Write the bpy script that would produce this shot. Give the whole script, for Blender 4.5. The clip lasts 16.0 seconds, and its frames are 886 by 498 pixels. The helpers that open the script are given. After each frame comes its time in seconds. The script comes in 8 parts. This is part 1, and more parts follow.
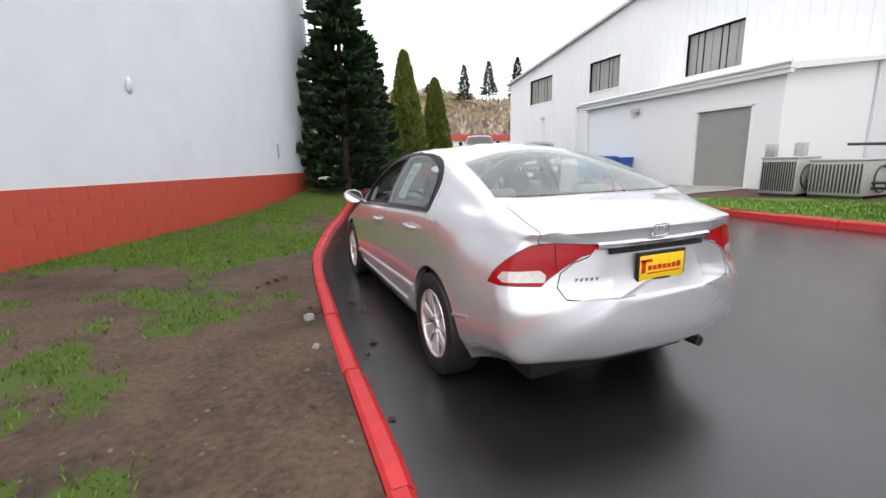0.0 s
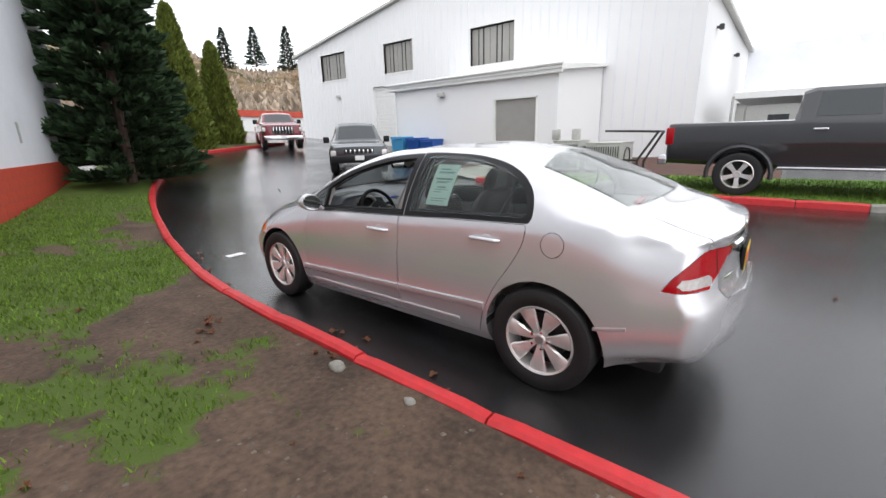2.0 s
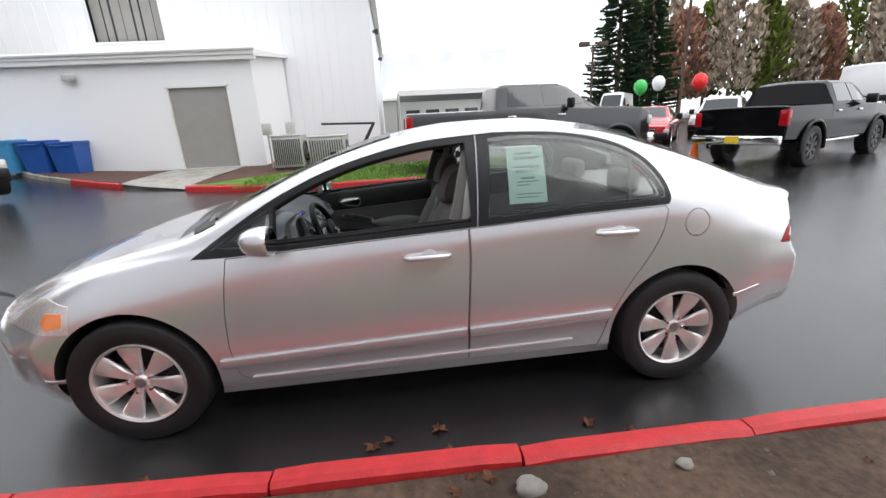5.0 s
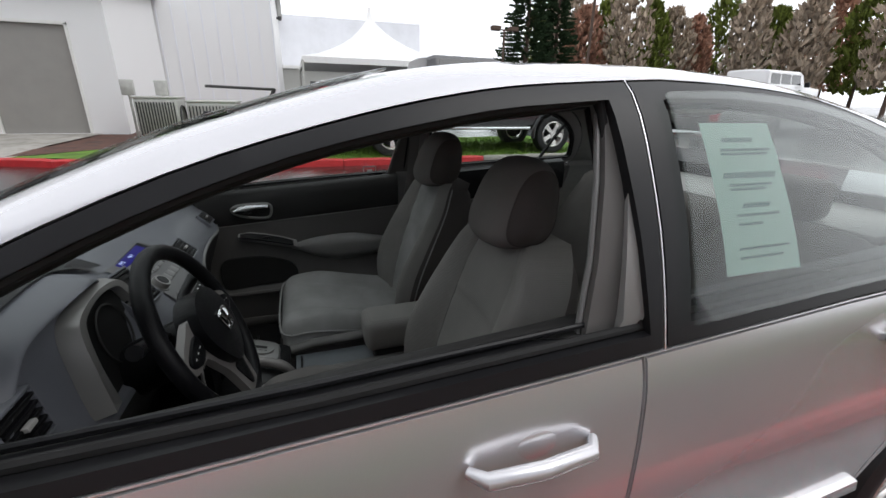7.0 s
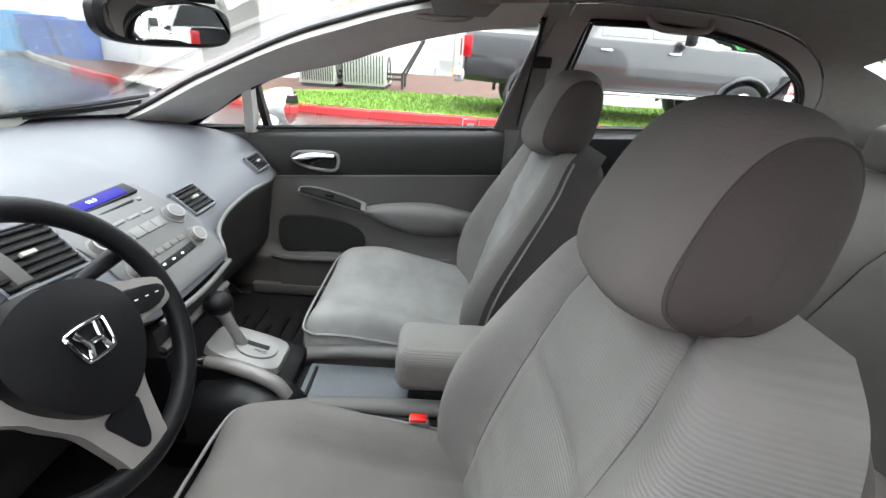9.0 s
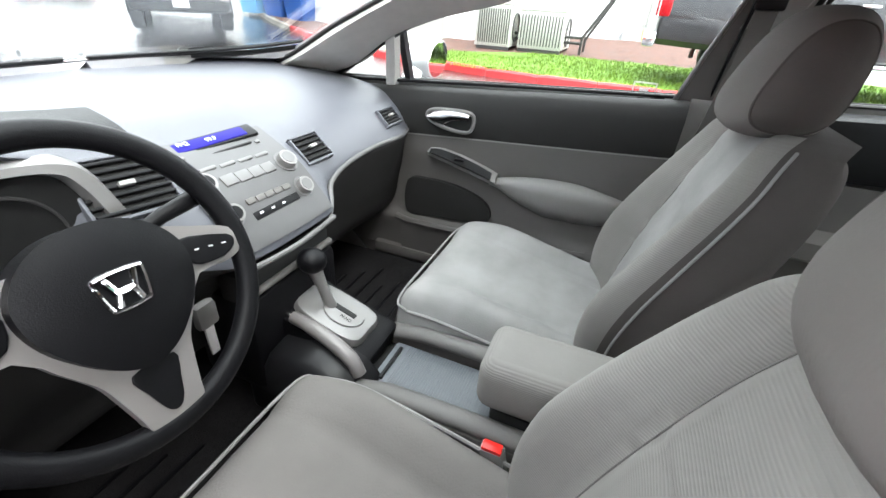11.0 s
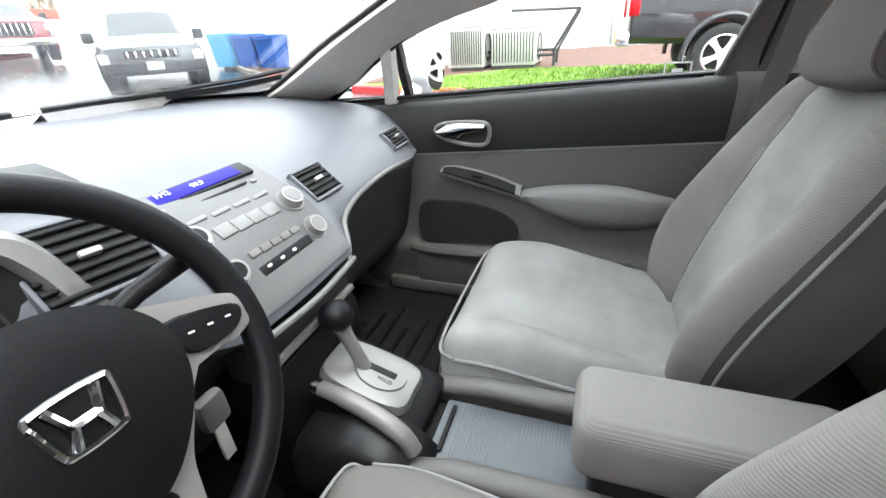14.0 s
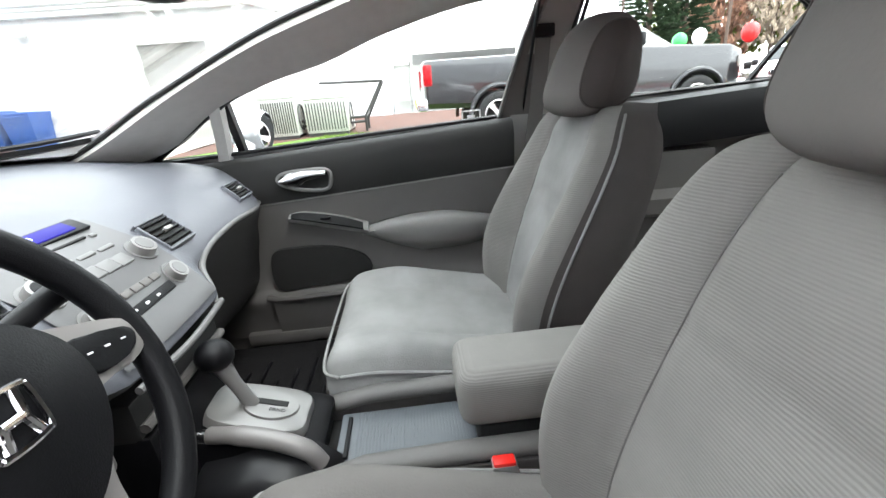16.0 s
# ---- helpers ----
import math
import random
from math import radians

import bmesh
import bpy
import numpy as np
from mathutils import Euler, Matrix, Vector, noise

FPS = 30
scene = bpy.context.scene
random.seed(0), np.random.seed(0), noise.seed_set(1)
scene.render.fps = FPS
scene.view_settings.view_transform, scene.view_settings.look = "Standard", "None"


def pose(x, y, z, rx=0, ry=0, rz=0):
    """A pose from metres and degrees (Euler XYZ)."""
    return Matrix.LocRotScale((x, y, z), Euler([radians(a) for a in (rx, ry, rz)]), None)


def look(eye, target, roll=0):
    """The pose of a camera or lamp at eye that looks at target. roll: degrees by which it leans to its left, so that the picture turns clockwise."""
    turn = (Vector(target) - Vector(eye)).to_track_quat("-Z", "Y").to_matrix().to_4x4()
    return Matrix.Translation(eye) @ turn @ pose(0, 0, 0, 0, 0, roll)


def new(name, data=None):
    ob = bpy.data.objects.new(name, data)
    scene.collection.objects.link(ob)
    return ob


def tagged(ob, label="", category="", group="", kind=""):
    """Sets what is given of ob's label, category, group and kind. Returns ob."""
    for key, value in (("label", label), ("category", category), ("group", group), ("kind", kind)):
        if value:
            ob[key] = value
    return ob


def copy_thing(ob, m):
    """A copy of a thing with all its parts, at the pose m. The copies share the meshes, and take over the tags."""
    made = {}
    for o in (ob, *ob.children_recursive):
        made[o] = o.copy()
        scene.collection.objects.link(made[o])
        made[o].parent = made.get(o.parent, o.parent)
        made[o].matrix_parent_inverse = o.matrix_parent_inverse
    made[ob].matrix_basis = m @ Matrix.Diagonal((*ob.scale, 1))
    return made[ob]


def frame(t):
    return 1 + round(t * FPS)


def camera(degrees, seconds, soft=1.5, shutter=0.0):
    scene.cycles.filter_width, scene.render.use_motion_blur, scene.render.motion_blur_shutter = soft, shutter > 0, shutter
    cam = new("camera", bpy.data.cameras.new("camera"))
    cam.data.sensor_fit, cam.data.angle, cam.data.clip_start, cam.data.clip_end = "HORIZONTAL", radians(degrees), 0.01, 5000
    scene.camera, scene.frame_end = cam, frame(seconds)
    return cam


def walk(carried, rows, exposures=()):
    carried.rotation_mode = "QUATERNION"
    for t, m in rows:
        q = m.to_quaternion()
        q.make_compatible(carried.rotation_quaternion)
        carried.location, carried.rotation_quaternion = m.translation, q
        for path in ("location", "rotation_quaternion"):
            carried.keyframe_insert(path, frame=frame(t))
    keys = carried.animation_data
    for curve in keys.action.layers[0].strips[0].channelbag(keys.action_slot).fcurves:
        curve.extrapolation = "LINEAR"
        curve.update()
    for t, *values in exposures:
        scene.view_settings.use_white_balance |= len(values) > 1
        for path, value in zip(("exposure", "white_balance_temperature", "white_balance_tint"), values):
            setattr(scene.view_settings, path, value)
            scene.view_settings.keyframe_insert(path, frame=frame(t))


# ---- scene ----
cam = camera(93.4, 16.0)

# ---- camera ----
PATH = [
    (0, (-1.703, -2.294, 1.279), (-0.974, -0.474, 0.881), -1.5),
    (0.5, (-2.067, -1.997, 1.311), (-1.067, -0.316, 0.894), -2.4),
    (1, (-2.415, -1.707, 1.358), (-1.16, -0.224, 0.883), -1.0),
    (1.5, (-2.689, -1.372, 1.394), (-1.289, -0.024, 0.919), -1.3),
    (2, (-2.909, -0.959, 1.477), (-1.406, 0.252, 0.955), -1.5),
    (2.5, (-3.118, -0.54, 1.546), (-1.492, 0.53, 1.087), -3.3),
    (3, (-3.236, -0.068, 1.523), (-1.499, 0.822, 1.084), -3.6),
    (3.5, (-3.273, 0.396, 1.526), (-1.442, 1.045, 1.052), -3.3),
    (4, (-3.181, 0.783, 1.517), (-1.273, 1.107, 1.013), -4.0),
    (4.5, (-2.988, 1.119, 1.487), (-1.064, 1.228, 0.952), -4.5),
    (5, (-2.721, 1.416, 1.439), (-0.82, 1.222, 0.849), -2.9),
    (5.2, (-2.581, 1.509, 1.407), (-0.685, 1.246, 0.829), -1.9),
    (7.3, (-1.134, 1.591, 1.304), (0.612, 0.911, 0.604), 1.3),
    (7.6, (-1.03, 1.574, 1.272), (0.695, 0.85, 0.563), 1.4),
    (8, (-0.909, 1.537, 1.253), (0.839, 0.867, 0.548), 0.5),
    (8.5, (-0.831, 1.439, 1.229), (0.964, 1.103, 0.413), 1.9),
    (9, (-0.781, 1.357, 1.218), (1.028, 1.323, 0.366), 4.0),
    (9.5, (-0.748, 1.309, 1.211), (1.028, 1.546, 0.322), 3.7),
    (9.7, (-0.724, 1.293, 1.212), (1.026, 1.648, 0.311), 3.7),
    (12, (-0.515, 1.345, 1.128), (1.065, 2.017, 0.103), 3.5),
    (12.5, (-0.484, 1.366, 1.123), (1.075, 2.107, 0.112), 2.7),
    (13, (-0.465, 1.398, 1.107), (1.072, 2.188, 0.101), 1.1),
    (13.5, (-0.465, 1.431, 1.103), (1.123, 2.199, 0.159), -2.4),
    (14, (-0.482, 1.449, 1.1), (1.185, 2.067, 0.184), -3.6),
    (14.5, (-0.507, 1.463, 1.095), (1.232, 1.939, 0.229), -5.0),
    (15, (-0.542, 1.473, 1.088), (1.255, 1.741, 0.252), -5.6),
    (15.5, (-0.579, 1.476, 1.078), (1.259, 1.535, 0.29), -6.1),
    (16, (-0.627, 1.474, 1.066), (1.242, 1.358, 0.363), -4.5),
]
walk(cam, [(t, look(eye, target, roll)) for t, eye, target, roll in PATH], exposures=[(0, 0.08), (5.2, 0.08), (7.4, -0.3), (7.7, -0.1), (8.0, 0.6), (8.6, 1.75), (9.2, 2.17), (12, 2.44), (14, 2.44), (16, 2.27)])


# ---- world and light ----
world = bpy.data.worlds.new("overcast_sky")
scene.world = world
world.use_nodes = True
wn = world.node_tree.nodes
wl = world.node_tree.links
wn.clear()
sky = wn.new("ShaderNodeTexSky")
sky.sky_type = "NISHITA"
sky.sun_disc = False
sky.sun_elevation = radians(48)
sky.sun_rotation = radians(200)
sky.air_density = 1.0
sky.dust_density = 1.5
hsv = wn.new("ShaderNodeHueSaturation")
hsv.inputs["Saturation"].default_value = 0.12
bg = wn.new("ShaderNodeBackground")
bg.inputs["Strength"].default_value = 0.2
wo = wn.new("ShaderNodeOutputWorld")
cloud = wn.new("ShaderNodeMix")
cloud.data_type = "RGBA"
cloud.inputs["Factor"].default_value = 0.8
cloud.inputs["B"].default_value = (8.6, 8.8, 9.3, 1)
wl.new(sky.outputs[0], hsv.inputs["Color"])
wl.new(hsv.outputs[0], cloud.inputs["A"])
wl.new(cloud.outputs["Result"], bg.inputs["Color"])
wl.new(bg.outputs[0], wo.inputs["Surface"])
sun_data = bpy.data.lights.new("sun", "SUN")
sun_data.energy = 0.9
sun_data.angle = radians(40)
sun_data.color = (1.0, 0.98, 0.95)
sun = new("sun", sun_data)
sun.matrix_world = look((0, 0, 60), (9, 14, 34))


# ---- materials ----
def mat(name, color, rough=0.5, metal=0.0, vary=0.12, scale=6.0, bump=0.0, bscale=60.0, coat=0.0, spec=0.5, second=None,
        mscale=1.5, mlow=0.45, mhigh=0.62, rough2=None, rvary=0.0, island=False):
    """Principled paint or cloth: base colour broken up at two sizes, an optional second colour in blots, and fine relief."""
    m = bpy.data.materials.new(name)
    m.use_nodes = True
    nt = m.node_tree
    n, l = nt.nodes, nt.links
    p = n["Principled BSDF"]
    p.inputs["Roughness"].default_value = rough
    p.inputs["Metallic"].default_value = metal
    p.inputs["Coat Weight"].default_value = coat
    p.inputs["Coat Roughness"].default_value = 0.04
    p.inputs["Specular IOR Level"].default_value = spec
    tc = n.new("ShaderNodeTexCoord")
    ns = n.new("ShaderNodeTexNoise")
    ns.inputs["Scale"].default_value = scale
    ns.inputs["Detail"].default_value = 8
    l.new(tc.outputs["Object"], ns.inputs["Vector"])
    mr = n.new("ShaderNodeMapRange")
    mr.inputs["From Min"].default_value, mr.inputs["From Max"].default_value = 0.25, 0.75
    mr.inputs["To Min"].default_value, mr.inputs["To Max"].default_value = 1 - vary, 1 + vary
    l.new(ns.outputs["Fac"], mr.inputs["Value"])
    hs = n.new("ShaderNodeHueSaturation")
    hs.inputs["Color"].default_value = (*color, 1)
    l.new(mr.outputs[0], hs.inputs["Value"])
    out = hs.outputs[0]
    if second:
        n2 = n.new("ShaderNodeTexNoise")
        n2.inputs["Scale"].default_value = mscale
        n2.inputs["Detail"].default_value = 9
        n2.inputs["Roughness"].default_value = 0.62
        l.new(tc.outputs["Object"], n2.inputs["Vector"])
        r2 = n.new("ShaderNodeMapRange")
        r2.inputs["From Min"].default_value, r2.inputs["From Max"].default_value = mlow, mhigh
        l.new(n2.outputs["Fac"], r2.inputs["Value"])
        mx = n.new("ShaderNodeMix")
        mx.data_type = "RGBA"
        l.new(r2.outputs[0], mx.inputs["Factor"])
        l.new(out, mx.inputs["A"])
        h2 = n.new("ShaderNodeHueSaturation")
        h2.inputs["Color"].default_value = (*second, 1)
        l.new(mr.outputs[0], h2.inputs["Value"])
        l.new(h2.outputs[0], mx.inputs["B"])
        out = mx.outputs["Result"]
        if rough2 is not None:
            rr = n.new("ShaderNodeMapRange")
            rr.inputs["To Min"].default_value, rr.inputs["To Max"].default_value = rough, rough2
            l.new(r2.outputs[0], rr.inputs["Value"])
            l.new(rr.outputs[0], p.inputs["Roughness"])
    if island:
        gi = n.new("ShaderNodeNewGeometry")
        rm = n.new("ShaderNodeMapRange")
        rm.inputs["To Min"].default_value, rm.inputs["To Max"].default_value = 0.6, 1.35
        l.new(gi.outputs["Random Per Island"], rm.inputs["Value"])
        h3 = n.new("ShaderNodeHueSaturation")
        l.new(out, h3.inputs["Color"])
        l.new(rm.outputs[0], h3.inputs["Value"])
        out = h3.outputs[0]
    l.new(out, p.inputs["Base Color"])
    if rvary:
        rv = n.new("ShaderNodeMapRange")
        rv.inputs["From Min"].default_value, rv.inputs["From Max"].default_value = 0.3, 0.7
        rv.inputs["To Min"].default_value, rv.inputs["To Max"].default_value = max(0.02, rough - rvary), rough + rvary
        l.new(ns.outputs["Fac"], rv.inputs["Value"])
        l.new(rv.outputs[0], p.inputs["Roughness"])
    if bump:
        nb = n.new("ShaderNodeTexNoise")
        nb.inputs["Scale"].default_value = bscale
        nb.inputs["Detail"].default_value = 6
        l.new(tc.outputs["Object"], nb.inputs["Vector"])
        b = n.new("ShaderNodeBump")
        b.inputs["Strength"].default_value = bump
        b.inputs["Distance"].default_value = 0.01
        l.new(nb.outputs["Fac"], b.inputs["Height"])
        l.new(b.outputs[0], p.inputs["Normal"])
    return m


def ribbed(m, scale, strength, axis="X", turn=0.0):
    """Adds woven or moulded ribs to a material's relief."""
    n, l = m.node_tree.nodes, m.node_tree.links
    tc = n.new("ShaderNodeTexCoord")
    mp = n.new("ShaderNodeMapping")
    mp.inputs["Rotation"].default_value = (radians(turn), radians(turn), radians(turn))
    w = n.new("ShaderNodeTexWave")
    w.bands_direction = axis
    w.inputs["Scale"].default_value = scale
    w.inputs["Distortion"].default_value = 0.6
    l.new(tc.outputs["Object"], mp.inputs["Vector"])
    l.new(mp.outputs[0], w.inputs["Vector"])
    b = n.new("ShaderNodeBump")
    b.inputs["Strength"].default_value = strength
    b.inputs["Distance"].default_value = 0.004
    l.new(w.outputs["Fac"], b.inputs["Height"])
    p = n["Principled BSDF"]
    if p.inputs["Normal"].links:
        l.new(p.inputs["Normal"].links[0].from_socket, b.inputs["Normal"])
    l.new(b.outputs[0], p.inputs["Normal"])
    return m


def glassy(name, tint=(0.9, 0.95, 0.93), rough=0.0, clear=0.85):
    """Thin pane: looks through, with a mirror gloss that rises at grazing angles."""
    m = bpy.data.materials.new(name)
    m.use_nodes = True
    n, l = m.node_tree.nodes, m.node_tree.links
    n.clear()
    o = n.new("ShaderNodeOutputMaterial")
    t = n.new("ShaderNodeBsdfTransparent")
    t.inputs["Color"].default_value = (*[c * clear for c in tint], 1)
    g = n.new("ShaderNodeBsdfGlossy")
    g.inputs["Roughness"].default_value = rough
    lw = n.new("ShaderNodeLayerWeight")
    lw.inputs["Blend"].default_value = 0.5
    pw = n.new("ShaderNodeMath")
    pw.operation = "POWER"
    pw.inputs[1].default_value = 3.6
    l.new(lw.outputs["Facing"], pw.inputs[0])
    f = n.new("ShaderNodeMath")
    f.operation = "MULTIPLY_ADD"
    f.inputs[1].default_value, f.inputs[2].default_value = 0.75, 0.03
    l.new(pw.outputs[0], f.inputs[0])
    mx = n.new("ShaderNodeMixShader")
    l.new(f.outputs[0], mx.inputs[0])
    l.new(t.outputs[0], mx.inputs[1])
    l.new(g.outputs[0], mx.inputs[2])
    l.new(mx.outputs[0], o.inputs["Surface"])
    return m


def metallic_paint(name, color, rough=0.28, metal=0.75):
    m = mat(name, color, rough=rough, metal=metal, vary=0.04, scale=900.0, coat=1.0)
    return m


M = {}
M["silver"] = metallic_paint("silver_metallic_paint", (0.69, 0.685, 0.705), rough=0.27, metal=0.64)
M["asphalt"] = mat("wet_asphalt", (0.017, 0.0165, 0.017), rough=0.26, vary=0.45, scale=200.0, bump=0.22, bscale=210.0, spec=0.55,
                   second=(0.012, 0.0118, 0.0125), mscale=0.4, rough2=0.12)
ap = M["asphalt"].node_tree.nodes["Principled BSDF"]
ap.inputs["Coat Weight"].default_value = 0.45
ap.inputs["Coat Roughness"].default_value = 0.2
M["red_kerb"] = mat("red_kerb_paint", (0.54, 0.028, 0.032), rough=0.45, vary=0.15, scale=14.0, bump=0.3, bscale=90.0,
                    second=(0.36, 0.05, 0.045), mscale=7.0, mlow=0.58, mhigh=0.75)
M["concrete"] = mat("concrete", (0.36, 0.34, 0.31), rough=0.75, vary=0.15, scale=9.0, bump=0.3, bscale=120.0, second=(0.25, 0.24, 0.21), mscale=2.0)
M["dirt"] = mat("damp_earth_with_moss", (0.104, 0.068, 0.047), rough=0.85, vary=0.4, scale=26.0, bump=0.9, bscale=38.0,
                second=(0.05, 0.034, 0.025), mscale=1.7, mlow=0.42, mhigh=0.66, spec=0.3)
dn, dl = M["dirt"].node_tree.nodes, M["dirt"].node_tree.links
att = dn.new("ShaderNodeAttribute")
att.attribute_name = "moss"
mn = dn.new("ShaderNodeTexNoise")
mn.inputs["Scale"].default_value = 9.0
mn.inputs["Detail"].default_value = 9.0
mtc = dn.new("ShaderNodeTexCoord")
dl.new(mtc.outputs["Object"], mn.inputs["Vector"])
madd = dn.new("ShaderNodeMath")
madd.operation = "ADD"
dl.new(att.outputs["Fac"], madd.inputs[0])
dl.new(mn.outputs["Fac"], madd.inputs[1])
mmr = dn.new("ShaderNodeMapRange")
mmr.inputs["From Min"].default_value, mmr.inputs["From Max"].default_value = 0.98, 1.16
dl.new(madd.outputs[0], mmr.inputs["Value"])
mmx = dn.new("ShaderNodeMix")
mmx.data_type = "RGBA"
mpb = dn["Principled BSDF"]
dl.new(mpb.inputs["Base Color"].links[0].from_socket, mmx.inputs["A"])
mmx.inputs["B"].default_value = (0.066, 0.1, 0.016, 1)
dl.new(mmr.outputs[0], mmx.inputs["Factor"])
dl.new(mmx.outputs["Result"], mpb.inputs["Base Color"])
M["grass"] = mat("grass_blade", (0.125, 0.205, 0.026), rough=0.6, vary=0.3, scale=3.0, spec=0.25, island=True)
M["lawn"] = mat("lawn", (0.13, 0.24, 0.04), rough=0.85, vary=0.35, scale=30.0, bump=0.8, bscale=80.0, second=(0.09, 0.16, 0.035), mscale=2.0, spec=0.2)
M["mulch"] = mat("bark_mulch", (0.11, 0.05, 0.035), rough=0.9, vary=0.5, scale=40.0, bump=1.0, bscale=50.0, second=(0.06, 0.035, 0.03), mscale=6.0)
M["white_wall"] = mat("white_painted_wall", (0.78, 0.79, 0.83), rough=0.6, vary=0.03, scale=2.0, bump=0.12, bscale=9.0, second=(0.7, 0.71, 0.74), mscale=0.6, mlow=0.5, mhigh=0.8)
M["red_wall"] = mat("red_painted_block", (0.55, 0.075, 0.04), rough=0.55, vary=0.08, scale=5.0, bump=0.2, bscale=30.0, second=(0.46, 0.06, 0.035), mscale=1.5)
M["cream_wall"] = mat("cream_painted_wall", (0.77, 0.77, 0.74), rough=0.6, vary=0.03, scale=3.0, bump=0.1, bscale=30.0, second=(0.68, 0.68, 0.63), mscale=0.7, mlow=0.52, mhigh=0.75)
M["grey_door"] = mat("grey_steel_door", (0.3, 0.29, 0.27), rough=0.5, vary=0.05, scale=3.0)
M["trim_white"] = mat("white_trim", (0.8, 0.8, 0.78), rough=0.5, vary=0.04)
M["dark_metal"] = mat("dark_metal", (0.05, 0.05, 0.05), rough=0.45, metal=0.4, vary=0.15)
M["galv"] = mat("galvanised_steel", (0.5, 0.5, 0.47), rough=0.5, metal=0.35, vary=0.12, scale=12.0)
M["rubber"] = mat("tyre_rubber", (0.01, 0.01, 0.0105), rough=0.62, vary=0.2, scale=30.0, bump=0.1)
M["black"] = mat("black_trim", (0.01, 0.01, 0.011), rough=0.34, vary=0.1, scale=20.0, spec=0.28)
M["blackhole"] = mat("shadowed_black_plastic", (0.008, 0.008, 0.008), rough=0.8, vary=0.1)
M["alloy"] = mat("machined_alloy", (0.8, 0.77, 0.75), rough=0.26, metal=0.6, vary=0.04, scale=40.0)
M["chrome"] = mat("chrome", (0.85, 0.85, 0.86), rough=0.06, metal=1.0, vary=0.01)
M["red_lamp"] = mat("red_lamp_lens", (0.36, 0.004, 0.008), rough=0.1, vary=0.12, scale=60.0, spec=0.35)
M["clear_lamp"] = mat("clear_lamp_lens", (0.62, 0.58, 0.56), rough=0.12, vary=0.15, scale=50.0, coat=1.0, metal=0.3)
M["amber_lamp"] = mat("amber_lamp_lens", (0.8, 0.2, 0.02), rough=0.1, vary=0.05, coat=1.0)
M["glass"] = glassy("window_glass", (0.955, 0.985, 0.97), clear=0.98)
M["tint"] = glassy("tinted_glass", (0.5, 0.56, 0.54), clear=0.5)
M["far_glass"] = mat("dark_car_glass", (0.015, 0.02, 0.022), rough=0.04, vary=0.05, coat=0.5)
M["plate_yellow"] = mat("yellow_plate", (0.86, 0.6, 0.01), rough=0.4, vary=0.03)
M["plate_red"] = mat("red_print", (0.6, 0.02, 0.02), rough=0.4)
M["paper"] = mat("pale_green_paper", (0.55, 0.72, 0.66), rough=0.7, vary=0.03)
M["ink"] = mat("grey_print", (0.2, 0.3, 0.3), rough=0.7)
M["cloth"] = ribbed(mat("grey_ribbed_cloth", (0.205, 0.196, 0.184), rough=0.9, vary=0.14, scale=5.0, spec=0.15), 82.0, 0.22, "Z")
M["cloth_y"] = ribbed(mat("grey_ribbed_seat_cloth", (0.205, 0.196, 0.184), rough=0.9, vary=0.14, scale=5.0, spec=0.15), 82.0, 0.22, "Y")
M["lid_grey"] = mat("ribbed_blue_grey_plastic", (0.1, 0.11, 0.12), rough=0.5, vary=0.05, scale=20.0)
M["spoke_grey"] = mat("satin_spoke", (0.19, 0.178, 0.172), rough=0.4, metal=0.2, vary=0.03)
M["cloth_smooth"] = mat("grey_velour", (0.25, 0.245, 0.24), rough=0.95, vary=0.2, scale=7.0, bump=0.1, bscale=300.0, spec=0.12)
M["cloth_dark"] = mat("dark_grey_cloth", (0.12, 0.115, 0.11), rough=0.95, vary=0.1, scale=8.0, spec=0.1)
# darker seat cloth that carries the shade of faces turned aside
M["cloth_side_shade"] = mat("taupe_side_cloth_shade", (0.075, 0.067, 0.064), rough=0.95, vary=0.14, scale=7.0, bump=0.08, bscale=300.0, spec=0.1)
M["plastic_grey"] = mat("grey_moulded_plastic", (0.102, 0.096, 0.091), rough=0.55, vary=0.05, scale=6.0, bump=0.12, bscale=700.0)
# pillar grey raised so that bounced cabin light is in the colour
M["pillar_bounce_lit"] = mat("grey_pillar_cloth_bounce_lit", (0.5, 0.487, 0.465), rough=0.8, vary=0.05, scale=30.0, bump=0.1, bscale=500.0, spec=0.2)
M["cloth_plain"] = mat("taupe_plain_cloth", (0.148, 0.139, 0.132), rough=0.95, vary=0.12, scale=7.0, bump=0.12, bscale=260.0, spec=0.1)
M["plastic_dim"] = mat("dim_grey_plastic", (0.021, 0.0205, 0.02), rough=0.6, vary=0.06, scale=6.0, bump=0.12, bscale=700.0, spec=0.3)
M["plastic_light"] = mat("light_grey_plastic", (0.25, 0.243, 0.235), rough=0.5, vary=0.04, scale=6.0, bump=0.08, bscale=700.0)
M["plastic_dark"] = mat("charcoal_plastic", (0.0042, 0.0042, 0.005), rough=0.4, spec=0.16, vary=0.06, scale=6.0, bump=0.12, bscale=600.0)
M["dash_top"] = mat("blue_grey_dash_vinyl", (0.09, 0.094, 0.108), rough=0.42, vary=0.04, scale=6.0, bump=0.15, bscale=900.0)
M["silver_plastic"] = mat("silver_plastic", (0.2, 0.195, 0.19), rough=0.36, metal=0.35, vary=0.03)
M["headliner"] = mat("grey_headliner", (0.22, 0.215, 0.205), rough=0.95, vary=0.06, scale=40.0, bump=0.15, bscale=500.0, spec=0.1)
M["carpet"] = mat("dark_carpet", (0.014, 0.0135, 0.014), rough=0.95, vary=0.3, scale=90.0, bump=0.5, bscale=300.0, spec=0.1)
M["red_button"] = mat("red_plastic", (0.75, 0.02, 0.015), rough=0.35, vary=0.03)
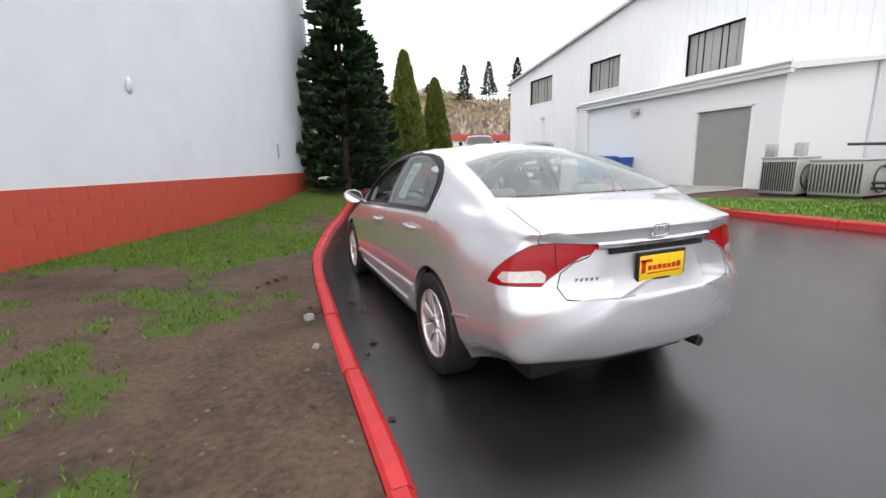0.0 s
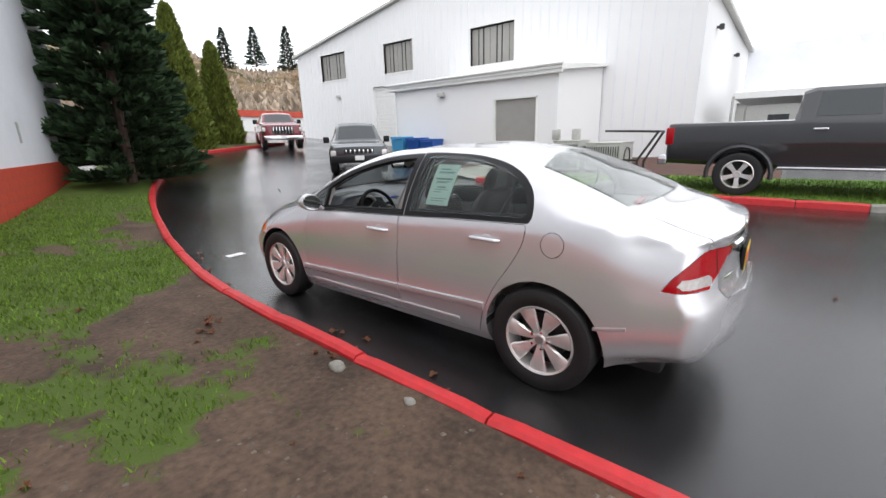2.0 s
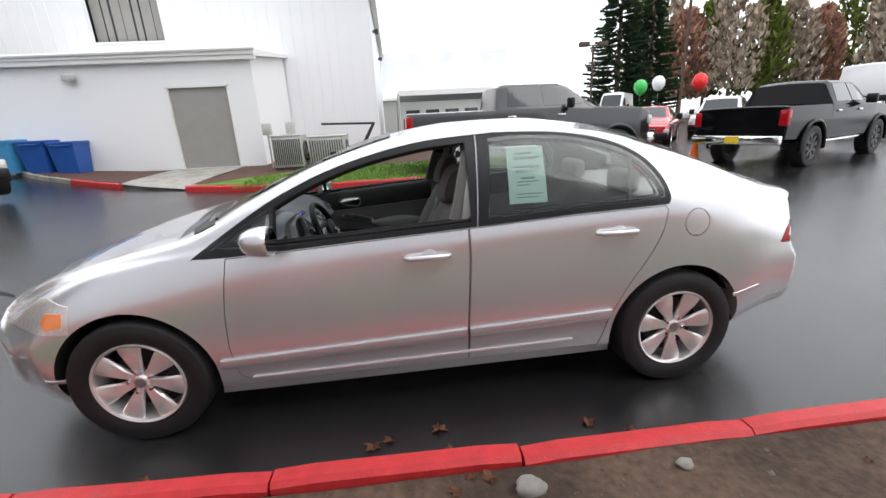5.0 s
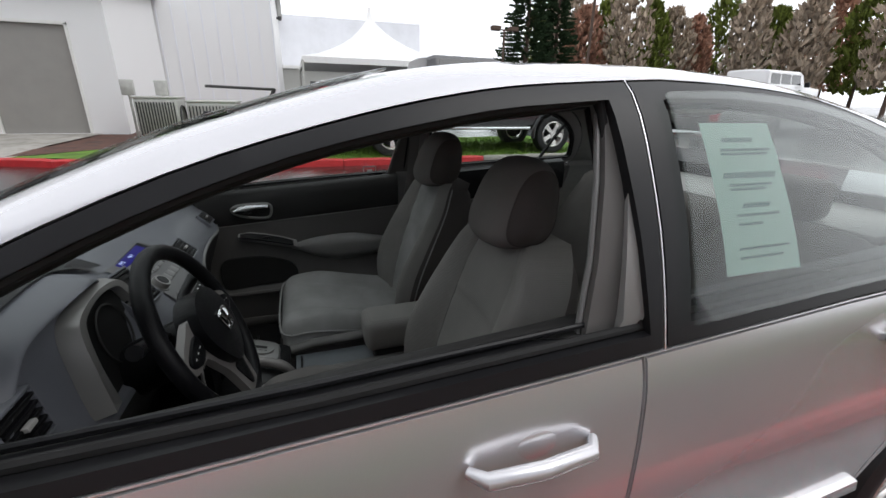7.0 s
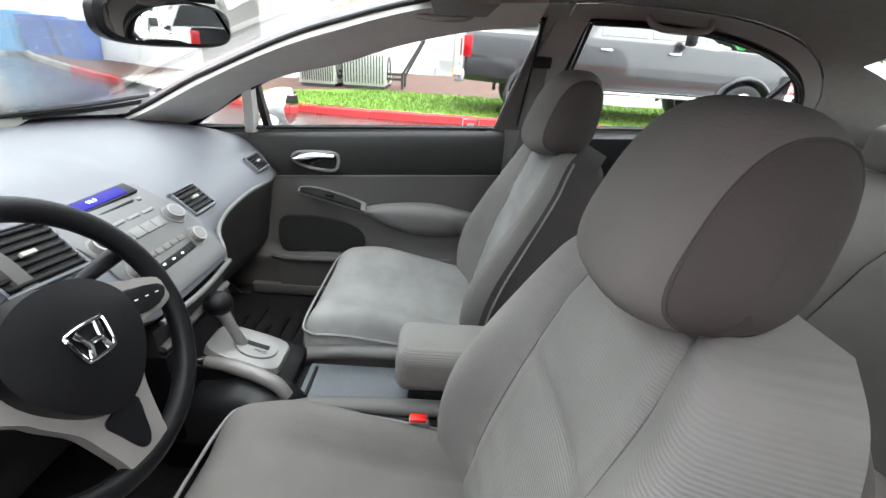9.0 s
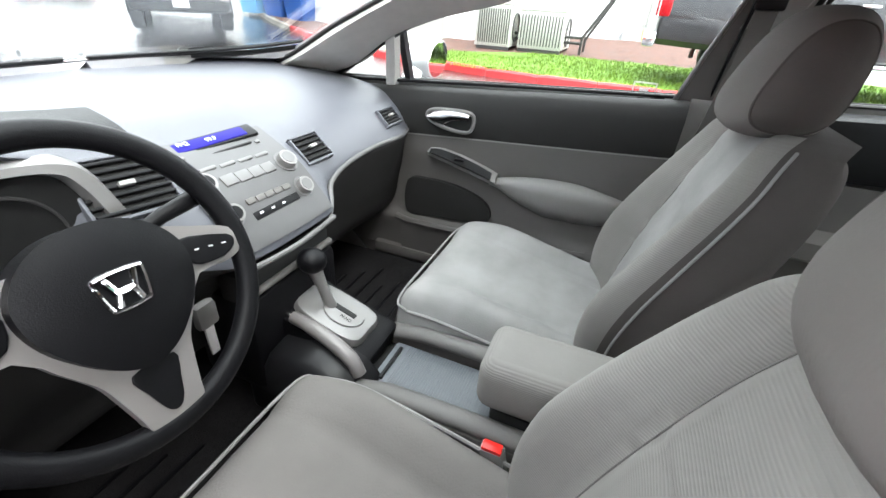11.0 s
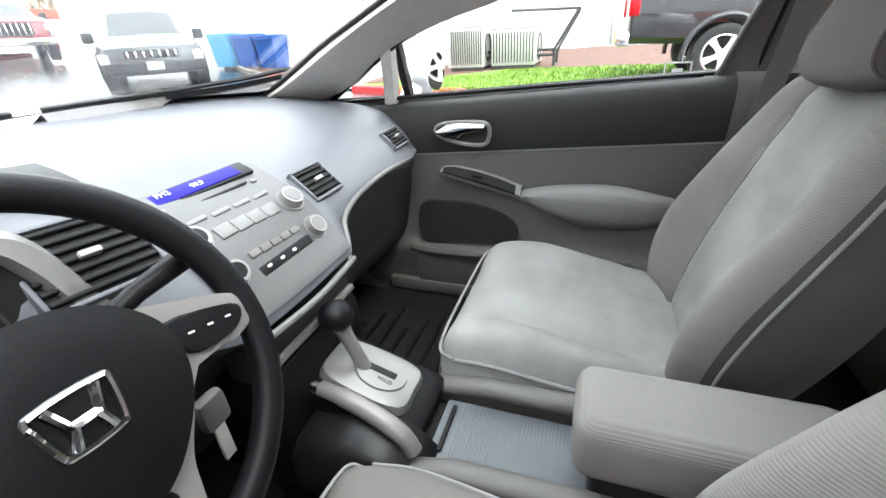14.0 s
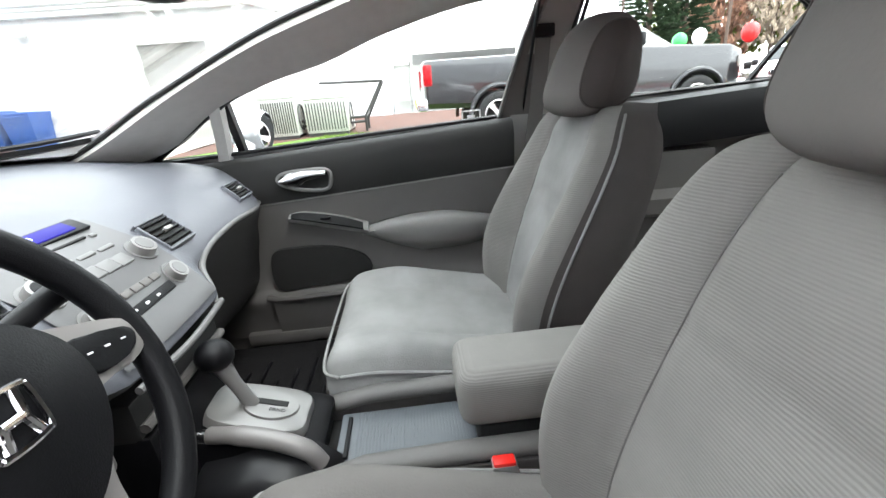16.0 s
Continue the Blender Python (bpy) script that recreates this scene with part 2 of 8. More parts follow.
M["leaf_brown"] = mat("dead_leaf", (0.17, 0.07, 0.035), rough=0.7, vary=0.3, scale=20.0, island=True)
M["grit"] = mat("earthy_grit", (0.11, 0.088, 0.068), rough=0.85, vary=0.4, scale=30.0, island=True)
M["stone"] = mat("grey_stone", (0.26, 0.25, 0.22), rough=0.8, vary=0.25, scale=18.0, bump=0.4, bscale=40.0)
M["conifer"] = mat("conifer_needles", (0.035, 0.062, 0.028), rough=0.7, vary=0.3, scale=2.0, spec=0.2, island=True)
M["cedar"] = mat("cedar_leaf", (0.13, 0.16, 0.03), rough=0.7, vary=0.3, scale=2.0, spec=0.2, island=True)
M["bark"] = mat("bark", (0.09, 0.06, 0.045), rough=0.9, vary=0.3, scale=12.0, bump=0.6, bscale=30.0)
M["bare_twigs"] = mat("bare_twigs", (0.42, 0.34, 0.26), rough=0.9, vary=0.35, scale=1.0, island=True)
M["autumn_twigs"] = mat("russet_twigs", (0.4, 0.22, 0.15), rough=0.9, vary=0.3, scale=1.0, island=True)
M["charcoal"] = metallic_paint("charcoal_metallic_paint", (0.026, 0.026, 0.029), rough=0.3, metal=0.5)
M["black_paint"] = mat("black_paint", (0.004, 0.004, 0.005), rough=0.12, vary=0.05, spec=0.18)
M["maroon"] = metallic_paint("maroon_paint", (0.17, 0.018, 0.025), rough=0.25, metal=0.3)
M["red_paint"] = metallic_paint("red_paint", (0.5, 0.015, 0.02), rough=0.25, metal=0.1)
M["white_paint"] = metallic_paint("white_vehicle_paint", (0.78, 0.78, 0.78), rough=0.3, metal=0.0)
M["bluegrey"] = metallic_paint("blue_grey_paint", (0.2, 0.24, 0.3), rough=0.3, metal=0.4)
M["slate"] = metallic_paint("slate_grey_paint", (0.06, 0.068, 0.075), rough=0.28, metal=0.5)
M["blue_bin"] = mat("blue_plastic", (0.015, 0.085, 0.34), rough=0.45, vary=0.08)
M["lightblue_bin"] = mat("light_blue_plastic", (0.06, 0.3, 0.55), rough=0.45, vary=0.08)
M["tent"] = mat("white_tent_fabric", (0.83, 0.83, 0.82), rough=0.7, vary=0.03)
M["orange"] = mat("orange_plastic", (0.85, 0.16, 0.02), rough=0.5, vary=0.05)
M["display"] = mat("blue_display", (0.01, 0.008, 0.08), rough=0.5, vary=0.02, spec=0.1)
dp = M["display"].node_tree.nodes["Principled BSDF"]
dp.inputs["Emission Color"].default_value = (0.03, 0.02, 0.75, 1)
dp.inputs["Emission Strength"].default_value = 0.11
M["display_text"] = mat("display_digits", (0.5, 0.6, 0.9), rough=0.4)
dp = M["display_text"].node_tree.nodes["Principled BSDF"]
dp.inputs["Emission Color"].default_value = (0.5, 0.6, 1.0, 1)
dp.inputs["Emission Strength"].default_value = 0.3
M["label_white"] = mat("white_print", (0.7, 0.7, 0.7), rough=0.5)
M["radio_grey"] = mat("satin_grey_plastic", (0.072, 0.071, 0.072), rough=0.4, vary=0.04, scale=30.0, metal=0.1)
M["radio_button"] = mat("grey_button_plastic", (0.125, 0.123, 0.122), rough=0.42, vary=0.04, scale=30.0, metal=0.15)
M["drop"] = glassy("rain_drop", (0.97, 0.97, 0.97), rough=0.08, clear=0.9)
M["mirror"] = mat("mirror_glass", (0.8, 0.82, 0.82), rough=0.01, metal=1.0, vary=0.0)
M["balloon_red"] = mat("red_rubber", (0.7, 0.02, 0.02), rough=0.25)
M["balloon_green"] = mat("green_rubber", (0.05, 0.5, 0.1), rough=0.25)
M["balloon_white"] = mat("white_rubber", (0.85, 0.85, 0.85), rough=0.25)
M["hill"] = mat("far_wood", (0.24, 0.17, 0.11), rough=1.0, vary=0.3, scale=0.3, second=(0.07, 0.08, 0.04), mscale=0.12, spec=0.0)


# ---- building helpers ----
def thing(name, label, category, group="", kind="", at=(0, 0, 0)):
    """An empty at a thing's base; its parts are hung under it."""
    ob = new(name)
    ob.empty_display_size = 0.1
    ob.location = at
    return tagged(ob, label, category, group, kind)


def link(name, me, material, parent=None, label=""):
    ob = new(name, me)
    if isinstance(material, (list, tuple)):
        for m in material:
            me.materials.append(m)
    elif material and not me.materials:
        me.materials.append(material)
    if parent is not None:
        ob.parent = parent
        top = parent
        off = Vector((0, 0, 0))
        while top is not None:
            off += top.location
            top = top.parent
        ob.location = -off
    if label:
        ob["label"] = label
    return ob


def part(name, bm, material, parent=None, label="", smooth=40):
    """Links a bmesh, made in world places, as one mesh object under a thing or part."""
    me = bpy.data.meshes.new(name)
    bmesh.ops.recalc_face_normals(bm, faces=bm.faces)
    bm.to_mesh(me)
    bm.free()
    if smooth:
        me.shade_smooth()
        me.set_sharp_from_angle(angle=radians(smooth))
    return link(name, me, material, parent, label)


def box(x0, x1, y0, y1, z0, z1, bevel=0.0, seg=2, m=None, bm=None):
    bm = bm or bmesh.new()
    r = bmesh.ops.create_cube(bm, size=1.0)
    vs = r["verts"]
    for v in vs:
        v.co = Vector(((x0 + x1) / 2 + v.co.x * (x1 - x0), (y0 + y1) / 2 + v.co.y * (y1 - y0), (z0 + z1) / 2 + v.co.z * (z1 - z0)))
    if bevel:
        es = list({e for v in vs for e in v.link_edges})
        r = bmesh.ops.bevel(bm, geom=es, offset=bevel, segments=seg, affect="EDGES", profile=0.5)
        vs = list({v for f in r["faces"] for v in f.verts} | {v for v in vs if v.is_valid})
    if m is not None:
        bmesh.ops.transform(bm, matrix=m, verts=vs)
    return bm


def cyl(p0, p1, r0, r1=None, n=20, bm=None, caps=True):
    bm = bm or bmesh.new()
    p0, p1 = Vector(p0), Vector(p1)
    d = p1 - p0
    q = Vector((0, 0, 1)).rotation_difference(d.normalized()).to_matrix().to_4x4()
    bmesh.ops.create_cone(bm, cap_ends=caps, segments=n, radius1=r0, radius2=r0 if r1 is None else r1, depth=d.length,
                          matrix=Matrix.Translation((p0 + p1) / 2) @ q)
    return bm


def prism(outline, axis, a, b, bm=None):
    """Closed outline of pairs, drawn out along an axis from a to b. x: pairs are (y, z); y: (x, z); z: (x, y)."""
    bm = bm or bmesh.new()

    def place(p, v):
        return (v, p[0], p[1]) if axis == "x" else ((p[0], v, p[1]) if axis == "y" else (p[0], p[1], v))
    lo = [bm.verts.new(place(p, a)) for p in outline]
    hi = [bm.verts.new(place(p, b)) for p in outline]
    n = len(outline)
    bm.faces.new(lo)
    bm.faces.new(hi[::-1])
    for i in range(n):
        bm.faces.new((lo[i], hi[i], hi[(i + 1) % n], lo[(i + 1) % n]))
    return bm


def smooth_curve(pts, per=6, closed=False):
    """Catmull-Rom through points."""
    pts = [np.array(p, float) for p in pts]
    n = len(pts)
    out = []
    for i in range(n if closed else n - 1):
        if closed:
            p0, p1, p2, p3 = pts[i - 1], pts[i], pts[(i + 1) % n], pts[(i + 2) % n]
        else:
            p1, p2 = pts[i], pts[i + 1]
            p0 = pts[i - 1] if i else 2 * p1 - p2
            p3 = pts[i + 2] if i + 2 < n else 2 * p2 - p1
        for k in range(per):
            t = k / per
            out.append(0.5 * (2 * p1 + (p2 - p0) * t + (2 * p0 - 5 * p1 + 4 * p2 - p3) * t * t + (3 * p1 - p0 - 3 * p2 + p3) * t ** 3))
    if not closed:
        out.append(pts[-1])
    return out


def offset_loop(outline, d):
    """A closed outline pushed outwards by d."""
    p = [np.array(q, float) for q in outline]
    n = len(p)
    area = sum(p[i][0] * p[(i + 1) % n][1] - p[(i + 1) % n][0] * p[i][1] for i in range(n))
    s = 1 if area > 0 else -1
    out = []
    for i in range(n):
        a, b, c = p[i - 1], p[i], p[(i + 1) % n]
        e1, e2 = (b - a) / (np.linalg.norm(b - a) + 1e-9), (c - b) / (np.linalg.norm(c - b) + 1e-9)
        n1, n2 = np.array((e1[1], -e1[0])) * s, np.array((e2[1], -e2[0])) * s
        m = n1 + n2
        m = m / (np.linalg.norm(m) + 1e-9)
        k = max(0.5, m @ n1)
        out.append(b + m * d / k)
    return out


def tube(pts, r, n=8, bm=None, closed=False, squash=None):
    """A round bar along points; r may be a list."""
    bm = bm or bmesh.new()
    P = [Vector(p) for p in pts]
    k = len(P)
    rings = []
    for i in range(k):
        a = P[i - 1] if (i or closed) else P[i]
        b = P[(i + 1) % k] if (i + 1 < k or closed) else P[i]
        d = (b - a).normalized()
        u = d.orthogonal().normalized() if not rings else (uu - d * uu.dot(d)).normalized()
        uu = u
        v = d.cross(u)
        rad = r[i] if isinstance(r, (list, tuple)) else r
        rings.append([bm.verts.new(P[i] + (u * math.cos(2 * math.pi * j / n) + v * math.sin(2 * math.pi * j / n)) * rad) for j in range(n)])
    for i in range(k if closed else k - 1):
        A, B = rings[i], rings[(i + 1) % k]
        for j in range(n):
            bm.faces.new((A[j], A[(j + 1) % n], B[(j + 1) % n], B[j]))
    if not closed:
        bm.faces.new(rings[0][::-1])
        bm.faces.new(rings[-1])
    return bm


def loft(rings, closed_ring=True, caps=True, bm=None):
    bm = bm or bmesh.new()
    V = [[bm.verts.new(p) for p in r] for r in rings]
    n = len(V[0])
    for A, B in zip(V, V[1:]):
        for j in range(n if closed_ring else n - 1):
            bm.faces.new((A[j], A[(j + 1) % n], B[(j + 1) % n], B[j]))
    if caps and closed_ring:
        bm.faces.new(V[0][::-1])
        bm.faces.new(V[-1])
    return bm


bench_scene = bpy.data.scenes.new("cutting_bench")


def bool_mesh(base, cutters, mode="DIFFERENCE"):
    """A new mesh: base with cutters taken away, or what it shares with them. Done on an empty bench, which is cleared at the end."""
    for c in cutters:
        a = bpy.data.objects.new("tmp_a", base)
        b = bpy.data.objects.new("tmp_b", c)
        bench_scene.collection.objects.link(a)
        bench_scene.collection.objects.link(b)
        md = a.modifiers.new("cut", "BOOLEAN")
        md.operation, md.solver, md.object = mode, "MANIFOLD", b
        layer = bench_scene.view_layers[0]
        layer.update()
        res = bpy.data.meshes.new_from_object(a.evaluated_get(layer.depsgraph))
        bpy.data.objects.remove(a)
        bpy.data.objects.remove(b)
        base = res
    return base


def mesh_of(bm):
    bmesh.ops.recalc_face_normals(bm, faces=bm.faces)
    me = bpy.data.meshes.new("tmp")
    bm.to_mesh(me)
    bm.free()
    return me


def lerp_knots(knots, y):
    """Smooth curve through (y, value) knots with no overshoot."""
    ks = [k[0] for k in knots]
    vs = [k[1] for k in knots]
    if y <= ks[0]:
        return vs[0]
    if y >= ks[-1]:
        return vs[-1]
    i = max(j for j in range(len(ks)) if ks[j] <= y)
    sl = [(vs[j + 1] - vs[j]) / (ks[j + 1] - ks[j]) for j in range(len(ks) - 1)]

    def tan(j):
        if j == 0:
            return sl[0]
        if j == len(ks) - 1:
            return sl[-1]
        a, b = sl[j - 1], sl[j]
        return 0 if a * b <= 0 else 2 * a * b / (a + b)
    h = ks[i + 1] - ks[i]
    t = (y - ks[i]) / h
    return ((2 * t ** 3 - 3 * t * t + 1) * vs[i] + (t ** 3 - 2 * t * t + t) * h * tan(i) + (-2 * t ** 3 + 3 * t * t) * vs[i + 1]
            + (t ** 3 - t * t) * h * tan(i + 1))


# ---- ground, kerbs, verge ----
def ground_z(x, y):
    a = max(0.0, x - 6.0)
    b = min(30.0, max(0.0, y - 8.0))
    s = min(1.0, b / 4.0)
    return min(1.0, 0.024 * a) * (1 - 0.6 * s) + 0.075 * b * (0.5 + 0.5 * s)


def sheet(xs, ys, height, bm=None):
    bm = bm or bmesh.new()
    V = [[bm.verts.new((x, y, height(x, y))) for x in xs] for y in ys]
    for j in range(len(ys) - 1):
        for i in range(len(xs) - 1):
            bm.faces.new((V[j][i], V[j][i + 1], V[j + 1][i + 1], V[j + 1][i]))
    return bm


gx = [-900, -300, -80, -30, -12, -6, 0, 3, 6, 7, 8, 10, 12, 15, 18, 22, 26, 30, 40, 60, 100, 300, 900]
gy = [-900, -300, -100, -40, -20, -10, -5, 0, 4, 8, 10, 12, 15, 20, 30, 40, 60, 80, 100, 300, 900]
road = part("road", sheet(gx, gy, ground_z), M["asphalt"])
tagged(road, "wet dark asphalt drive with faint cracks", "road", kind="structure")

KERB = smooth_curve([(-1.375, -14), (-1.375, -9), (-1.375, -5), (-1.375, -2.5), (-1.375, -0.8), (-1.368, 0.5), (-1.35, 1.5), (-1.30, 2.75), (-1.18, 3.85), (-0.86, 5.5),
                     (-0.44, 7.2), (0.5, 10.6), (1.7, 13.6), (3.2, 17.0), (4.6, 19.3), (6.6, 21.0), (9.2, 22.3), (12.0, 23.5)], 12)


def arc_points(pts, step):
    """Points at even steps along a line."""
    P = [np.array(p, float) for p in pts]
    d = np.r_[0, np.cumsum([np.linalg.norm(b - a) for a, b in zip(P, P[1:])])]
    s = np.arange(0, d[-1], step)
    return [tuple(np.interp(q, d, [p[i] for p in P]) for i in range(len(P[0]))) for q in s]


def kerb_run(name, pts, material, label, width=0.112, height=0.14, stone=1.0, grey=()):
    """A line of kerb stones with open joints, each stone an object under the kerb."""
    top = thing(name, label, "kerb", kind="structure")
    fine = arc_points(pts, stone / 6)
    rnd = random.Random(5)
    prof = [(-width / 2, -0.1), (-width / 2, height - 0.02), (-width / 2 + 0.02, height), (width / 2 - 0.03, height), (width / 2, height - 0.03), (width / 2 + 0.015, -0.1)]
    for k in range(0, len(fine) - 6, 6):
        seg = [np.array(p) for p in fine[k:k + 7]]
        d0 = (seg[1] - seg[0]) / np.linalg.norm(seg[1] - seg[0])
        d1 = (seg[-1] - seg[-2]) / np.linalg.norm(seg[-1] - seg[-2])
        seg[0] = seg[0] + d0 * 0.006
        seg[-1] = seg[-1] - d1 * 0.006
        lift = rnd.uniform(-0.006, 0.006)
        shift = rnd.uniform(-0.006, 0.006)
        rings = []
        for i, p in enumerate(seg):
            a, b = seg[max(0, i - 1)], seg[min(6, i + 1)]
            t = (b - a) / np.linalg.norm(b - a)
            nrm = np.array((t[1], -t[0]))
            z0 = ground_z(p[0], p[1]) + lift
            end = 0.012 if i in (0, 6) else 0.0
            rings.append([(*(p + nrm * (o * (1 - end * 2) + shift)), z0 + h - (end if h > 0.05 else 0)) for o, h in prof])
        part("kerb_stone", loft(rings), M["concrete"] if (k // 6) in grey else material, top, smooth=30)
    return top


kerb_run("kerb_left", KERB, M["red_kerb"], "red painted concrete kerb beside the earth verge")
KERB_R = smooth_curve([(9.4, -5.9), (8.2, -5.75), (7.5, -5.2), (7.27, -4.3), (7.25, -2.0), (7.25, 0.5), (7.3, 2.5), (7.6, 4.4), (8.3, 6.6)], 10)[::-1]
kerb_run("kerb_right", KERB_R, M["red_kerb"], "red painted concrete kerb edging the lawn", grey=(9, 10, 11))
kerb_run("kerb_far", smooth_curve([(9.3, 8.7), (9.9, 9.9), (11.2, 12.2), (13.5, 15.0)], 10), M["red_kerb"], "partly red kerb edging the mulch bed", grey=(2, 3, 4, 5, 6, 7))

WALL_P, WALL_D = np.array((-2.6, 8.0)), np.array((0.39, 0.921))


def wall_xy(s, off=0.0):
    p = WALL_P + WALL_D * s + np.array((0.921, -0.39)) * off
    return float(p[0]), float(p[1])


def verge_height(x, y):
    return 0.1 + 0.03 * noise.noise((x * 0.8, y * 0.8, 0)) + 0.012 * noise.noise((x * 4, y * 4, 3))


def verge_mesh():
    """Earth between the kerb and the white wall, drawn as cross lines from one to the other."""
    bm = bmesh.new()
    rows = []
    line = arc_points(KERB, 0.16)
    for p in line[:300]:
        # foot on the wall line, straight across
        q = np.array(p)
        s = (q - WALL_P) @ WALL_D
        w = WALL_P + WALL_D * s
        if s < -14:
            w = WALL_P + WALL_D * -14 + np.array((-1.0, 0)) * 2
        row = []
        nrm = (w - q) / np.linalg.norm(w - q)
        a = q + nrm * 0.06
        b = w - nrm * 0.1
        for k in range(34):
            u = (k / 33) ** 1.25
            c = a + (b - a) * u
            rise = 0.16 * u
            row.append(bm.verts.new((c[0], c[1], ground_z(*c) + verge_height(c[0], c[1]) + rise)))
        rows.append(row)
    for A, B in zip(rows, rows[1:]):
        for i in range(33):
            bm.faces.new((A[i], A[i + 1], B[i + 1], B[i]))
    return bm


def grass_mask(x, y):
    """How grassy the verge is: bare beside the kerb and in trodden patches."""
    q = np.array((x, y))
    s = float((q - WALL_P) @ np.array((0.921, -0.39)))
    near_wall = 1.0 - min(1.0, max(0.0, s / 2.2))
    far = min(1.0, max(0.0, (y - 2.0) / 4.0))
    n1 = noise.noise((x * 0.75 + 3.1, y * 0.55, 7.0)) + 0.55 * noise.noise((x * 2.3, y * 2.0, 2.0)) + 0.25 * noise.noise((x * 6, y * 6, 1.0))
    return n1 + 0.3 * near_wall + 0.25 * far + 0.06 + (0.16 if x < -2.9 and y < 2.5 else 0.0) - 0.4 * max(0.0, min(1.0, (x + 2.7) / 0.5)) * max(0.0, min(1.0, (4.2 - y) / 1.2))


vm = verge_mesh()
lay = vm.verts.layers.float.new("moss")
for v in vm.verts:
    v[lay] = max(0.0, min(1.0, 0.5 + 1.6 * grass_mask(v.co.x, v.co.y)))
verge = part("verge", vm, M["dirt"])
tagged(verge, "bare damp earth verge with moss and patchy grass", "ground", kind="structure")


# ---- white and red wall on the verge side ----
def wall_slab(name, s0, s1, z0, z1, off, thick, material, label):
    bm = bmesh.new()
    a, b = wall_xy(s0, off), wall_xy(s1, off)
    c, d = wall_xy(s1, off - thick), wall_xy(s0, off - thick)
    prism([a, b, c, d], "z", z0, z1, bm)
    return tagged(part(name, bm, material, smooth=0), label, "wall", kind="structure")


wall_slab("wall_left", -18, 6.4, 1.12, 9.0, 0.0, 0.4, M["white_wall"], "tall smooth white painted building wall")
wall_slab("wall_left_base", -18, 6.4, -0.2, 1.12, 0.012, 0.4, M["red_wall"], "red painted block base of the white wall")
wall_base = bpy.data.objects["wall_left_base"]

# ---- lawn, mulch, path on the far side ----
bm = bmesh.new()


def lawn_h(x, y):
    return ground_z(x, y) + 0.13 + 0.02 * noise.noise((x, y, 1))


def region(outline, height, step=0.35, sub=None):
    """Flat region filled inside an outline and raised by height(x, y)."""
    bm = bmesh.new()
    vs = [bm.verts.new((*p, 0)) for p in outline]
    bm.faces.new(vs)
    xs = [p[0] for p in outline]
    ys = [p[1] for p in outline]
    for ax, lo, hi in ((0, min(xs), max(xs)), (1, min(ys), max(ys))):
        v = lo + step
        while v < hi:
            co = (v, 0, 0) if ax == 0 else (0, v, 0)
            no = (1, 0, 0) if ax == 0 else (0, 1, 0)
            bmesh.ops.bisect_plane(bm, geom=bm.verts[:] + bm.edges[:] + bm.faces[:], plane_co=co, plane_no=no)
            v += step
    for v in bm.verts:
        v.co.z = height(v.co.x, v.co.y)
    return bm


tagged(part("lawn", region([(7.55, -5.1), (7.33, -4.2), (7.33, 2.4), (7.7, 4.3), (8.4, 6.5), (10.4, 3.6), (10.8, -5.8), (8.3, -5.65)], lawn_h), M["lawn"]),
       "short bright green lawn inside the kerb", "lawn", kind="structure")
tagged(part("mulch_bed", region([(8.45, 6.55), (10.4, 3.6), (10.6, -1.0), (16.7, -1.0), (16.7, 5.7), (12.1, 5.7), (12.1, 6.6)], lawn_h, 0.6), M["mulch"]),
       "brown bark mulch bed along the building", "ground", kind="structure")
tagged(part("mulch_bed_far", region([(9.5, 8.75), (12.1, 8.45), (12.1, 14), (16.7, 14), (16.7, 18), (13.6, 15.0), (11.3, 12.2), (10.0, 9.9)], lawn_h, 0.6), M["mulch"]),
       "brown bark mulch bed by the bins", "ground", kind="structure")
tagged(part("path", region([(8.4, 6.62), (12.18, 6.3), (12.18, 8.6), (9.3, 8.7)], lambda x, y: ground_z(x, y) + 0.03 + 0.12 * min(1, max(0, (x - 8.4) / 1.2))), M["concrete"]),
       "pale concrete path to the grey door", "path", kind="structure")

# ---- gabled building with its low extension ----
GX = 16.8
hall = thing("gabled_hall", "large white metal-clad gabled workshop building", "building")
bm = prism([(2.0, -0.3), (28.4, -0.3), (28.4, 7.35), (15.7, 9.4), (2.0, 6.7)], "x", GX, 52)
hall_me = mesh_of(bm)
hall_cuts = []
for (a, b, c, d) in ((10.12, 12.7, 5.0, 6.82), (16.8, 19.2, 5.3, 6.98), (22.9, 25.55, 5.42, 7.1), (16.4, 20.4, -0.4, 4.62)):
    hall_cuts.append(mesh_of(box(GX - 0.3, GX + 0.35, a, b, c, d)))
hall_me = bool_mesh(hall_me, hall_cuts)
link("wall", hall_me, M["white_wall"], hall)
bm = bmesh.new()
HOLES = ((10.12, 12.7, 5.0, 6.82), (16.8, 19.2, 5.3, 6.98), (22.9, 25.55, 5.42, 7.1), (16.4, 20.4, -0.4, 4.62))
for i in range(59):
    k = 2.02 + i * 0.45
    zt = 7.35 + (28.4 - k) / 12.7 * 2.05 if k > 15.7 else 6.7 + (k - 2.0) / 13.7 * 2.7
    z = 0.2
    for a, b, c, d in sorted((h for h in HOLES if h[0] - 0.1 < k < h[1] + 0.1), key=lambda h: h[2]):
        if c - 0.1 > z:
            box(GX - 0.022, GX + 0.002, k - 0.02, k + 0.02, z, c - 0.1, bm=bm)
        z = d + 0.1
    box(GX - 0.022, GX + 0.002, k - 0.02, k + 0.02, z, zt - 0.06, bm=bm)
part("cladding_ribs", bm, M["white_wall"], hall, smooth=0)
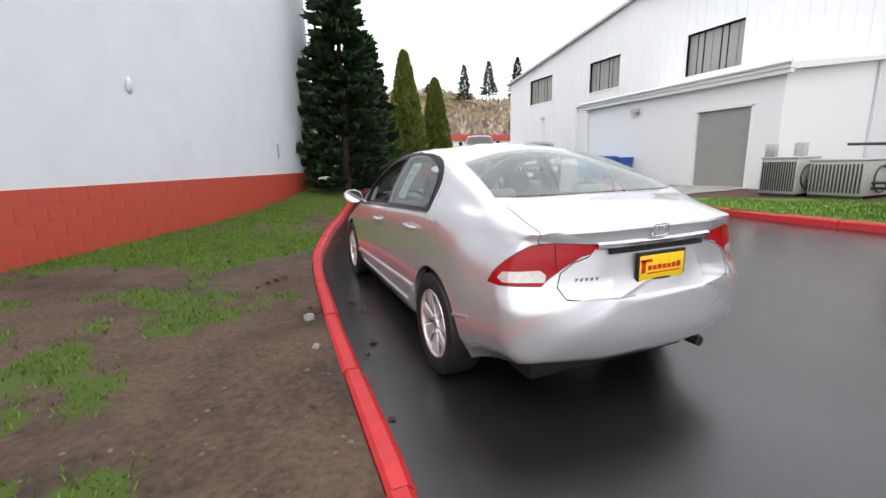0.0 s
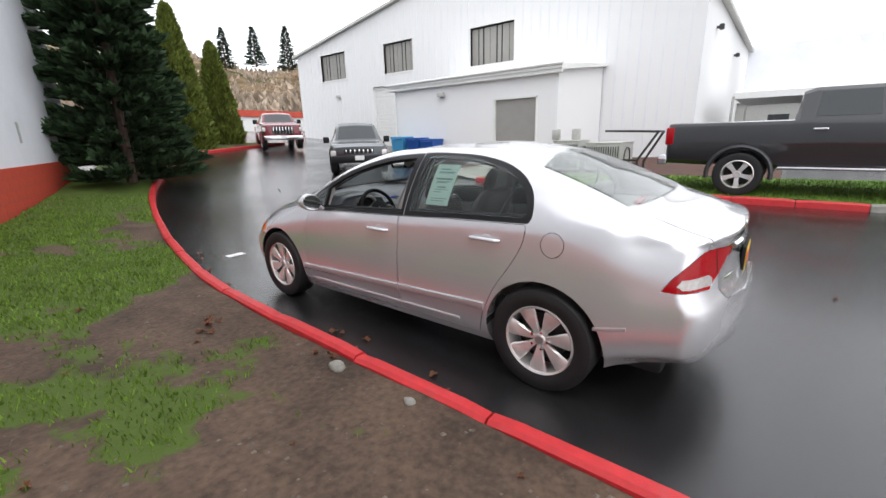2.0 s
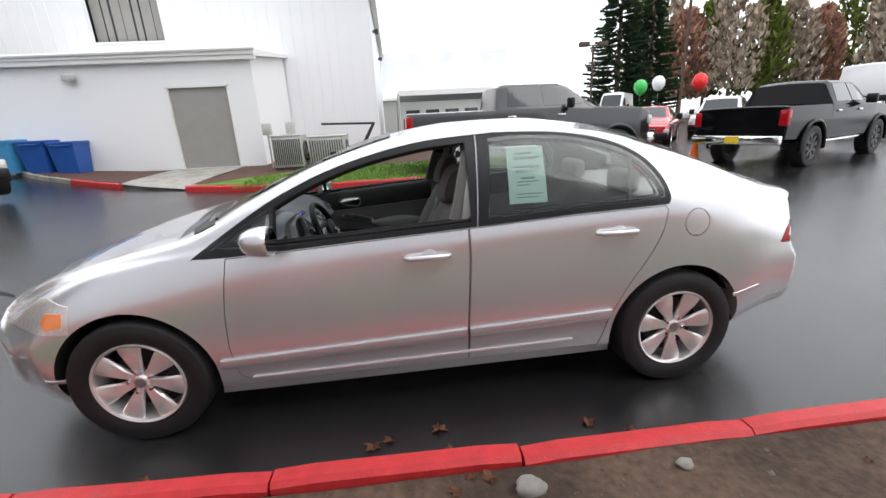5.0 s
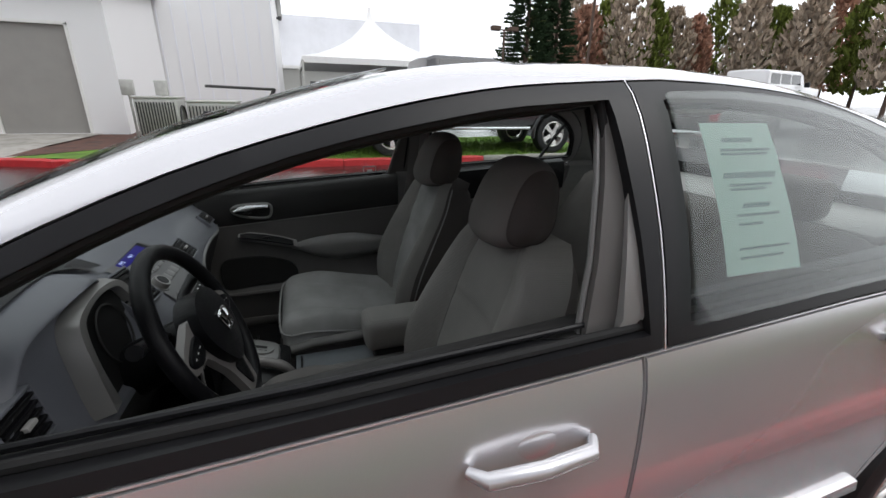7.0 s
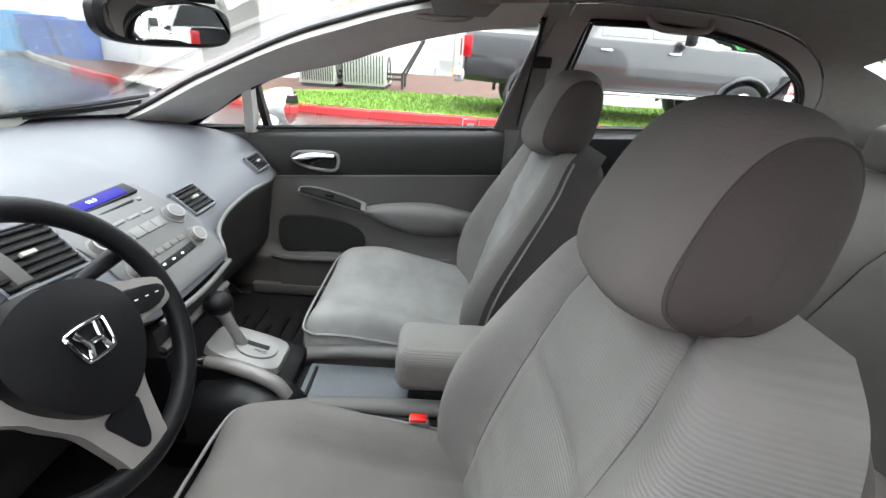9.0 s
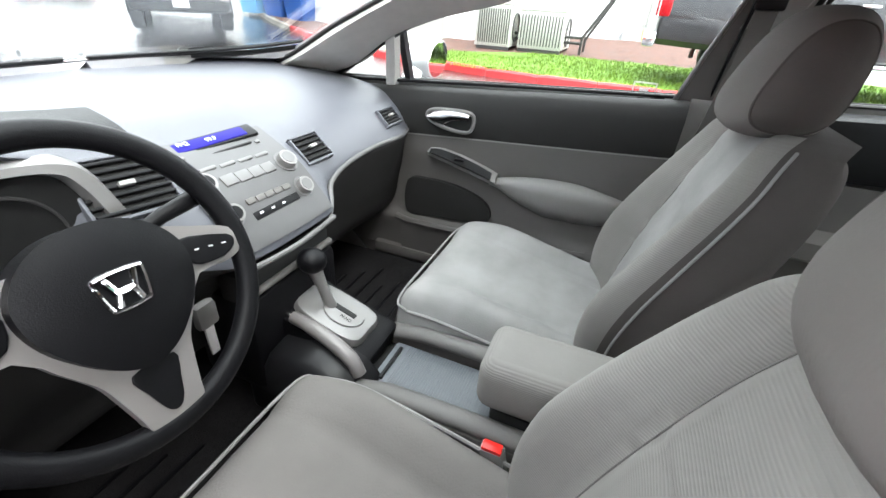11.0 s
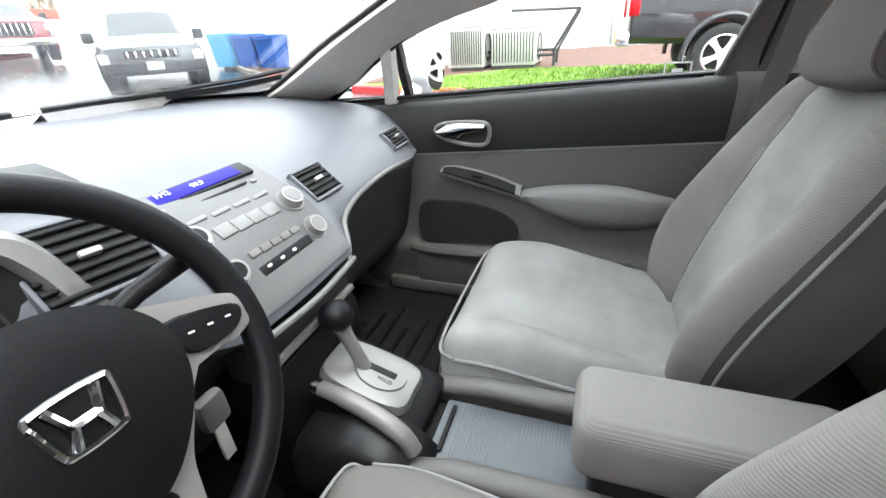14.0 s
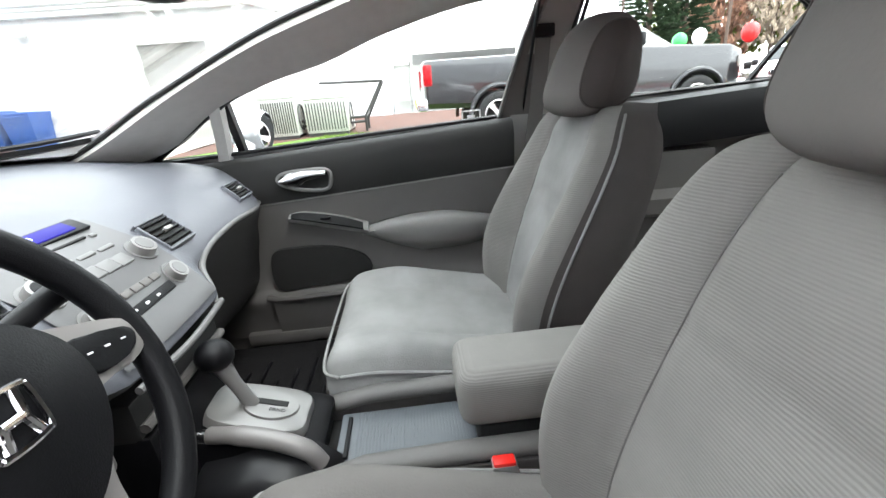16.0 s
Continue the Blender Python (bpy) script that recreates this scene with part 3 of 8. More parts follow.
for a, b, za, zb in ((1.7, 15.7, 6.66, 9.43), (28.7, 15.7, 7.28, 9.43)):
    roof = part("roof", prism([(a, za), (b, zb), (b, zb + 0.14), (a, za + 0.14)], "x", GX - 0.25, 52.2), M["galv"], hall, smooth=0)
for (a, b, c, d) in ((10.12, 12.7, 5.0, 6.82), (16.8, 19.2, 5.3, 6.98), (22.9, 25.55, 5.42, 7.1)):
    win = part("window", box(GX + 0.2, GX + 0.24, a, b, c, d), M["far_glass"], hall, "dark hall window with pale curtain strips", smooth=0)
    for y0, y1, z0, z1 in ((a - 0.05, b + 0.05, c - 0.08, c), (a - 0.05, b + 0.05, d, d + 0.07), (a - 0.07, a, c, d), (b, b + 0.07, c, d)):
        part("window_frame", box(GX - 0.03, GX + 0.25, y0, y1, z0, z1), M["trim_white"], win, smooth=0)
    for k in range(7):
        y = a + (b - a) * (k + 0.5) / 7
        w = (b - a) / 7 * (0.42 + 0.12 * math.sin(k * 2.3))
        part("curtain_strip", box(GX + 0.16, GX + 0.175, y - w, y + w, c + 0.02, d - 0.05), M["grey_door"], win, smooth=0)
shut = part("roller_door", box(GX + 0.2, GX + 0.25, 16.4, 20.4, -0.2, 4.62), M["trim_white"], hall, "white roller shutter", smooth=0)
for k in range(23):
    part("slat", box(GX + 0.16, GX + 0.2, 16.42, 20.38, 0.0 + k * 0.2, 0.175 + k * 0.2, 0.012), M["trim_white"], shut, smooth=0)

ext = thing("low_extension", "cream rendered flat-roofed extension with a grey door", "building")
me = mesh_of(prism([(12.2, -0.2), (GX - 0.03, -0.2), (GX - 0.03, 4.18), (12.2, 3.68)], "y", 5.7, 13.95))
me = bool_mesh(me, [mesh_of(box(12.0, 12.32, 6.55, 8.35, 0.3, 2.82))])
link("wall", me, M["cream_wall"], ext)
part("roof", prism([(11.95, 3.68), (12.2, 3.66), (GX - 0.03, 4.2), (GX - 0.03, 4.32), (11.95, 3.82)], "y", 5.5, 14.1), M["trim_white"], ext, smooth=0)
part("fascia", box(12.0, 12.18, 5.5, 14.1, 3.54, 3.70, 0.02), M["trim_white"], ext, smooth=0)
part("gutter", tube([(11.93, 5.45, 3.84), (11.93, 14.15, 3.8)], 0.06, 8), M["trim_white"], ext)
part("downpipe", tube([(12.13, 13.85, 3.5), (12.13, 13.85, 0.2)], 0.05, 8), M["trim_white"], ext)
dr = part("door", box(12.26, 12.3, 6.57, 8.33, 0.3, 2.8), M["grey_door"], ext, "flat grey steel door", smooth=0)
for y0, y1, z0, z1 in ((6.5, 6.56, 0.3, 2.84), (8.34, 8.4, 0.3, 2.84), (6.5, 8.4, 2.8, 2.87)):
    part("door_frame", box(12.17, 12.3, y0, y1, z0, z1), M["cream_wall"], dr, smooth=0)


def wall_lamp(x, y, z, label="small dark flood lamp on the building wall"):
    t = thing("wall_lamp", label, "lamp", group="wall lamps", at=(x, y, z))
    part("housing", box(x - 0.22, x - 0.06, y - 0.17, y + 0.17, z - 0.09, z + 0.08, 0.02), M["galv"], t)
    part("bracket", box(x - 0.08, x + 0.01, y - 0.05, y + 0.05, z - 0.04, z + 0.04), M["dark_metal"], t)
    part("lens", box(x - 0.2, x - 0.08, y - 0.14, y + 0.14, z - 0.1, z - 0.089), M["clear_lamp"], t)
    return t


wall_lamp(12.2, 11.0, 3.2)
wall_lamp(GX, 23.8, 4.3)


from mathutils.bvhtree import BVHTree


# ---- the silver saloon: body ----
# Half sections from the sill to the roof; each line is a curve along the car (y forward, rear axle at 0).
YB = [(-0.885, 0.34), (-0.5, 0.255), (-0.3, 0.2), (0.4, 0.19), (2.3, 0.18), (3.0, 0.18), (3.4, 0.19), (3.6, 0.24)]
LINES = {
    "sill": ([(-0.885, 0.70), (-0.5, 0.76), (0.4, 0.80), (2.2, 0.80), (3.0, 0.78), (3.6, 0.66)], YB),
    "low": ([(-0.885, 0.775), (-0.6, 0.825), (-0.3, 0.85), (0.4, 0.85), (2.2, 0.85), (2.9, 0.848), (3.2, 0.84), (3.6, 0.75)],
            [(-0.885, 0.41), (-0.4, 0.36), (0.4, 0.31), (2.2, 0.31), (3.6, 0.34)]),
    "wide": ([(-0.885, 0.80), (-0.6, 0.845), (-0.3, 0.866), (0.0, 0.873), (1.0, 0.876), (2.2, 0.873), (2.7, 0.868), (3.0, 0.862), (3.3, 0.845), (3.6, 0.78)],
             [(-0.885, 0.56), (0, 0.6), (2.7, 0.57), (3.6, 0.48)]),
    "shoulder": ([(-0.885, 0.785), (-0.6, 0.825), (-0.3, 0.85), (0.2, 0.862), (1.0, 0.866), (2.2, 0.86), (2.7, 0.848), (3.1, 0.82), (3.6, 0.72)],
                 [(-0.885, 0.76), (-0.5, 0.84), (0.1, 0.86), (1.0, 0.82), (2.2, 0.76), (2.7, 0.72), (3.1, 0.66), (3.6, 0.53)]),
    "belt": ([(-0.885, 0.735), (-0.6, 0.765), (-0.3, 0.81), (0.1, 0.838), (1.0, 0.843), (2.2, 0.825), (2.7, 0.78), (3.1, 0.73), (3.6, 0.63)],
             [(-0.885, 0.89), (-0.6, 0.955), (-0.3, 1.0), (0.1, 1.0), (1.07, 0.95), (2.0, 0.9), (2.3, 0.877), (2.7, 0.836), (3.1, 0.748), (3.4, 0.665), (3.6, 0.57)]),
    "glass": ([(-0.885, 0.70), (-0.6, 0.725), (-0.3, 0.735), (0.1, 0.745), (1.0, 0.748), (1.6, 0.755), (2.1, 0.77), (2.4, 0.775), (2.7, 0.73), (3.1, 0.65), (3.6, 0.5)],
              [(-0.885, 0.935), (-0.6, 1.01), (-0.3, 1.06), (0.1, 1.145), (0.5, 1.17), (1.0, 1.175), (1.6, 1.095), (2.1, 0.99), (2.4, 0.918), (2.7, 0.871), (3.1, 0.782), (3.6, 0.593)]),
    "rail": ([(-0.885, 0.62), (-0.6, 0.64), (-0.3, 0.645), (0.0, 0.635), (0.3, 0.618), (0.6, 0.606), (0.95, 0.6), (1.3, 0.606), (1.7, 0.632), (2.1, 0.675), (2.4, 0.705), (2.7, 0.66), (3.1, 0.58), (3.6, 0.42)],
             [(-0.885, 0.975), (-0.6, 1.045), (-0.45, 1.08), (-0.3, 1.125), (0.0, 1.225), (0.3, 1.305), (0.6, 1.352), (0.95, 1.37), (1.3, 1.36), (1.7, 1.275), (2.1, 1.115), (2.4, 0.972), (2.7, 0.905), (3.1, 0.813), (3.4, 0.72), (3.6, 0.615)]),
}
TOP = [(-0.885, 0.985), (-0.66, 1.068), (-0.5, 1.088), (-0.42, 1.105), (-0.1, 1.255), (0.1, 1.335), (0.3, 1.39), (0.7, 1.432), (1.05, 1.425), (1.35, 1.39), (1.7, 1.295), (2.1, 1.145),
       (2.42, 1.01), (2.55, 0.985), (2.75, 0.945), (3.1, 0.852), (3.35, 0.765), (3.5, 0.695), (3.6, 0.64)]


def warp(x, y, z):
    """Rounds the two ends in plan and gives the tail its face."""
    ax = abs(x)
    if y < -0.2:
        w = min(1.0, (-0.2 - y) / 0.685)
        w = w * w * (3 - 2 * w)
        face = lerp_knots([(0.3, 0.06), (0.42, 0.015), (0.55, 0.0), (0.635, 0.004), (0.675, 0.03), (0.72, 0.056), (0.85, 0.075), (0.93, 0.085), (0.965, 0.066), (1.0, 0.07)], z)
        y = y + w * (face + 0.195 * (ax / 0.80) ** 3 - 0.012)
    if y > 2.7:
        w = min(1.0, (y - 2.7) / 0.9)
        w = w ** 2.2
        face = lerp_knots([(0.2, 0.06), (0.35, 0.01), (0.5, 0.0), (0.62, 0.05), (0.75, 0.1)], z)
        y = y - w * (face + 0.36 * (ax / 0.78) ** 3)
    return (x, y, z)


def half_section(y):
    pts = [np.array((0.0, lerp_knots(YB, y)))]
    for k in ("sill", "low", "wide", "shoulder", "belt", "glass", "rail"):
        pts.append(np.array((lerp_knots(LINES[k][0], y), lerp_knots(LINES[k][1], y))))
    zr, zt, xr = pts[-1][1], lerp_knots(TOP, y), pts[-1][0]
    pts.append(np.array((xr * 0.62, zr + (zt - zr) * 0.62)))
    pts.append(np.array((xr * 0.3, zr + (zt - zr) * 0.91)))
    pts.append(np.array((0.0, zt)))
    fine = smooth_curve(pts[1:] + [pts[-2] * np.array((-1, 1))], 5)[:46]
    out = [np.array((q, pts[0][1])) for q in (0.0, pts[1][0] * 0.5)] + fine
    return [(max(0.0, float(p[0])), float(p[1])) for p in out]


def hull_bmesh(inset=0.0):
    ys = list(np.concatenate([np.linspace(-0.885, -0.6, 18), np.linspace(-0.57, 3.1, 100), np.linspace(3.13, 3.6, 22)]))
    rings = []
    for y in ys:
        h = half_section(y)
        ring = [(p[0], y, p[1]) for p in h] + [(-p[0], y, p[1]) for p in h[-2:0:-1]]
        rings.append(ring)

    def shrink(ring, f, y):
        cx = 0.0
        cz = sum(p[2] for p in ring) / len(ring)
        return [(cx + (p[0] - cx) * f, y, cz + (p[2] - cz) * f) for p in ring]
    rear, front = rings[0], rings[-1]
    pre = [shrink(rear, f, -0.885 - d) for f, d in ((0.35, 0.026), (0.7, 0.026), (0.9, 0.025), (0.955, 0.021), (0.985, 0.012))]
    post = [shrink(front, f, 3.6 + d) for f, d in ((0.985, 0.012), (0.955, 0.021), (0.9, 0.025), (0.7, 0.026), (0.35, 0.026))]
    rings = pre + rings + post
    rings = [[warp(*p) for p in r] for r in rings]
    return loft(rings)


def side_at(y, z):
    """Half width of the body at a height."""
    h = half_section(y)
    best = 0.0
    for (x0, z0), (x1, z1) in zip(h, h[1:]):
        if (z0 - z) * (z1 - z) <= 0 and abs(z1 - z0) > 1e-6:
            best = max(best, x0 + (x1 - x0) * (z - z0) / (z1 - z0))
    return best


# side openings, as (y, z)
GLASS_F = smooth_curve([(2.28, 0.92), (2.1, 1.03), (1.85, 1.16), (1.6, 1.25), (1.35, 1.303), (1.2, 1.322)], 4)[:-1] + [(1.075, 1.33), (1.082, 0.976), (1.6, 0.948), (2.0, 0.925)]
GLASS_R = [(0.998, 0.987), (0.955, 1.332)] + smooth_curve([(0.93, 1.335), (0.75, 1.335), (0.55, 1.318), (0.38, 1.28), (0.25, 1.225), (0.165, 1.15), (0.125, 1.07), (0.12, 1.025)], 4)[:-1] + [(0.14, 1.02), (0.6, 1.005)]
FRAME_F = smooth_curve([(2.37, 0.888), (2.2, 1.0), (2.0, 1.12), (1.75, 1.23), (1.5, 1.302), (1.3, 1.34), (1.12, 1.357)], 4)[:-1] + [(1.02, 1.362), (1.058, 0.952), (1.6, 0.926), (2.0, 0.903), (2.2, 0.892)]
FRAME_R = [(1.051, 0.952), (1.013, 1.362)] + smooth_curve([(0.93, 1.366), (0.75, 1.362), (0.55, 1.347), (0.36, 1.308), (0.215, 1.245), (0.125, 1.16), (0.088, 1.07), (0.085, 0.998)], 4)[:-1] + [(0.1, 0.994), (0.6, 0.977)]
DOOR_F = [(2.215, 0.884), (2.0, 0.896), (1.6, 0.919), (1.1, 0.944), (1.1, 0.8), (1.117, 0.5), (1.12, 0.245), (2.15, 0.235), (2.245, 0.30), (2.262, 0.45), (2.25, 0.62)]
DOOR_R = [(1.094, 0.944), (0.6, 0.97), (0.12, 0.986)] + smooth_curve([(0.105, 0.97), (0.125, 0.87), (0.19, 0.745), (0.3, 0.58), (0.36, 0.45)], 4)[:-1] + [(0.385, 0.4), (0.42, 0.25), (1.114, 0.245), (1.111, 0.5), (1.094, 0.8)]


def both(outline, x0, x1):
    bm = prism(outline, "x", x0, x1)
    return bm


H = mesh_of(hull_bmesh())
cabin = bmesh.new()
rings = []
for y in np.linspace(-0.32, 2.5, 40):
    h = half_section(y)
    ring = []
    floor = 0.27 if y > 0.45 else 0.27 + (0.45 - y) * 0.5
    for x, z in h[2:]:
        ins = 0.06 if z < 0.98 else 0.03
        if z < 0.45:
            ins = 0.10
        top = lerp_knots(TOP, y)
        ring.append((max(0.0, x - ins), min(max(z, floor), z - 0.022 if z > 1.0 else z)))
    ring = [(max(x, 0.0), y, z) for x, z in ring]
    rings.append([(0.0, y, floor)] + ring[1:] + [(-x, y, z) for x, yy, z in ring[-2:0:-1]])
loft(rings, bm=cabin)
C = mesh_of(cabin)
cuts = [C]
for yw in (0.0, 2.70):
    for s in (-1, 1):
        cuts.append(mesh_of(cyl((s * 0.56, yw, 0.315), (s * 1.1, yw, 0.315), 0.362, n=48)))
SHELL = bool_mesh(H, cuts)
WS = [(-0.60, 1.44), (0.60, 1.44), (0.655, 1.9), (0.69, 2.33), (0.5, 2.395), (0.25, 2.42), (0.0, 2.43), (-0.25, 2.42), (-0.5, 2.395), (-0.69, 2.33), (-0.655, 1.9)]
WS = [(x * 0.88, y) for x, y in WS]
RW = [(-0.565, 0.14), (-0.3, 0.19), (0.0, 0.205), (0.3, 0.19), (0.565, 0.14), (0.625, -0.36), (0.5, -0.395), (0.25, -0.42), (0, -0.425), (-0.25, -0.42), (-0.5, -0.395), (-0.625, -0.36)]
SHELL = bool_mesh(SHELL, [mesh_of(prism(WS, "z", 0.9, 1.7)), mesh_of(prism(RW, "z", 1.03, 1.7))])
SHELL = bool_mesh(SHELL, [mesh_of(prism(GLASS_F, "x", -1, 1)), mesh_of(prism(GLASS_R, "x", -1, 1))])

car = thing("silver_saloon_car", "silver metallic four-door saloon with the driver window open", "car", at=(0, 0, 0))
BODY = SHELL
for o in (DOOR_F, DOOR_R, FRAME_F, FRAME_R):
    for s in (-1, 1):
        cut = mesh_of(prism(offset_loop(o, 0.0022), "x", s * 0.35, s * 1.2))
        BODY = bool_mesh(BODY, [cut])
LAMP = {s: [(s * x, z) for x, z in ((0.36, 0.90), (0.56, 0.915), (0.7, 0.905), (0.83, 0.79), (0.87, 0.73), (0.62, 0.725), (0.585, 0.76), (0.53, 0.80), (0.43, 0.852), (0.345, 0.868))] for s in (-1, 1)}
LAMP_SIDE = [(-1.2, 0.5), (-0.585, 0.5), (-0.595, 0.73), (-0.63, 0.79), (-0.735, 0.91), (-0.76, 1.0), (-1.2, 1.0)]


def lamp_block(s, grow):
    """The tail lamp's outline from behind, ended by its slanting front edge on the flank."""
    return bool_mesh(mesh_of(prism(offset_loop(LAMP[s], grow), "y", -1.1, -0.5)), [mesh_of(prism(offset_loop(LAMP_SIDE, grow), "x", -1.2, 1.2))], "INTERSECT")


for s in (-1, 1):
    BODY = bool_mesh(BODY, [lamp_block(s, 0.003)])


def ring_cut(outline, axis, a, b, w=0.003):
    """A thin closed slot along an outline."""
    outer = mesh_of(prism(offset_loop(outline, w), axis, a, b))
    inner = mesh_of(prism(offset_loop(outline, -w), axis, a - 0.2, b + 0.2))
    return bool_mesh(outer, [inner])


TRUNK = [(-0.345, 0.862), (-0.47, 0.825), (-0.535, 0.78), (-0.555, 0.72), (-0.53, 0.668), (-0.45, 0.655), (0.45, 0.655), (0.53, 0.668), (0.555, 0.72), (0.535, 0.78), (0.47, 0.825), (0.345, 0.862)]
BODY = bool_mesh(BODY, [ring_cut(TRUNK + [(0.345, 0.90), (0.62, 0.915), (0.62, 1.3), (-0.62, 1.3), (-0.62, 0.915), (-0.345, 0.90)], "y", -1.1, -0.43, 0.0025)])
FLAP = [(-0.055 + 0.066 * math.cos(a * math.pi / 12), 0.893 + 0.068 * math.sin(a * math.pi / 12)) for a in range(24)]
BODY = bool_mesh(BODY, [ring_cut(FLAP, "x", -1.0, -0.8, 0.002)])



def tree_of(me):
    return BVHTree.FromPolygons([v.co[:] for v in me.vertices], [p.vertices[:] for p in me.polygons])


C_TREE = tree_of(C)
H_TREE = tree_of(H)


def finish(me, name, material, parent, label="", inner=None, angle=32):
    """Cleans a cut mesh: cabin-side faces take the inner trim, faces inside the solid the dark one."""
    me.shade_smooth()
    me.set_sharp_from_angle(angle=radians(angle))
    me.materials.clear()
    ob = link(name, me, [material, inner or material, M["blackhole"]], parent, label)
    for p in me.polygons:
        c = p.center
        d_in = C_TREE.find_nearest(c)[3]
        d_out = H_TREE.find_nearest(c)[3]
        p.material_index = 0 if d_out < 0.004 else (1 if d_in < 0.003 else (2 if d_out > 0.05 else 0))
    # outer faces take the uncut surface's own normals
    me.calc_loop_triangles()
    return ob


body = finish(BODY, "body", M["silver"], car, "silver metallic painted shell", M["headliner"])
DOORS = {}
for s in (-1, 1):
    for outline, frame_o, nm in ((DOOR_F, FRAME_F, "front"), (DOOR_R, FRAME_R, "rear")):
        d = bool_mesh(SHELL, [mesh_of(prism(offset_loop(outline, -0.0022), "x", s * 0.55, s * 1.2))], "INTERSECT")
        door = finish(d, nm + "_door", M["silver"], car, "", M["plastic_grey"])
        DOORS[(s, nm)] = door
        w = bool_mesh(SHELL, [mesh_of(prism(offset_loop(frame_o, -0.0015), "x", s * 0.35, s * 1.2))], "INTERSECT")
        finish(w, "window_frame", M["black"], door, "black window surround", M["plastic_light"])


# ---- the silver saloon: glass, wheels, lamps, trim ----
def pane_from_hull(cut, depth):
    """A thin pane: the hull's own skin moved inwards, cut to an outline."""
    bm = bmesh.new()
    bm.from_mesh(H)
    bm.normal_update()
    for v in bm.verts:
        v.co -= v.normal * depth
    outer = mesh_of(bm)
    return outer


def pane(name, outline, axis, s, material, parent, label=""):
    """A 4 mm sheet of glass that follows the body's skin inside an outline."""
    bm = region(outline, lambda x, y: 0.0, 0.08)
    for v in bm.verts:
        if axis == "x":
            hit = H_TREE.ray_cast(Vector((s * 2.0, v.co.x, v.co.y)), Vector((-s, 0, 0)))
        else:
            hit = H_TREE.ray_cast(Vector((v.co.x, v.co.y, 3.0)), Vector((0, 0, -1)))
        v.co = hit[0] - hit[1] * 0.010
    bmesh.ops.recalc_face_normals(bm, faces=bm.faces)
    bmesh.ops.solidify(bm, geom=bm.faces[:], thickness=0.004)
    ob = part(name, bm, material, parent, label, smooth=50)
    ob.visible_shadow = False
    return ob


pane("windscreen", offset_loop(WS, 0.004), "z", 1, M["glass"], car, "clear windscreen with rain drops")
pane("rear_window", offset_loop(RW, 0.004), "z", 1, M["glass"], car, "rain-wet rear window")
for s in (-1, 1):
    pane("rear_door_glass", offset_loop(GLASS_R, 0.004), "x", s, M["glass"], DOORS[(s, "rear")])
    if s > 0:
        pane("front_door_glass", offset_loop(GLASS_F, 0.004), "x", s, M["glass"], DOORS[(s, "front")])
    else:
        pane("quarter_glass", [(2.285, 0.918), (2.1, 1.034), (2.0, 1.085), (1.99, 0.922)], "x", s, M["glass"], DOORS[(s, "front")])


def strip(pts, width, thick, material, name, parent, label="", push=0.004, n=6):
    """A raised moulding on the body side along (y, z) points."""
    rings = []
    for y, z, s in pts:
        x0 = side_at(y, z + width / 2)
        x1 = side_at(y, z - width / 2)
        prof = [(x0 - 0.004, z + width / 2), (x0 + thick * 0.7, z + width / 2 - 0.003), (x0 * 0.5 + x1 * 0.5 + thick, z), (x1 + thick * 0.5, z - width / 2 + 0.004), (x1 - 0.004, z - width / 2)]
        rings.append([warp(s * x, y, zz) for x, zz in prof])
    return part(name, loft(rings), material, parent, label)


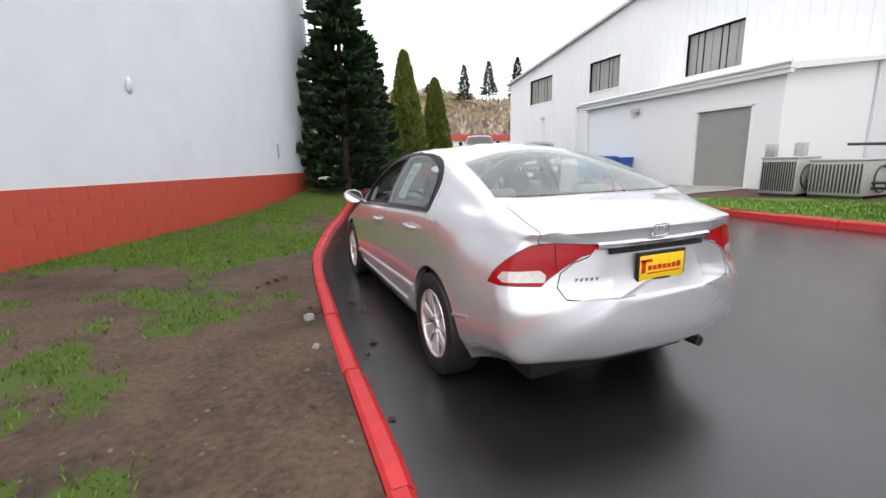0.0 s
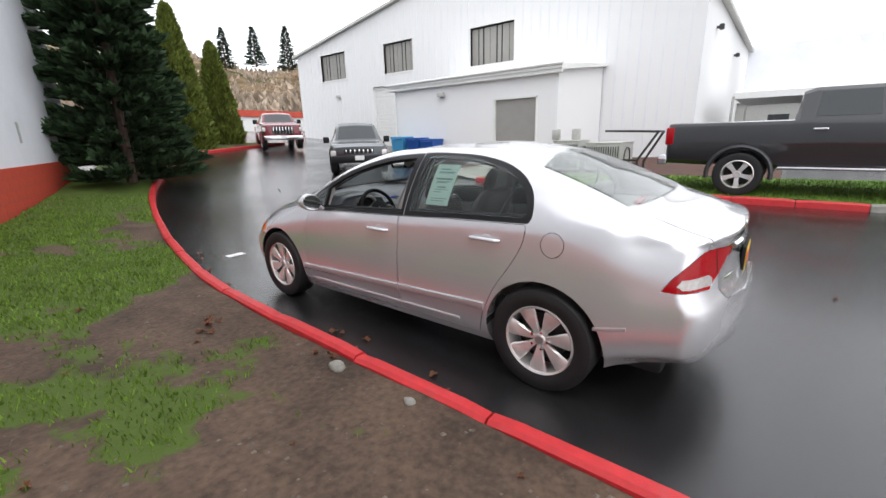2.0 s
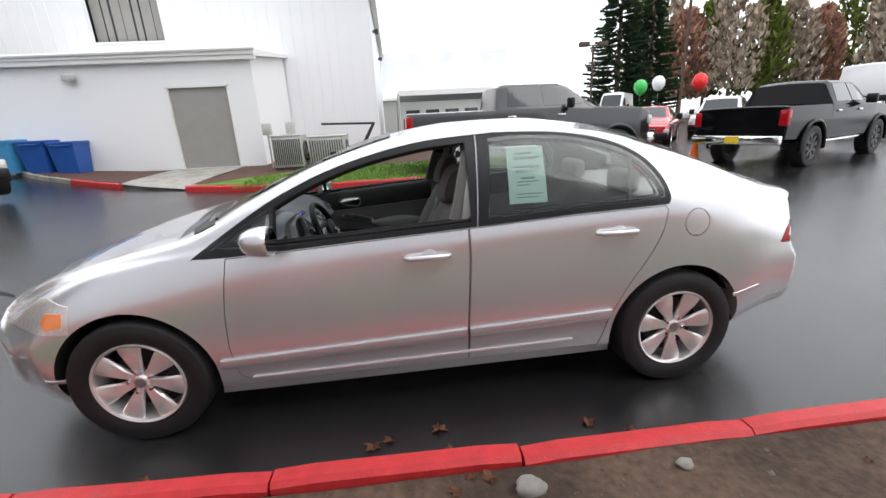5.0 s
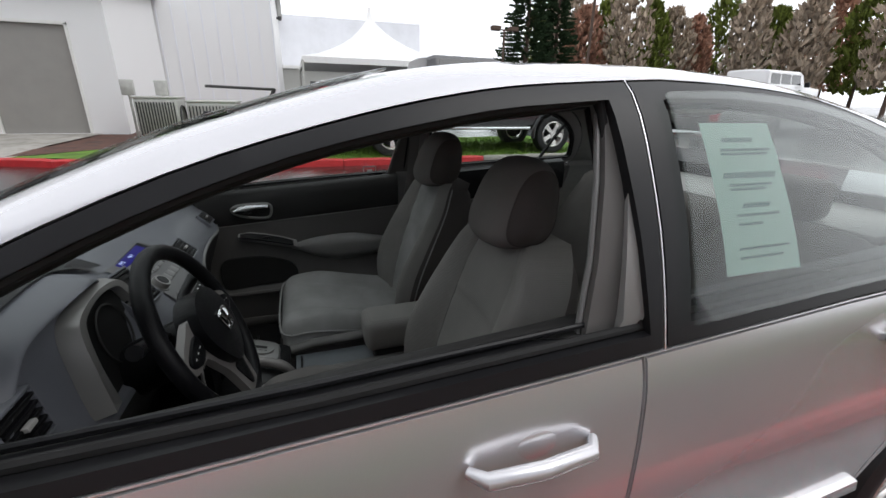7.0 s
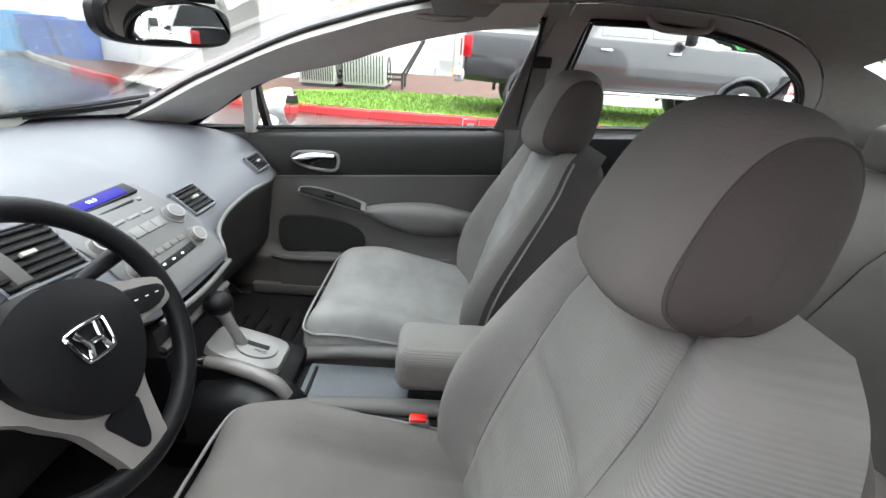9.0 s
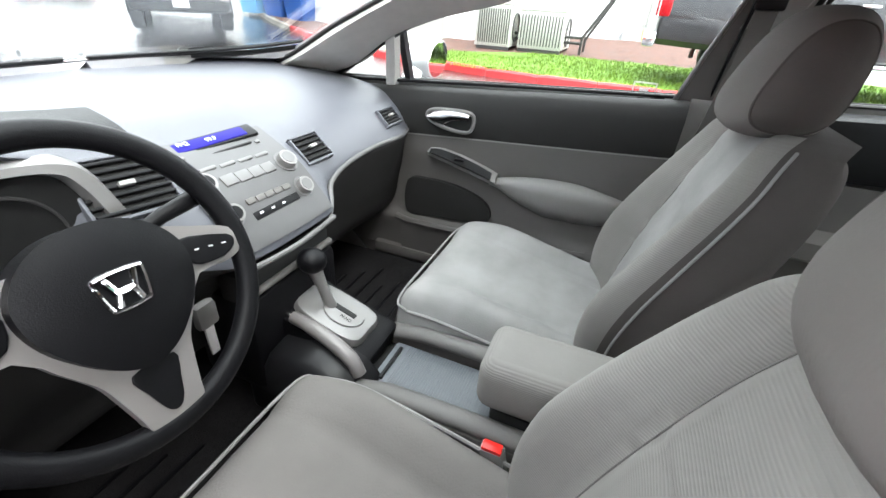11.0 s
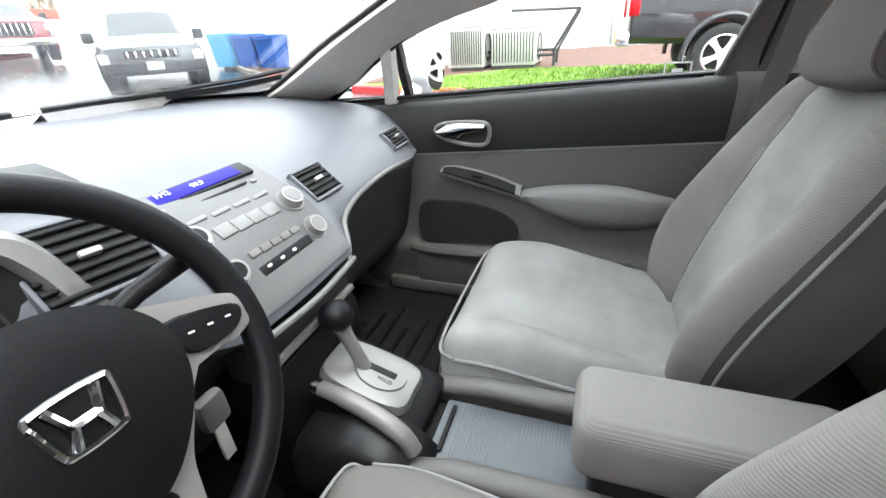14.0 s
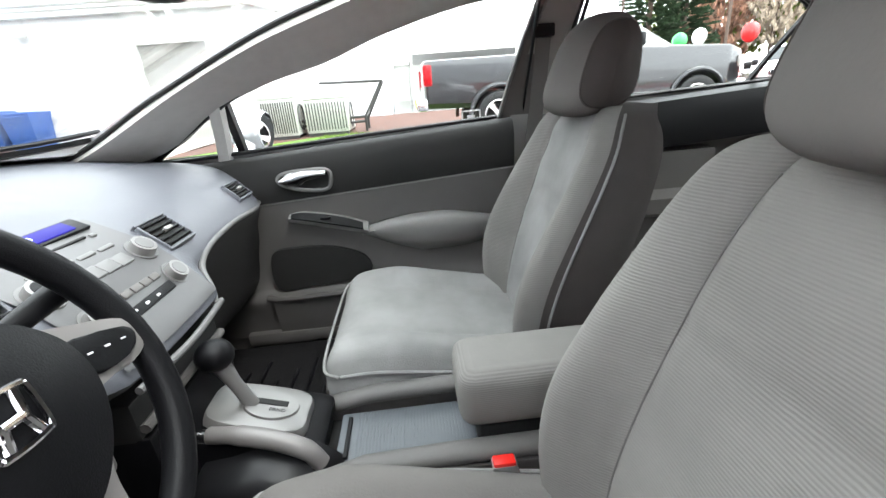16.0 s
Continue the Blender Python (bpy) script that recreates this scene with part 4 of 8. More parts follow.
for s in (-1, 1):
    strip([(y, 0.372 + (2.31 - y) * 0.037, s) for y in np.linspace(2.315, 1.126, 14)], 0.055, 0.02, M["silver"], "side_moulding", DOORS[(s, "front")])
    strip([(y, 0.372 + (2.31 - y) * 0.037, s) for y in np.linspace(1.11, 0.372, 10)], 0.055, 0.02, M["silver"], "side_moulding", DOORS[(s, "rear")])
    strip([(y, 0.275 + (2.19 - y) * 0.02, s) for y in np.linspace(2.19, 0.57, 16)], 0.022, 0.012, M["silver"], "sill_ridge", car)
    strip([(y, 0.475 + (-0.31 - y) * 0.12, s) for y in np.linspace(-0.325, -0.60, 8)], 0.026, 0.004, M["silver"], "bumper_moulding", car)
    strip([(y, 0.36, s) for y in np.linspace(3.04, 3.3, 8)], 0.025, 0.008, M["silver"], "bumper_moulding", car)
    # divider of the quarter light and inner seal round the front window
    xg, xt = side_at(2.0, 0.93), side_at(2.0, 1.075)
    part("quarter_divider", loft([[(s * (x - 0.03), 1.99, z), (s * (x - 0.03), 2.012, z), (s * x, 2.012, z), (s * x, 1.99, z)] for x, z in ((xg, 0.915), (xt + 0.01, 1.085))]), M["black"], DOORS[(s, "front")])
    for nm, o in (("front", GLASS_F), ("rear", GLASS_R)):
        loop = offset_loop(o, -0.004)
        seal = [(s * (side_at(y, max(z, 0.95)) - 0.022), y, z) for y, z in loop]
        part("window_seal", tube(seal, 0.009, 8, closed=True), M["blackhole"], DOORS[(s, nm)])
        loop = offset_loop(o, -0.011)
        seal = [(s * (side_at(y, max(z, 0.95)) - 0.052), y, z - 0.004) for y, z in loop]
        part("inner_seal", tube(seal, 0.006, 8, closed=True), M["black"], DOORS[(s, nm)])
    # quarter division in the rear door glass
    part("glass_divider", loft([[(s * (side_at(y, z) - 0.022), y - 0.007, z), (s * (side_at(y, z) - 0.022), y + 0.007, z), (s * (side_at(y, z) - 0.006), y + 0.007, z), (s * (side_at(y, z) - 0.006), y - 0.007, z)]
                                for y, z in ((0.30, 1.01), (0.27, 1.1), (0.235, 1.22))]), M["black"], DOORS[(s, "rear")])
    # handles
    for nm, y, z in (("front", 1.30, 0.832), ("rear", 0.37, 0.878)):
        x = side_at(y, z)
        d = DOORS[(s, nm)]
        bm = bmesh.new()
        bmesh.ops.create_uvsphere(bm, u_segments=18, v_segments=10, radius=1.0)
        for v in bm.verts:
            v.co = Vector((s * (x - 0.006 + v.co.x * 0.008), y - 0.01 + v.co.y * 0.047, z + v.co.z * 0.036))
        part("handle_cup", bm, M["silver"], d)
        bm = tube([(s * (x + 0.004), y + 0.105, z), (s * (x + 0.028), y + 0.085, z + 0.002), (s * (x + 0.036), y, z + 0.004), (s * (x + 0.028), y - 0.085, z + 0.002), (s * (x + 0.004), y - 0.105, z)], [0.009, 0.013, 0.0135, 0.013, 0.009], 10)
        part("handle", bm, M["silver"], d, "silver painted door handle")
    # tail lamps
    lamp_me = bool_mesh(SHELL, [lamp_block(s, 0.0)], "INTERSECT")
    lamp_me.shade_smooth()
    lamp_me.set_sharp_from_angle(angle=radians(30))
    lamp_me.materials.clear()
    lamp = link("tail_lamp", lamp_me, M["red_lamp"], car, "red and clear tail lamp")
    clear = [(s * x, z) for x, z in ((0.605, 0.742), (0.77, 0.742), (0.782, 0.76), (0.765, 0.79), (0.62, 0.796), (0.597, 0.775))]
    lens = bool_mesh(pane_from_hull(None, 0.003), [mesh_of(prism(clear, "y", -1.0, -0.5))], "INTERSECT")
    lens.shade_smooth()
    lens.set_sharp_from_angle(angle=radians(30))
    lens.materials.clear()
    link("reversing_lens", lens, M["clear_lamp"], lamp, "clear reversing lens")
    sep = [(s * 0.556, 0.795), (s * 0.552, 0.795), (s * 0.548, 0.912), (s * 0.552, 0.912)]
    sp = bool_mesh(pane_from_hull(None, 0.0015), [mesh_of(prism(sep, "y", -1.0, -0.5))], "INTERSECT")
    sp.materials.clear()
    link("lamp_joint", sp, M["blackhole"], lamp)
    # head lamps
    hl = [(s * x, z) for x, z in ((0.44, 0.60), (0.9, 0.60), (0.9, 0.70), (0.72, 0.735), (0.5, 0.68))]
    hm = bool_mesh(pane_from_hull(None, 0.0025), [mesh_of(prism(hl, "y", 2.93, 4.0))], "INTERSECT")
    hm.shade_smooth()
    hm.set_sharp_from_angle(angle=radians(30))
    hm.materials.clear()
    head = link("head_lamp", hm, M["clear_lamp"], car)
    am = [(y, z) for y, z in ((2.955, 0.635), (3.04, 0.617), (3.07, 0.65), (3.05, 0.685), (2.96, 0.69))]
    a_me = bool_mesh(pane_from_hull(None, 0.005), [mesh_of(prism(am, "x", s * 0.6, s * 1.1))], "INTERSECT")
    a_me.materials.clear()
    link("side_marker", a_me, M["amber_lamp"], head, "amber side marker")
    # door mirror
    xm = side_at(2.02, 0.93)
    mir = part("door_mirror", loft([[(s * (xm + 0.135 + 0.095 * r * math.cos(a)), y, 0.985 + 0.068 * r * math.sin(a) + 0.01 * math.cos(a)) for a in np.linspace(0, 2 * math.pi, 24, endpoint=False)]
                                    for y, r in ((1.965, 0.94), (1.975, 1.0), (2.0, 1.0), (2.04, 0.9), (2.07, 0.68), (2.085, 0.35))]), M["silver"], DOORS[(s, "front")], "silver door mirror housing")
    part("mirror_glass", loft([[(s * (xm + 0.135 + 0.083 * r * math.cos(a)), y, 0.985 + 0.058 * r * math.sin(a) + 0.01 * math.cos(a)) for a in np.linspace(0, 2 * math.pi, 24, endpoint=False)]
                               for y, r in ((1.966, 1.0), (1.9625, 1.0))]), M["mirror"], mir)
    part("mirror_foot", loft([[(s * (xm - 0.02 + 0.07 * t), 2.02 + 0.035 * math.cos(a), 0.895 + 0.05 * t + 0.022 * math.sin(a)) for a in np.linspace(0, 2 * math.pi, 14, endpoint=False)] for t in (0, 0.5, 1.0, 1.5)]), M["silver"], mir)

# paper sheet inside the rear door glass
paper_pts = []
stick = thing("window_paper", "pale green printed sheet taped inside the rear door glass", "paper")
bm = bmesh.new()
V = []
for j in range(6):
    z = 1.292 - j * 0.051
    row = []
    for i in range(2):
        y = 0.872 - i * 0.187 + j * 0.003
        row.append(bm.verts.new((-(side_at(y, z) - 0.02), y, z)))
    V.append(row)
for A, B in zip(V, V[1:]):
    bm.faces.new((A[0], A[1], B[1], B[0]))
bmesh.ops.solidify(bm, geom=bm.faces[:], thickness=0.0008)
part("sheet", bm, M["paper"], stick)
for k, (z, a, b, h) in enumerate(((1.262, 0.83, 0.75, 0.004), (1.245, 0.84, 0.71, 0.0025), (1.238, 0.84, 0.72, 0.0025), (1.2, 0.85, 0.715, 0.007), (1.185, 0.84, 0.73, 0.0025), (1.178, 0.84, 0.75, 0.0025),
                                  (1.15, 0.82, 0.75, 0.005), (1.135, 0.84, 0.73, 0.0025), (1.12, 0.84, 0.78, 0.0025), (1.08, 0.85, 0.72, 0.0025), (1.065, 0.85, 0.74, 0.0025))):
    f0 = -(side_at(0.8, z) - 0.0182)
    part("print_line", box(f0 - 0.0004, f0 + 0.0004, b, a, z - h, z + h), M["ink"], stick, smooth=0)
# small square sticker on the passenger glass
xs = side_at(1.257, 0.984) - 0.016
tk = thing("glass_sticker", "small pale outlined sticker on the passenger window", "sticker")
for y0, y1, z0, z1 in ((1.225, 1.289, 0.963, 0.967), (1.225, 1.289, 0.999, 1.003), (1.225, 1.229, 0.963, 1.003), (1.285, 1.289, 0.963, 1.003), (1.245, 1.27, 0.975, 0.987)):
    part("print_line", box(xs - 0.001, xs, y0, y1, z0, z1), M["label_white"], tk, smooth=0)


# wheels
def alloy_wheel():
    w = thing("wheel", "", "")
    n = 48
    prof = [(0.215, -0.1), (0.27, -0.105), (0.305, -0.098), (0.3165, -0.075), (0.3175, 0.0), (0.3165, 0.07), (0.305, 0.094), (0.275, 0.103), (0.235, 0.1), (0.212, 0.088)]
    bm = loft([[(x, r * math.cos(a), r * math.sin(a)) for r, x in prof] for a in np.linspace(0, 2 * math.pi, n + 1)], closed_ring=True, caps=False)
    bmesh.ops.remove_doubles(bm, verts=bm.verts, dist=1e-4)
    part("tyre", bm, M["rubber"], w)
    bm = loft([[(x, r * math.cos(a), r * math.sin(a)) for r, x in ((0.214, 0.086), (0.208, 0.096), (0.198, 0.09), (0.192, 0.05), (0.188, -0.08), (0.21, -0.085))] for a in np.linspace(0, 2 * math.pi, n + 1)], caps=False)
    bmesh.ops.remove_doubles(bm, verts=bm.verts, dist=1e-4)
    rim = part("rim", bm, M["alloy"], w)
    for k in range(7):
        a = 2 * math.pi * k / 7 + 0.22
        u = Vector((0, math.cos(a), math.sin(a)))
        v = Vector((0, -math.sin(a), math.cos(a)))
        rings = []
        for r, hw, x, th in ((0.035, 0.018, 0.066, 0.03), (0.075, 0.025, 0.074, 0.028), (0.12, 0.038, 0.08, 0.026), (0.165, 0.05, 0.083, 0.024), (0.19, 0.052, 0.084, 0.022), (0.203, 0.046, 0.084, 0.02)):
            c = u * r
            rings.append([c + v * hw + Vector((x - 0.008, 0, 0)), c + v * hw * 0.8 + Vector((x, 0, 0)), c - v * hw * 0.8 + Vector((x, 0, 0)), c - v * hw + Vector((x - 0.008, 0, 0)),
                          c - v * hw * 0.8 + Vector((x - th, 0, 0)), c + v * hw * 0.8 + Vector((x - th, 0, 0))])
        part("spoke", loft(rings), M["alloy"], rim)
    part("hub_cap", cyl((0.04, 0, 0), (0.078, 0, 0), 0.05, 0.03, 24), M["alloy"], rim)
    part("hub_badge", cyl((0.077, 0, 0), (0.0805, 0, 0), 0.026, 0.024, 24), M["silver_plastic"], rim)
    for k in range(5):
        a = 2 * math.pi * k / 5
        part("wheel_nut", cyl((0.06, 0.053 * math.cos(a), 0.053 * math.sin(a)), (0.083, 0.053 * math.cos(a), 0.053 * math.sin(a)), 0.0095, 0.008, 6), M["chrome"], rim)
    part("brake_disc", cyl((-0.02, 0, 0), (0.0, 0, 0), 0.14, 0.14, 32), M["dark_metal"], w)
    # added black backing disc that darkens the gaps between the spokes
    part("spoke_gap_shade", cyl((-0.04, 0, 0), (-0.025, 0, 0), 0.186, 0.186, 32), M["blackhole"], w)
    return w


wheel0 = alloy_wheel()
for i, (sx, y) in enumerate(((-1, 0.0), (-1, 2.70), (1, 0.0), (1, 2.70))):
    m = Matrix.Translation((sx * 0.775, y, 0.3165)) @ Matrix.Rotation(0 if sx > 0 else math.pi, 4, "Z") @ Matrix.Rotation(0.5 * i, 4, "X")
    if i == 3:
        wheel0.matrix_basis = m
        w = wheel0
    else:
        w = copy_thing(wheel0, m)
    w.parent = car


# tail: plate, chrome bar, badge, exhaust, wipers
def tail_y(x, z):
    hit = H_TREE.ray_cast(Vector((x, -2.0, z)), Vector((0, 1, 0)))
    return hit[0].y


def top_z(x, y):
    return H_TREE.ray_cast(Vector((x, y, 3.0)), Vector((0, 0, -1)))[0].z


yp = tail_y(0, 0.76)
plate = part("number_plate_holder", box(-0.158, 0.152, yp - 0.014, yp + 0.004, 0.69, 0.848, 0.004), M["blackhole"], car, "yellow dealer plate in a black frame")
part("plate", box(-0.146, 0.14, yp - 0.017, yp - 0.013, 0.706, 0.834, 0.002), M["plate_yellow"], plate)
rnd = random.Random(4)
part("plate_mark", box(-0.135, -0.11, yp - 0.0185, yp - 0.0165, 0.75, 0.812), M["plate_red"], plate, smooth=0)
part("plate_mark", box(-0.142, -0.07, yp - 0.0185, yp - 0.0165, 0.802, 0.816), M["plate_red"], plate, smooth=0)
for k in range(7):
    x0 = -0.095 + k * 0.031
    part("plate_mark", box(x0, x0 + 0.024, yp - 0.0185, yp - 0.0165, 0.762, 0.782 + rnd.uniform(0, 0.01)), M["plate_red"], plate, smooth=0)
part("plate_mark", box(-0.1, 0.12, yp - 0.0185, yp - 0.0165, 0.744, 0.75), M["plate_red"], plate, smooth=0)
part("plate_mark", box(-0.06, 0.05, yp - 0.0185, yp - 0.0165, 0.712, 0.72), M["black"], plate, smooth=0)
rings = []
for x in np.linspace(-0.36, 0.36, 15):
    y = tail_y(x, 0.895) - 0.012
    rings.append([(x, y, 0.878), (x, y - 0.008, 0.884), (x, y - 0.008, 0.902), (x, y + 0.006, 0.912), (x, y + 0.016, 0.89)])
part("chrome_bar", loft(rings), M["chrome"], car, "chrome bar over the number plate")
# raised black strip that paints the shade under the chrome bar
part("plate_recess_shade", box(-0.30, 0.30, tail_y(0, 0.86) - 0.003, tail_y(0, 0.86) + 0.01, 0.853, 0.876, 0.003), M["blackhole"], car)
yb = tail_y(0, 0.945)
ring = smooth_curve([(-0.045, yb - 0.004, 0.925), (-0.05, yb - 0.004, 0.95), (-0.045, yb - 0.004, 0.97), (0.0, yb - 0.004, 0.974), (0.045, yb - 0.004, 0.97), (0.05, yb - 0.004, 0.95), (0.045, yb - 0.004, 0.925), (0.0, yb - 0.004, 0.922)], 3, True)
badge = part("badge", tube(ring, 0.0045, 6, closed=True), M["chrome"], car, "chrome maker's badge")
for sx in (-1, 1):
    part("badge_bar", box(sx * 0.022 - 0.005, sx * 0.022 + 0.005, yb - 0.009, yb - 0.001, 0.93, 0.968, 0.002), M["chrome"], badge)
for k in range(5):
    x0 = -0.47 + k * 0.025
    yy = tail_y(x0, 0.745)
    part("model_letter_bar", box(x0, x0 + 0.019, yy - 0.004, yy + 0.004, 0.738, 0.753), M["chrome"], car, smooth=0)
part("exhaust_pipe", cyl((0.36, -0.55, 0.305), (0.37, -0.84, 0.3), 0.027, 0.029, 20, caps=True), M["dark_metal"], car)
part("exhaust_mouth", cyl((0.37, -0.837, 0.3), (0.37, -0.8415, 0.3), 0.024, 0.024, 20), M["blackhole"], car)
part("underbody", box(-0.56, 0.56, -0.6, 3.2, 0.15, 0.25, 0.03), M["blackhole"], car)
for x0, x1 in ((-0.62, 0.0), (0.05, 0.62)):
    pts = [(x, 2.435 - 0.15 * (x / 0.65) ** 2, 0) for x in np.linspace(x0, x1, 9)]
    part("wiper", tube([(x, y, top_z(x, y) + 0.008) for x, y, _ in pts], 0.006, 6), M["black"], car)
cowl = []
for x in np.linspace(-0.7, 0.7, 21):
    ring = []
    for d in (0.0, 0.05, 0.1):
        y = 2.44 - 0.16 * (x / 0.7) ** 2 + d
        ring.append((x, y, top_z(x, y) + 0.004))
    cowl.append(ring + [(p[0], p[1], p[2] - 0.012) for p in ring[::-1]])
part("cowl_grille", loft(cowl), M["black"], car)
part("third_brake_lamp", box(-0.12, 0.12, -0.3, -0.26, 1.03, 1.06, 0.008), M["red_lamp"], car)


# ---- the silver saloon: cabin ----
def profile_at(x, table):
    """Blends dash profiles, given as (x, [(y, z), ...]), across the car."""
    xs = [t[0] for t in table]
    out = []
    for k in range(len(table[0][1])):
        out.append((lerp_knots([(t[0], t[1][k][0]) for t in table], x), lerp_knots([(t[0], t[1][k][1]) for t in table], x)))
    return out


DASH = [
    (-0.72, [(2.46, 0.95), (2.25, 0.945), (2.12, 0.93), (2.03, 0.905), (1.985, 0.875), (1.965, 0.83), (1.945, 0.79), (1.95, 0.76), (1.985, 0.68), (2.03, 0.56), (2.08, 0.46), (2.4, 0.42)]),
    (-0.56, [(2.46, 0.989), (2.28, 0.985), (2.14, 0.99), (2.04, 0.985), (1.995, 0.972), (2.01, 0.95), (1.97, 0.80), (1.945, 0.765), (1.965, 0.68), (2.02, 0.56), (2.08, 0.46), (2.4, 0.42)]),
    (-0.37, [(2.46, 0.999), (2.28, 0.992), (2.14, 1.0), (2.04, 0.997), (1.985, 0.982), (2.005, 0.96), (1.965, 0.81), (1.935, 0.765), (1.955, 0.68), (2.02, 0.56), (2.08, 0.46), (2.4, 0.42)]),
    (-0.24, [(2.46, 0.999), (2.28, 0.985), (2.14, 0.975), (2.06, 0.955), (2.02, 0.93), (1.99, 0.90), (1.935, 0.82), (1.905, 0.765), (1.945, 0.68), (2.02, 0.56), (2.08, 0.46), (2.4, 0.42)]),
    (-0.13, [(2.46, 0.999), (2.28, 0.977), (2.15, 0.957), (2.07, 0.92), (2.005, 0.885), (1.955, 0.85), (1.91, 0.80), (1.868, 0.735), (1.93, 0.705), (2.0, 0.58), (2.06, 0.46), (2.4, 0.42)]),
    (0.0, [(2.46, 0.999), (2.28, 0.972), (2.15, 0.95), (2.07, 0.91), (2.0, 0.873), (1.95, 0.84), (1.905, 0.79), (1.866, 0.73), (1.93, 0.70), (2.0, 0.58), (2.06, 0.46), (2.4, 0.42)]),
    (0.13, [(2.46, 0.994), (2.28, 0.967), (2.15, 0.942), (2.07, 0.905), (2.0, 0.868), (1.95, 0.835), (1.905, 0.787), (1.868, 0.73), (1.93, 0.70), (2.0, 0.58), (2.06, 0.46), (2.4, 0.42)]),
    (0.2, [(2.46, 0.994), (2.28, 0.963), (2.15, 0.935), (2.07, 0.905), (2.015, 0.878), (1.97, 0.845), (1.94, 0.81), (1.925, 0.768), (1.955, 0.72), (2.02, 0.6), (2.08, 0.46), (2.4, 0.42)]),
    (0.4, [(2.46, 0.989), (2.28, 0.96), (2.15, 0.935), (2.07, 0.91), (2.02, 0.885), (1.98, 0.85), (1.952, 0.815), (1.94, 0.787), (1.955, 0.745), (2.0, 0.62), (2.08, 0.46), (2.4, 0.42)]),
    (0.6, [(2.46, 0.979), (2.28, 0.95), (2.15, 0.93), (2.07, 0.905), (2.015, 0.88), (1.972, 0.845), (1.945, 0.812), (1.93, 0.785), (1.945, 0.74), (1.99, 0.62), (2.07, 0.46), (2.4, 0.42)]),
    (0.72, [(2.46, 0.95), (2.28, 0.935), (2.15, 0.92), (2.07, 0.9), (2.03, 0.875), (2.0, 0.845), (1.98, 0.812), (1.965, 0.785), (1.98, 0.74), (2.0, 0.62), (2.07, 0.46), (2.4, 0.42)]),
]
xs_d = list(np.linspace(-0.72, 0.72, 73))


def dash_line(x, lo, hi, per=5):
    p = smooth_curve(profile_at(x, DASH), per)
    return p[lo * per:hi * per + 1]


def dash_point(x, v):
    """Place and outward normal on the dash at x and profile position v (0 at the screen, 11 at the floor)."""
    p = smooth_curve(profile_at(x, DASH), 10)
    k = int(v * 10)
    a, b = p[max(0, k - 1)], p[min(len(p) - 1, k + 1)]
    t = (b - a) / np.linalg.norm(b - a)
    return Vector((x, *p[k])), Vector((0, t[1], -t[0])) * (1 if t[1] < 0 and -t[0] > 0 else 1), Vector((0, -t[0], -t[1]))


dash = part("dashboard", loft([[(x, *q) for q in dash_line(x, 0, 7)] for x in xs_d], closed_ring=False), M["dash_top"], car, "blue-grey moulded dashboard", smooth=60)
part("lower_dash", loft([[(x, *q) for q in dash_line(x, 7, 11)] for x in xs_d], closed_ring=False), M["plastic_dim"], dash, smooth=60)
part("dash_edge_trim", tube(smooth_curve([(0.128, 1.872, 0.716), (0.165, 1.892, 0.738), (0.21, 1.921, 0.768), (0.3, 1.936, 0.786), (0.45, 1.94, 0.793), (0.58, 1.934, 0.79), (0.68, 1.95, 0.79)], 5), 0.0065, 8), M["radio_button"], dash)
part("dash_edge_trim", tube(smooth_curve([(0.135, 1.864, 0.72), (0.0, 1.858, 0.716), (-0.135, 1.864, 0.722)], 6), 0.006, 8), M["radio_button"], dash)
part("tray_lip", tube([(-0.13, 1.88, 0.655), (0.13, 1.88, 0.655)], 0.008, 8), M["plastic_grey"], dash)
# solid black block in place of the open pocket's inner shade
part("storage_pocket_shade", box(-0.135, 0.135, 1.885, 1.95, 0.58, 0.70, 0.01), M["blackhole"], dash)
part("stack_base", box(-0.14, 0.14, 1.87, 2.05, 0.40, 0.645, 0.02), M["plastic_dark"], dash)


def frame_on_dash(x, v):
    p, n, up = dash_point(x, v)
    n = Vector((0, -abs(n.y) if n.y else 0, abs(n.z)))
    n.normalize()
    up = Vector((0, n.z, -n.y)).normalized()
    m = Matrix(((1, up.x, n.x, p.x), (0, up.y, n.y, p.y), (0, up.z, n.z, p.z), (0, 0, 0, 1)))
    return m


def dash_vent(x, v, w, h, slats, lean=0.0, yaw=0.0):
    m = frame_on_dash(x, v) @ Matrix.Rotation(yaw, 4, "Y") @ Matrix.Rotation(lean, 4, "Z")
    t = part("air_vent", box(-w / 2, w / 2, -h / 2, h / 2, -0.03, 0.004, 0.004, m=m), M["blackhole"], dash, "black slatted air vent")
    bm = bmesh.new()
    for x0, x1, y0, y1 in ((-w / 2 - 0.006, w / 2 + 0.006, h / 2, h / 2 + 0.006), (-w / 2 - 0.006, w / 2 + 0.006, -h / 2 - 0.006, -h / 2), (-w / 2 - 0.006, -w / 2, -h / 2, h / 2), (w / 2, w / 2 + 0.006, -h / 2, h / 2)):
        part("vent_frame", box(x0, x1, y0, y1, -0.02, 0.010, 0.002, m=m), M["dash_top"], t)
    for k in range(slats):
        yy = -h / 2 + h * (k + 0.5) / slats
        part("slat", box(-w / 2, w / 2, yy - h / slats * 0.2, yy + h / slats * 0.2, 0.0, 0.012, 0.0015, m=m), M["plastic_dark"], t)
    part("vent_tab", box(-0.012, 0.012, -0.004, 0.004, 0.008, 0.018, 0.002, m=m), M["plastic_light"], t)
    bm.free()


dash_vent(0.205, 5.0, 0.085, 0.065, 5)
dash_vent(0.59, 5.0, 0.08, 0.05, 5)
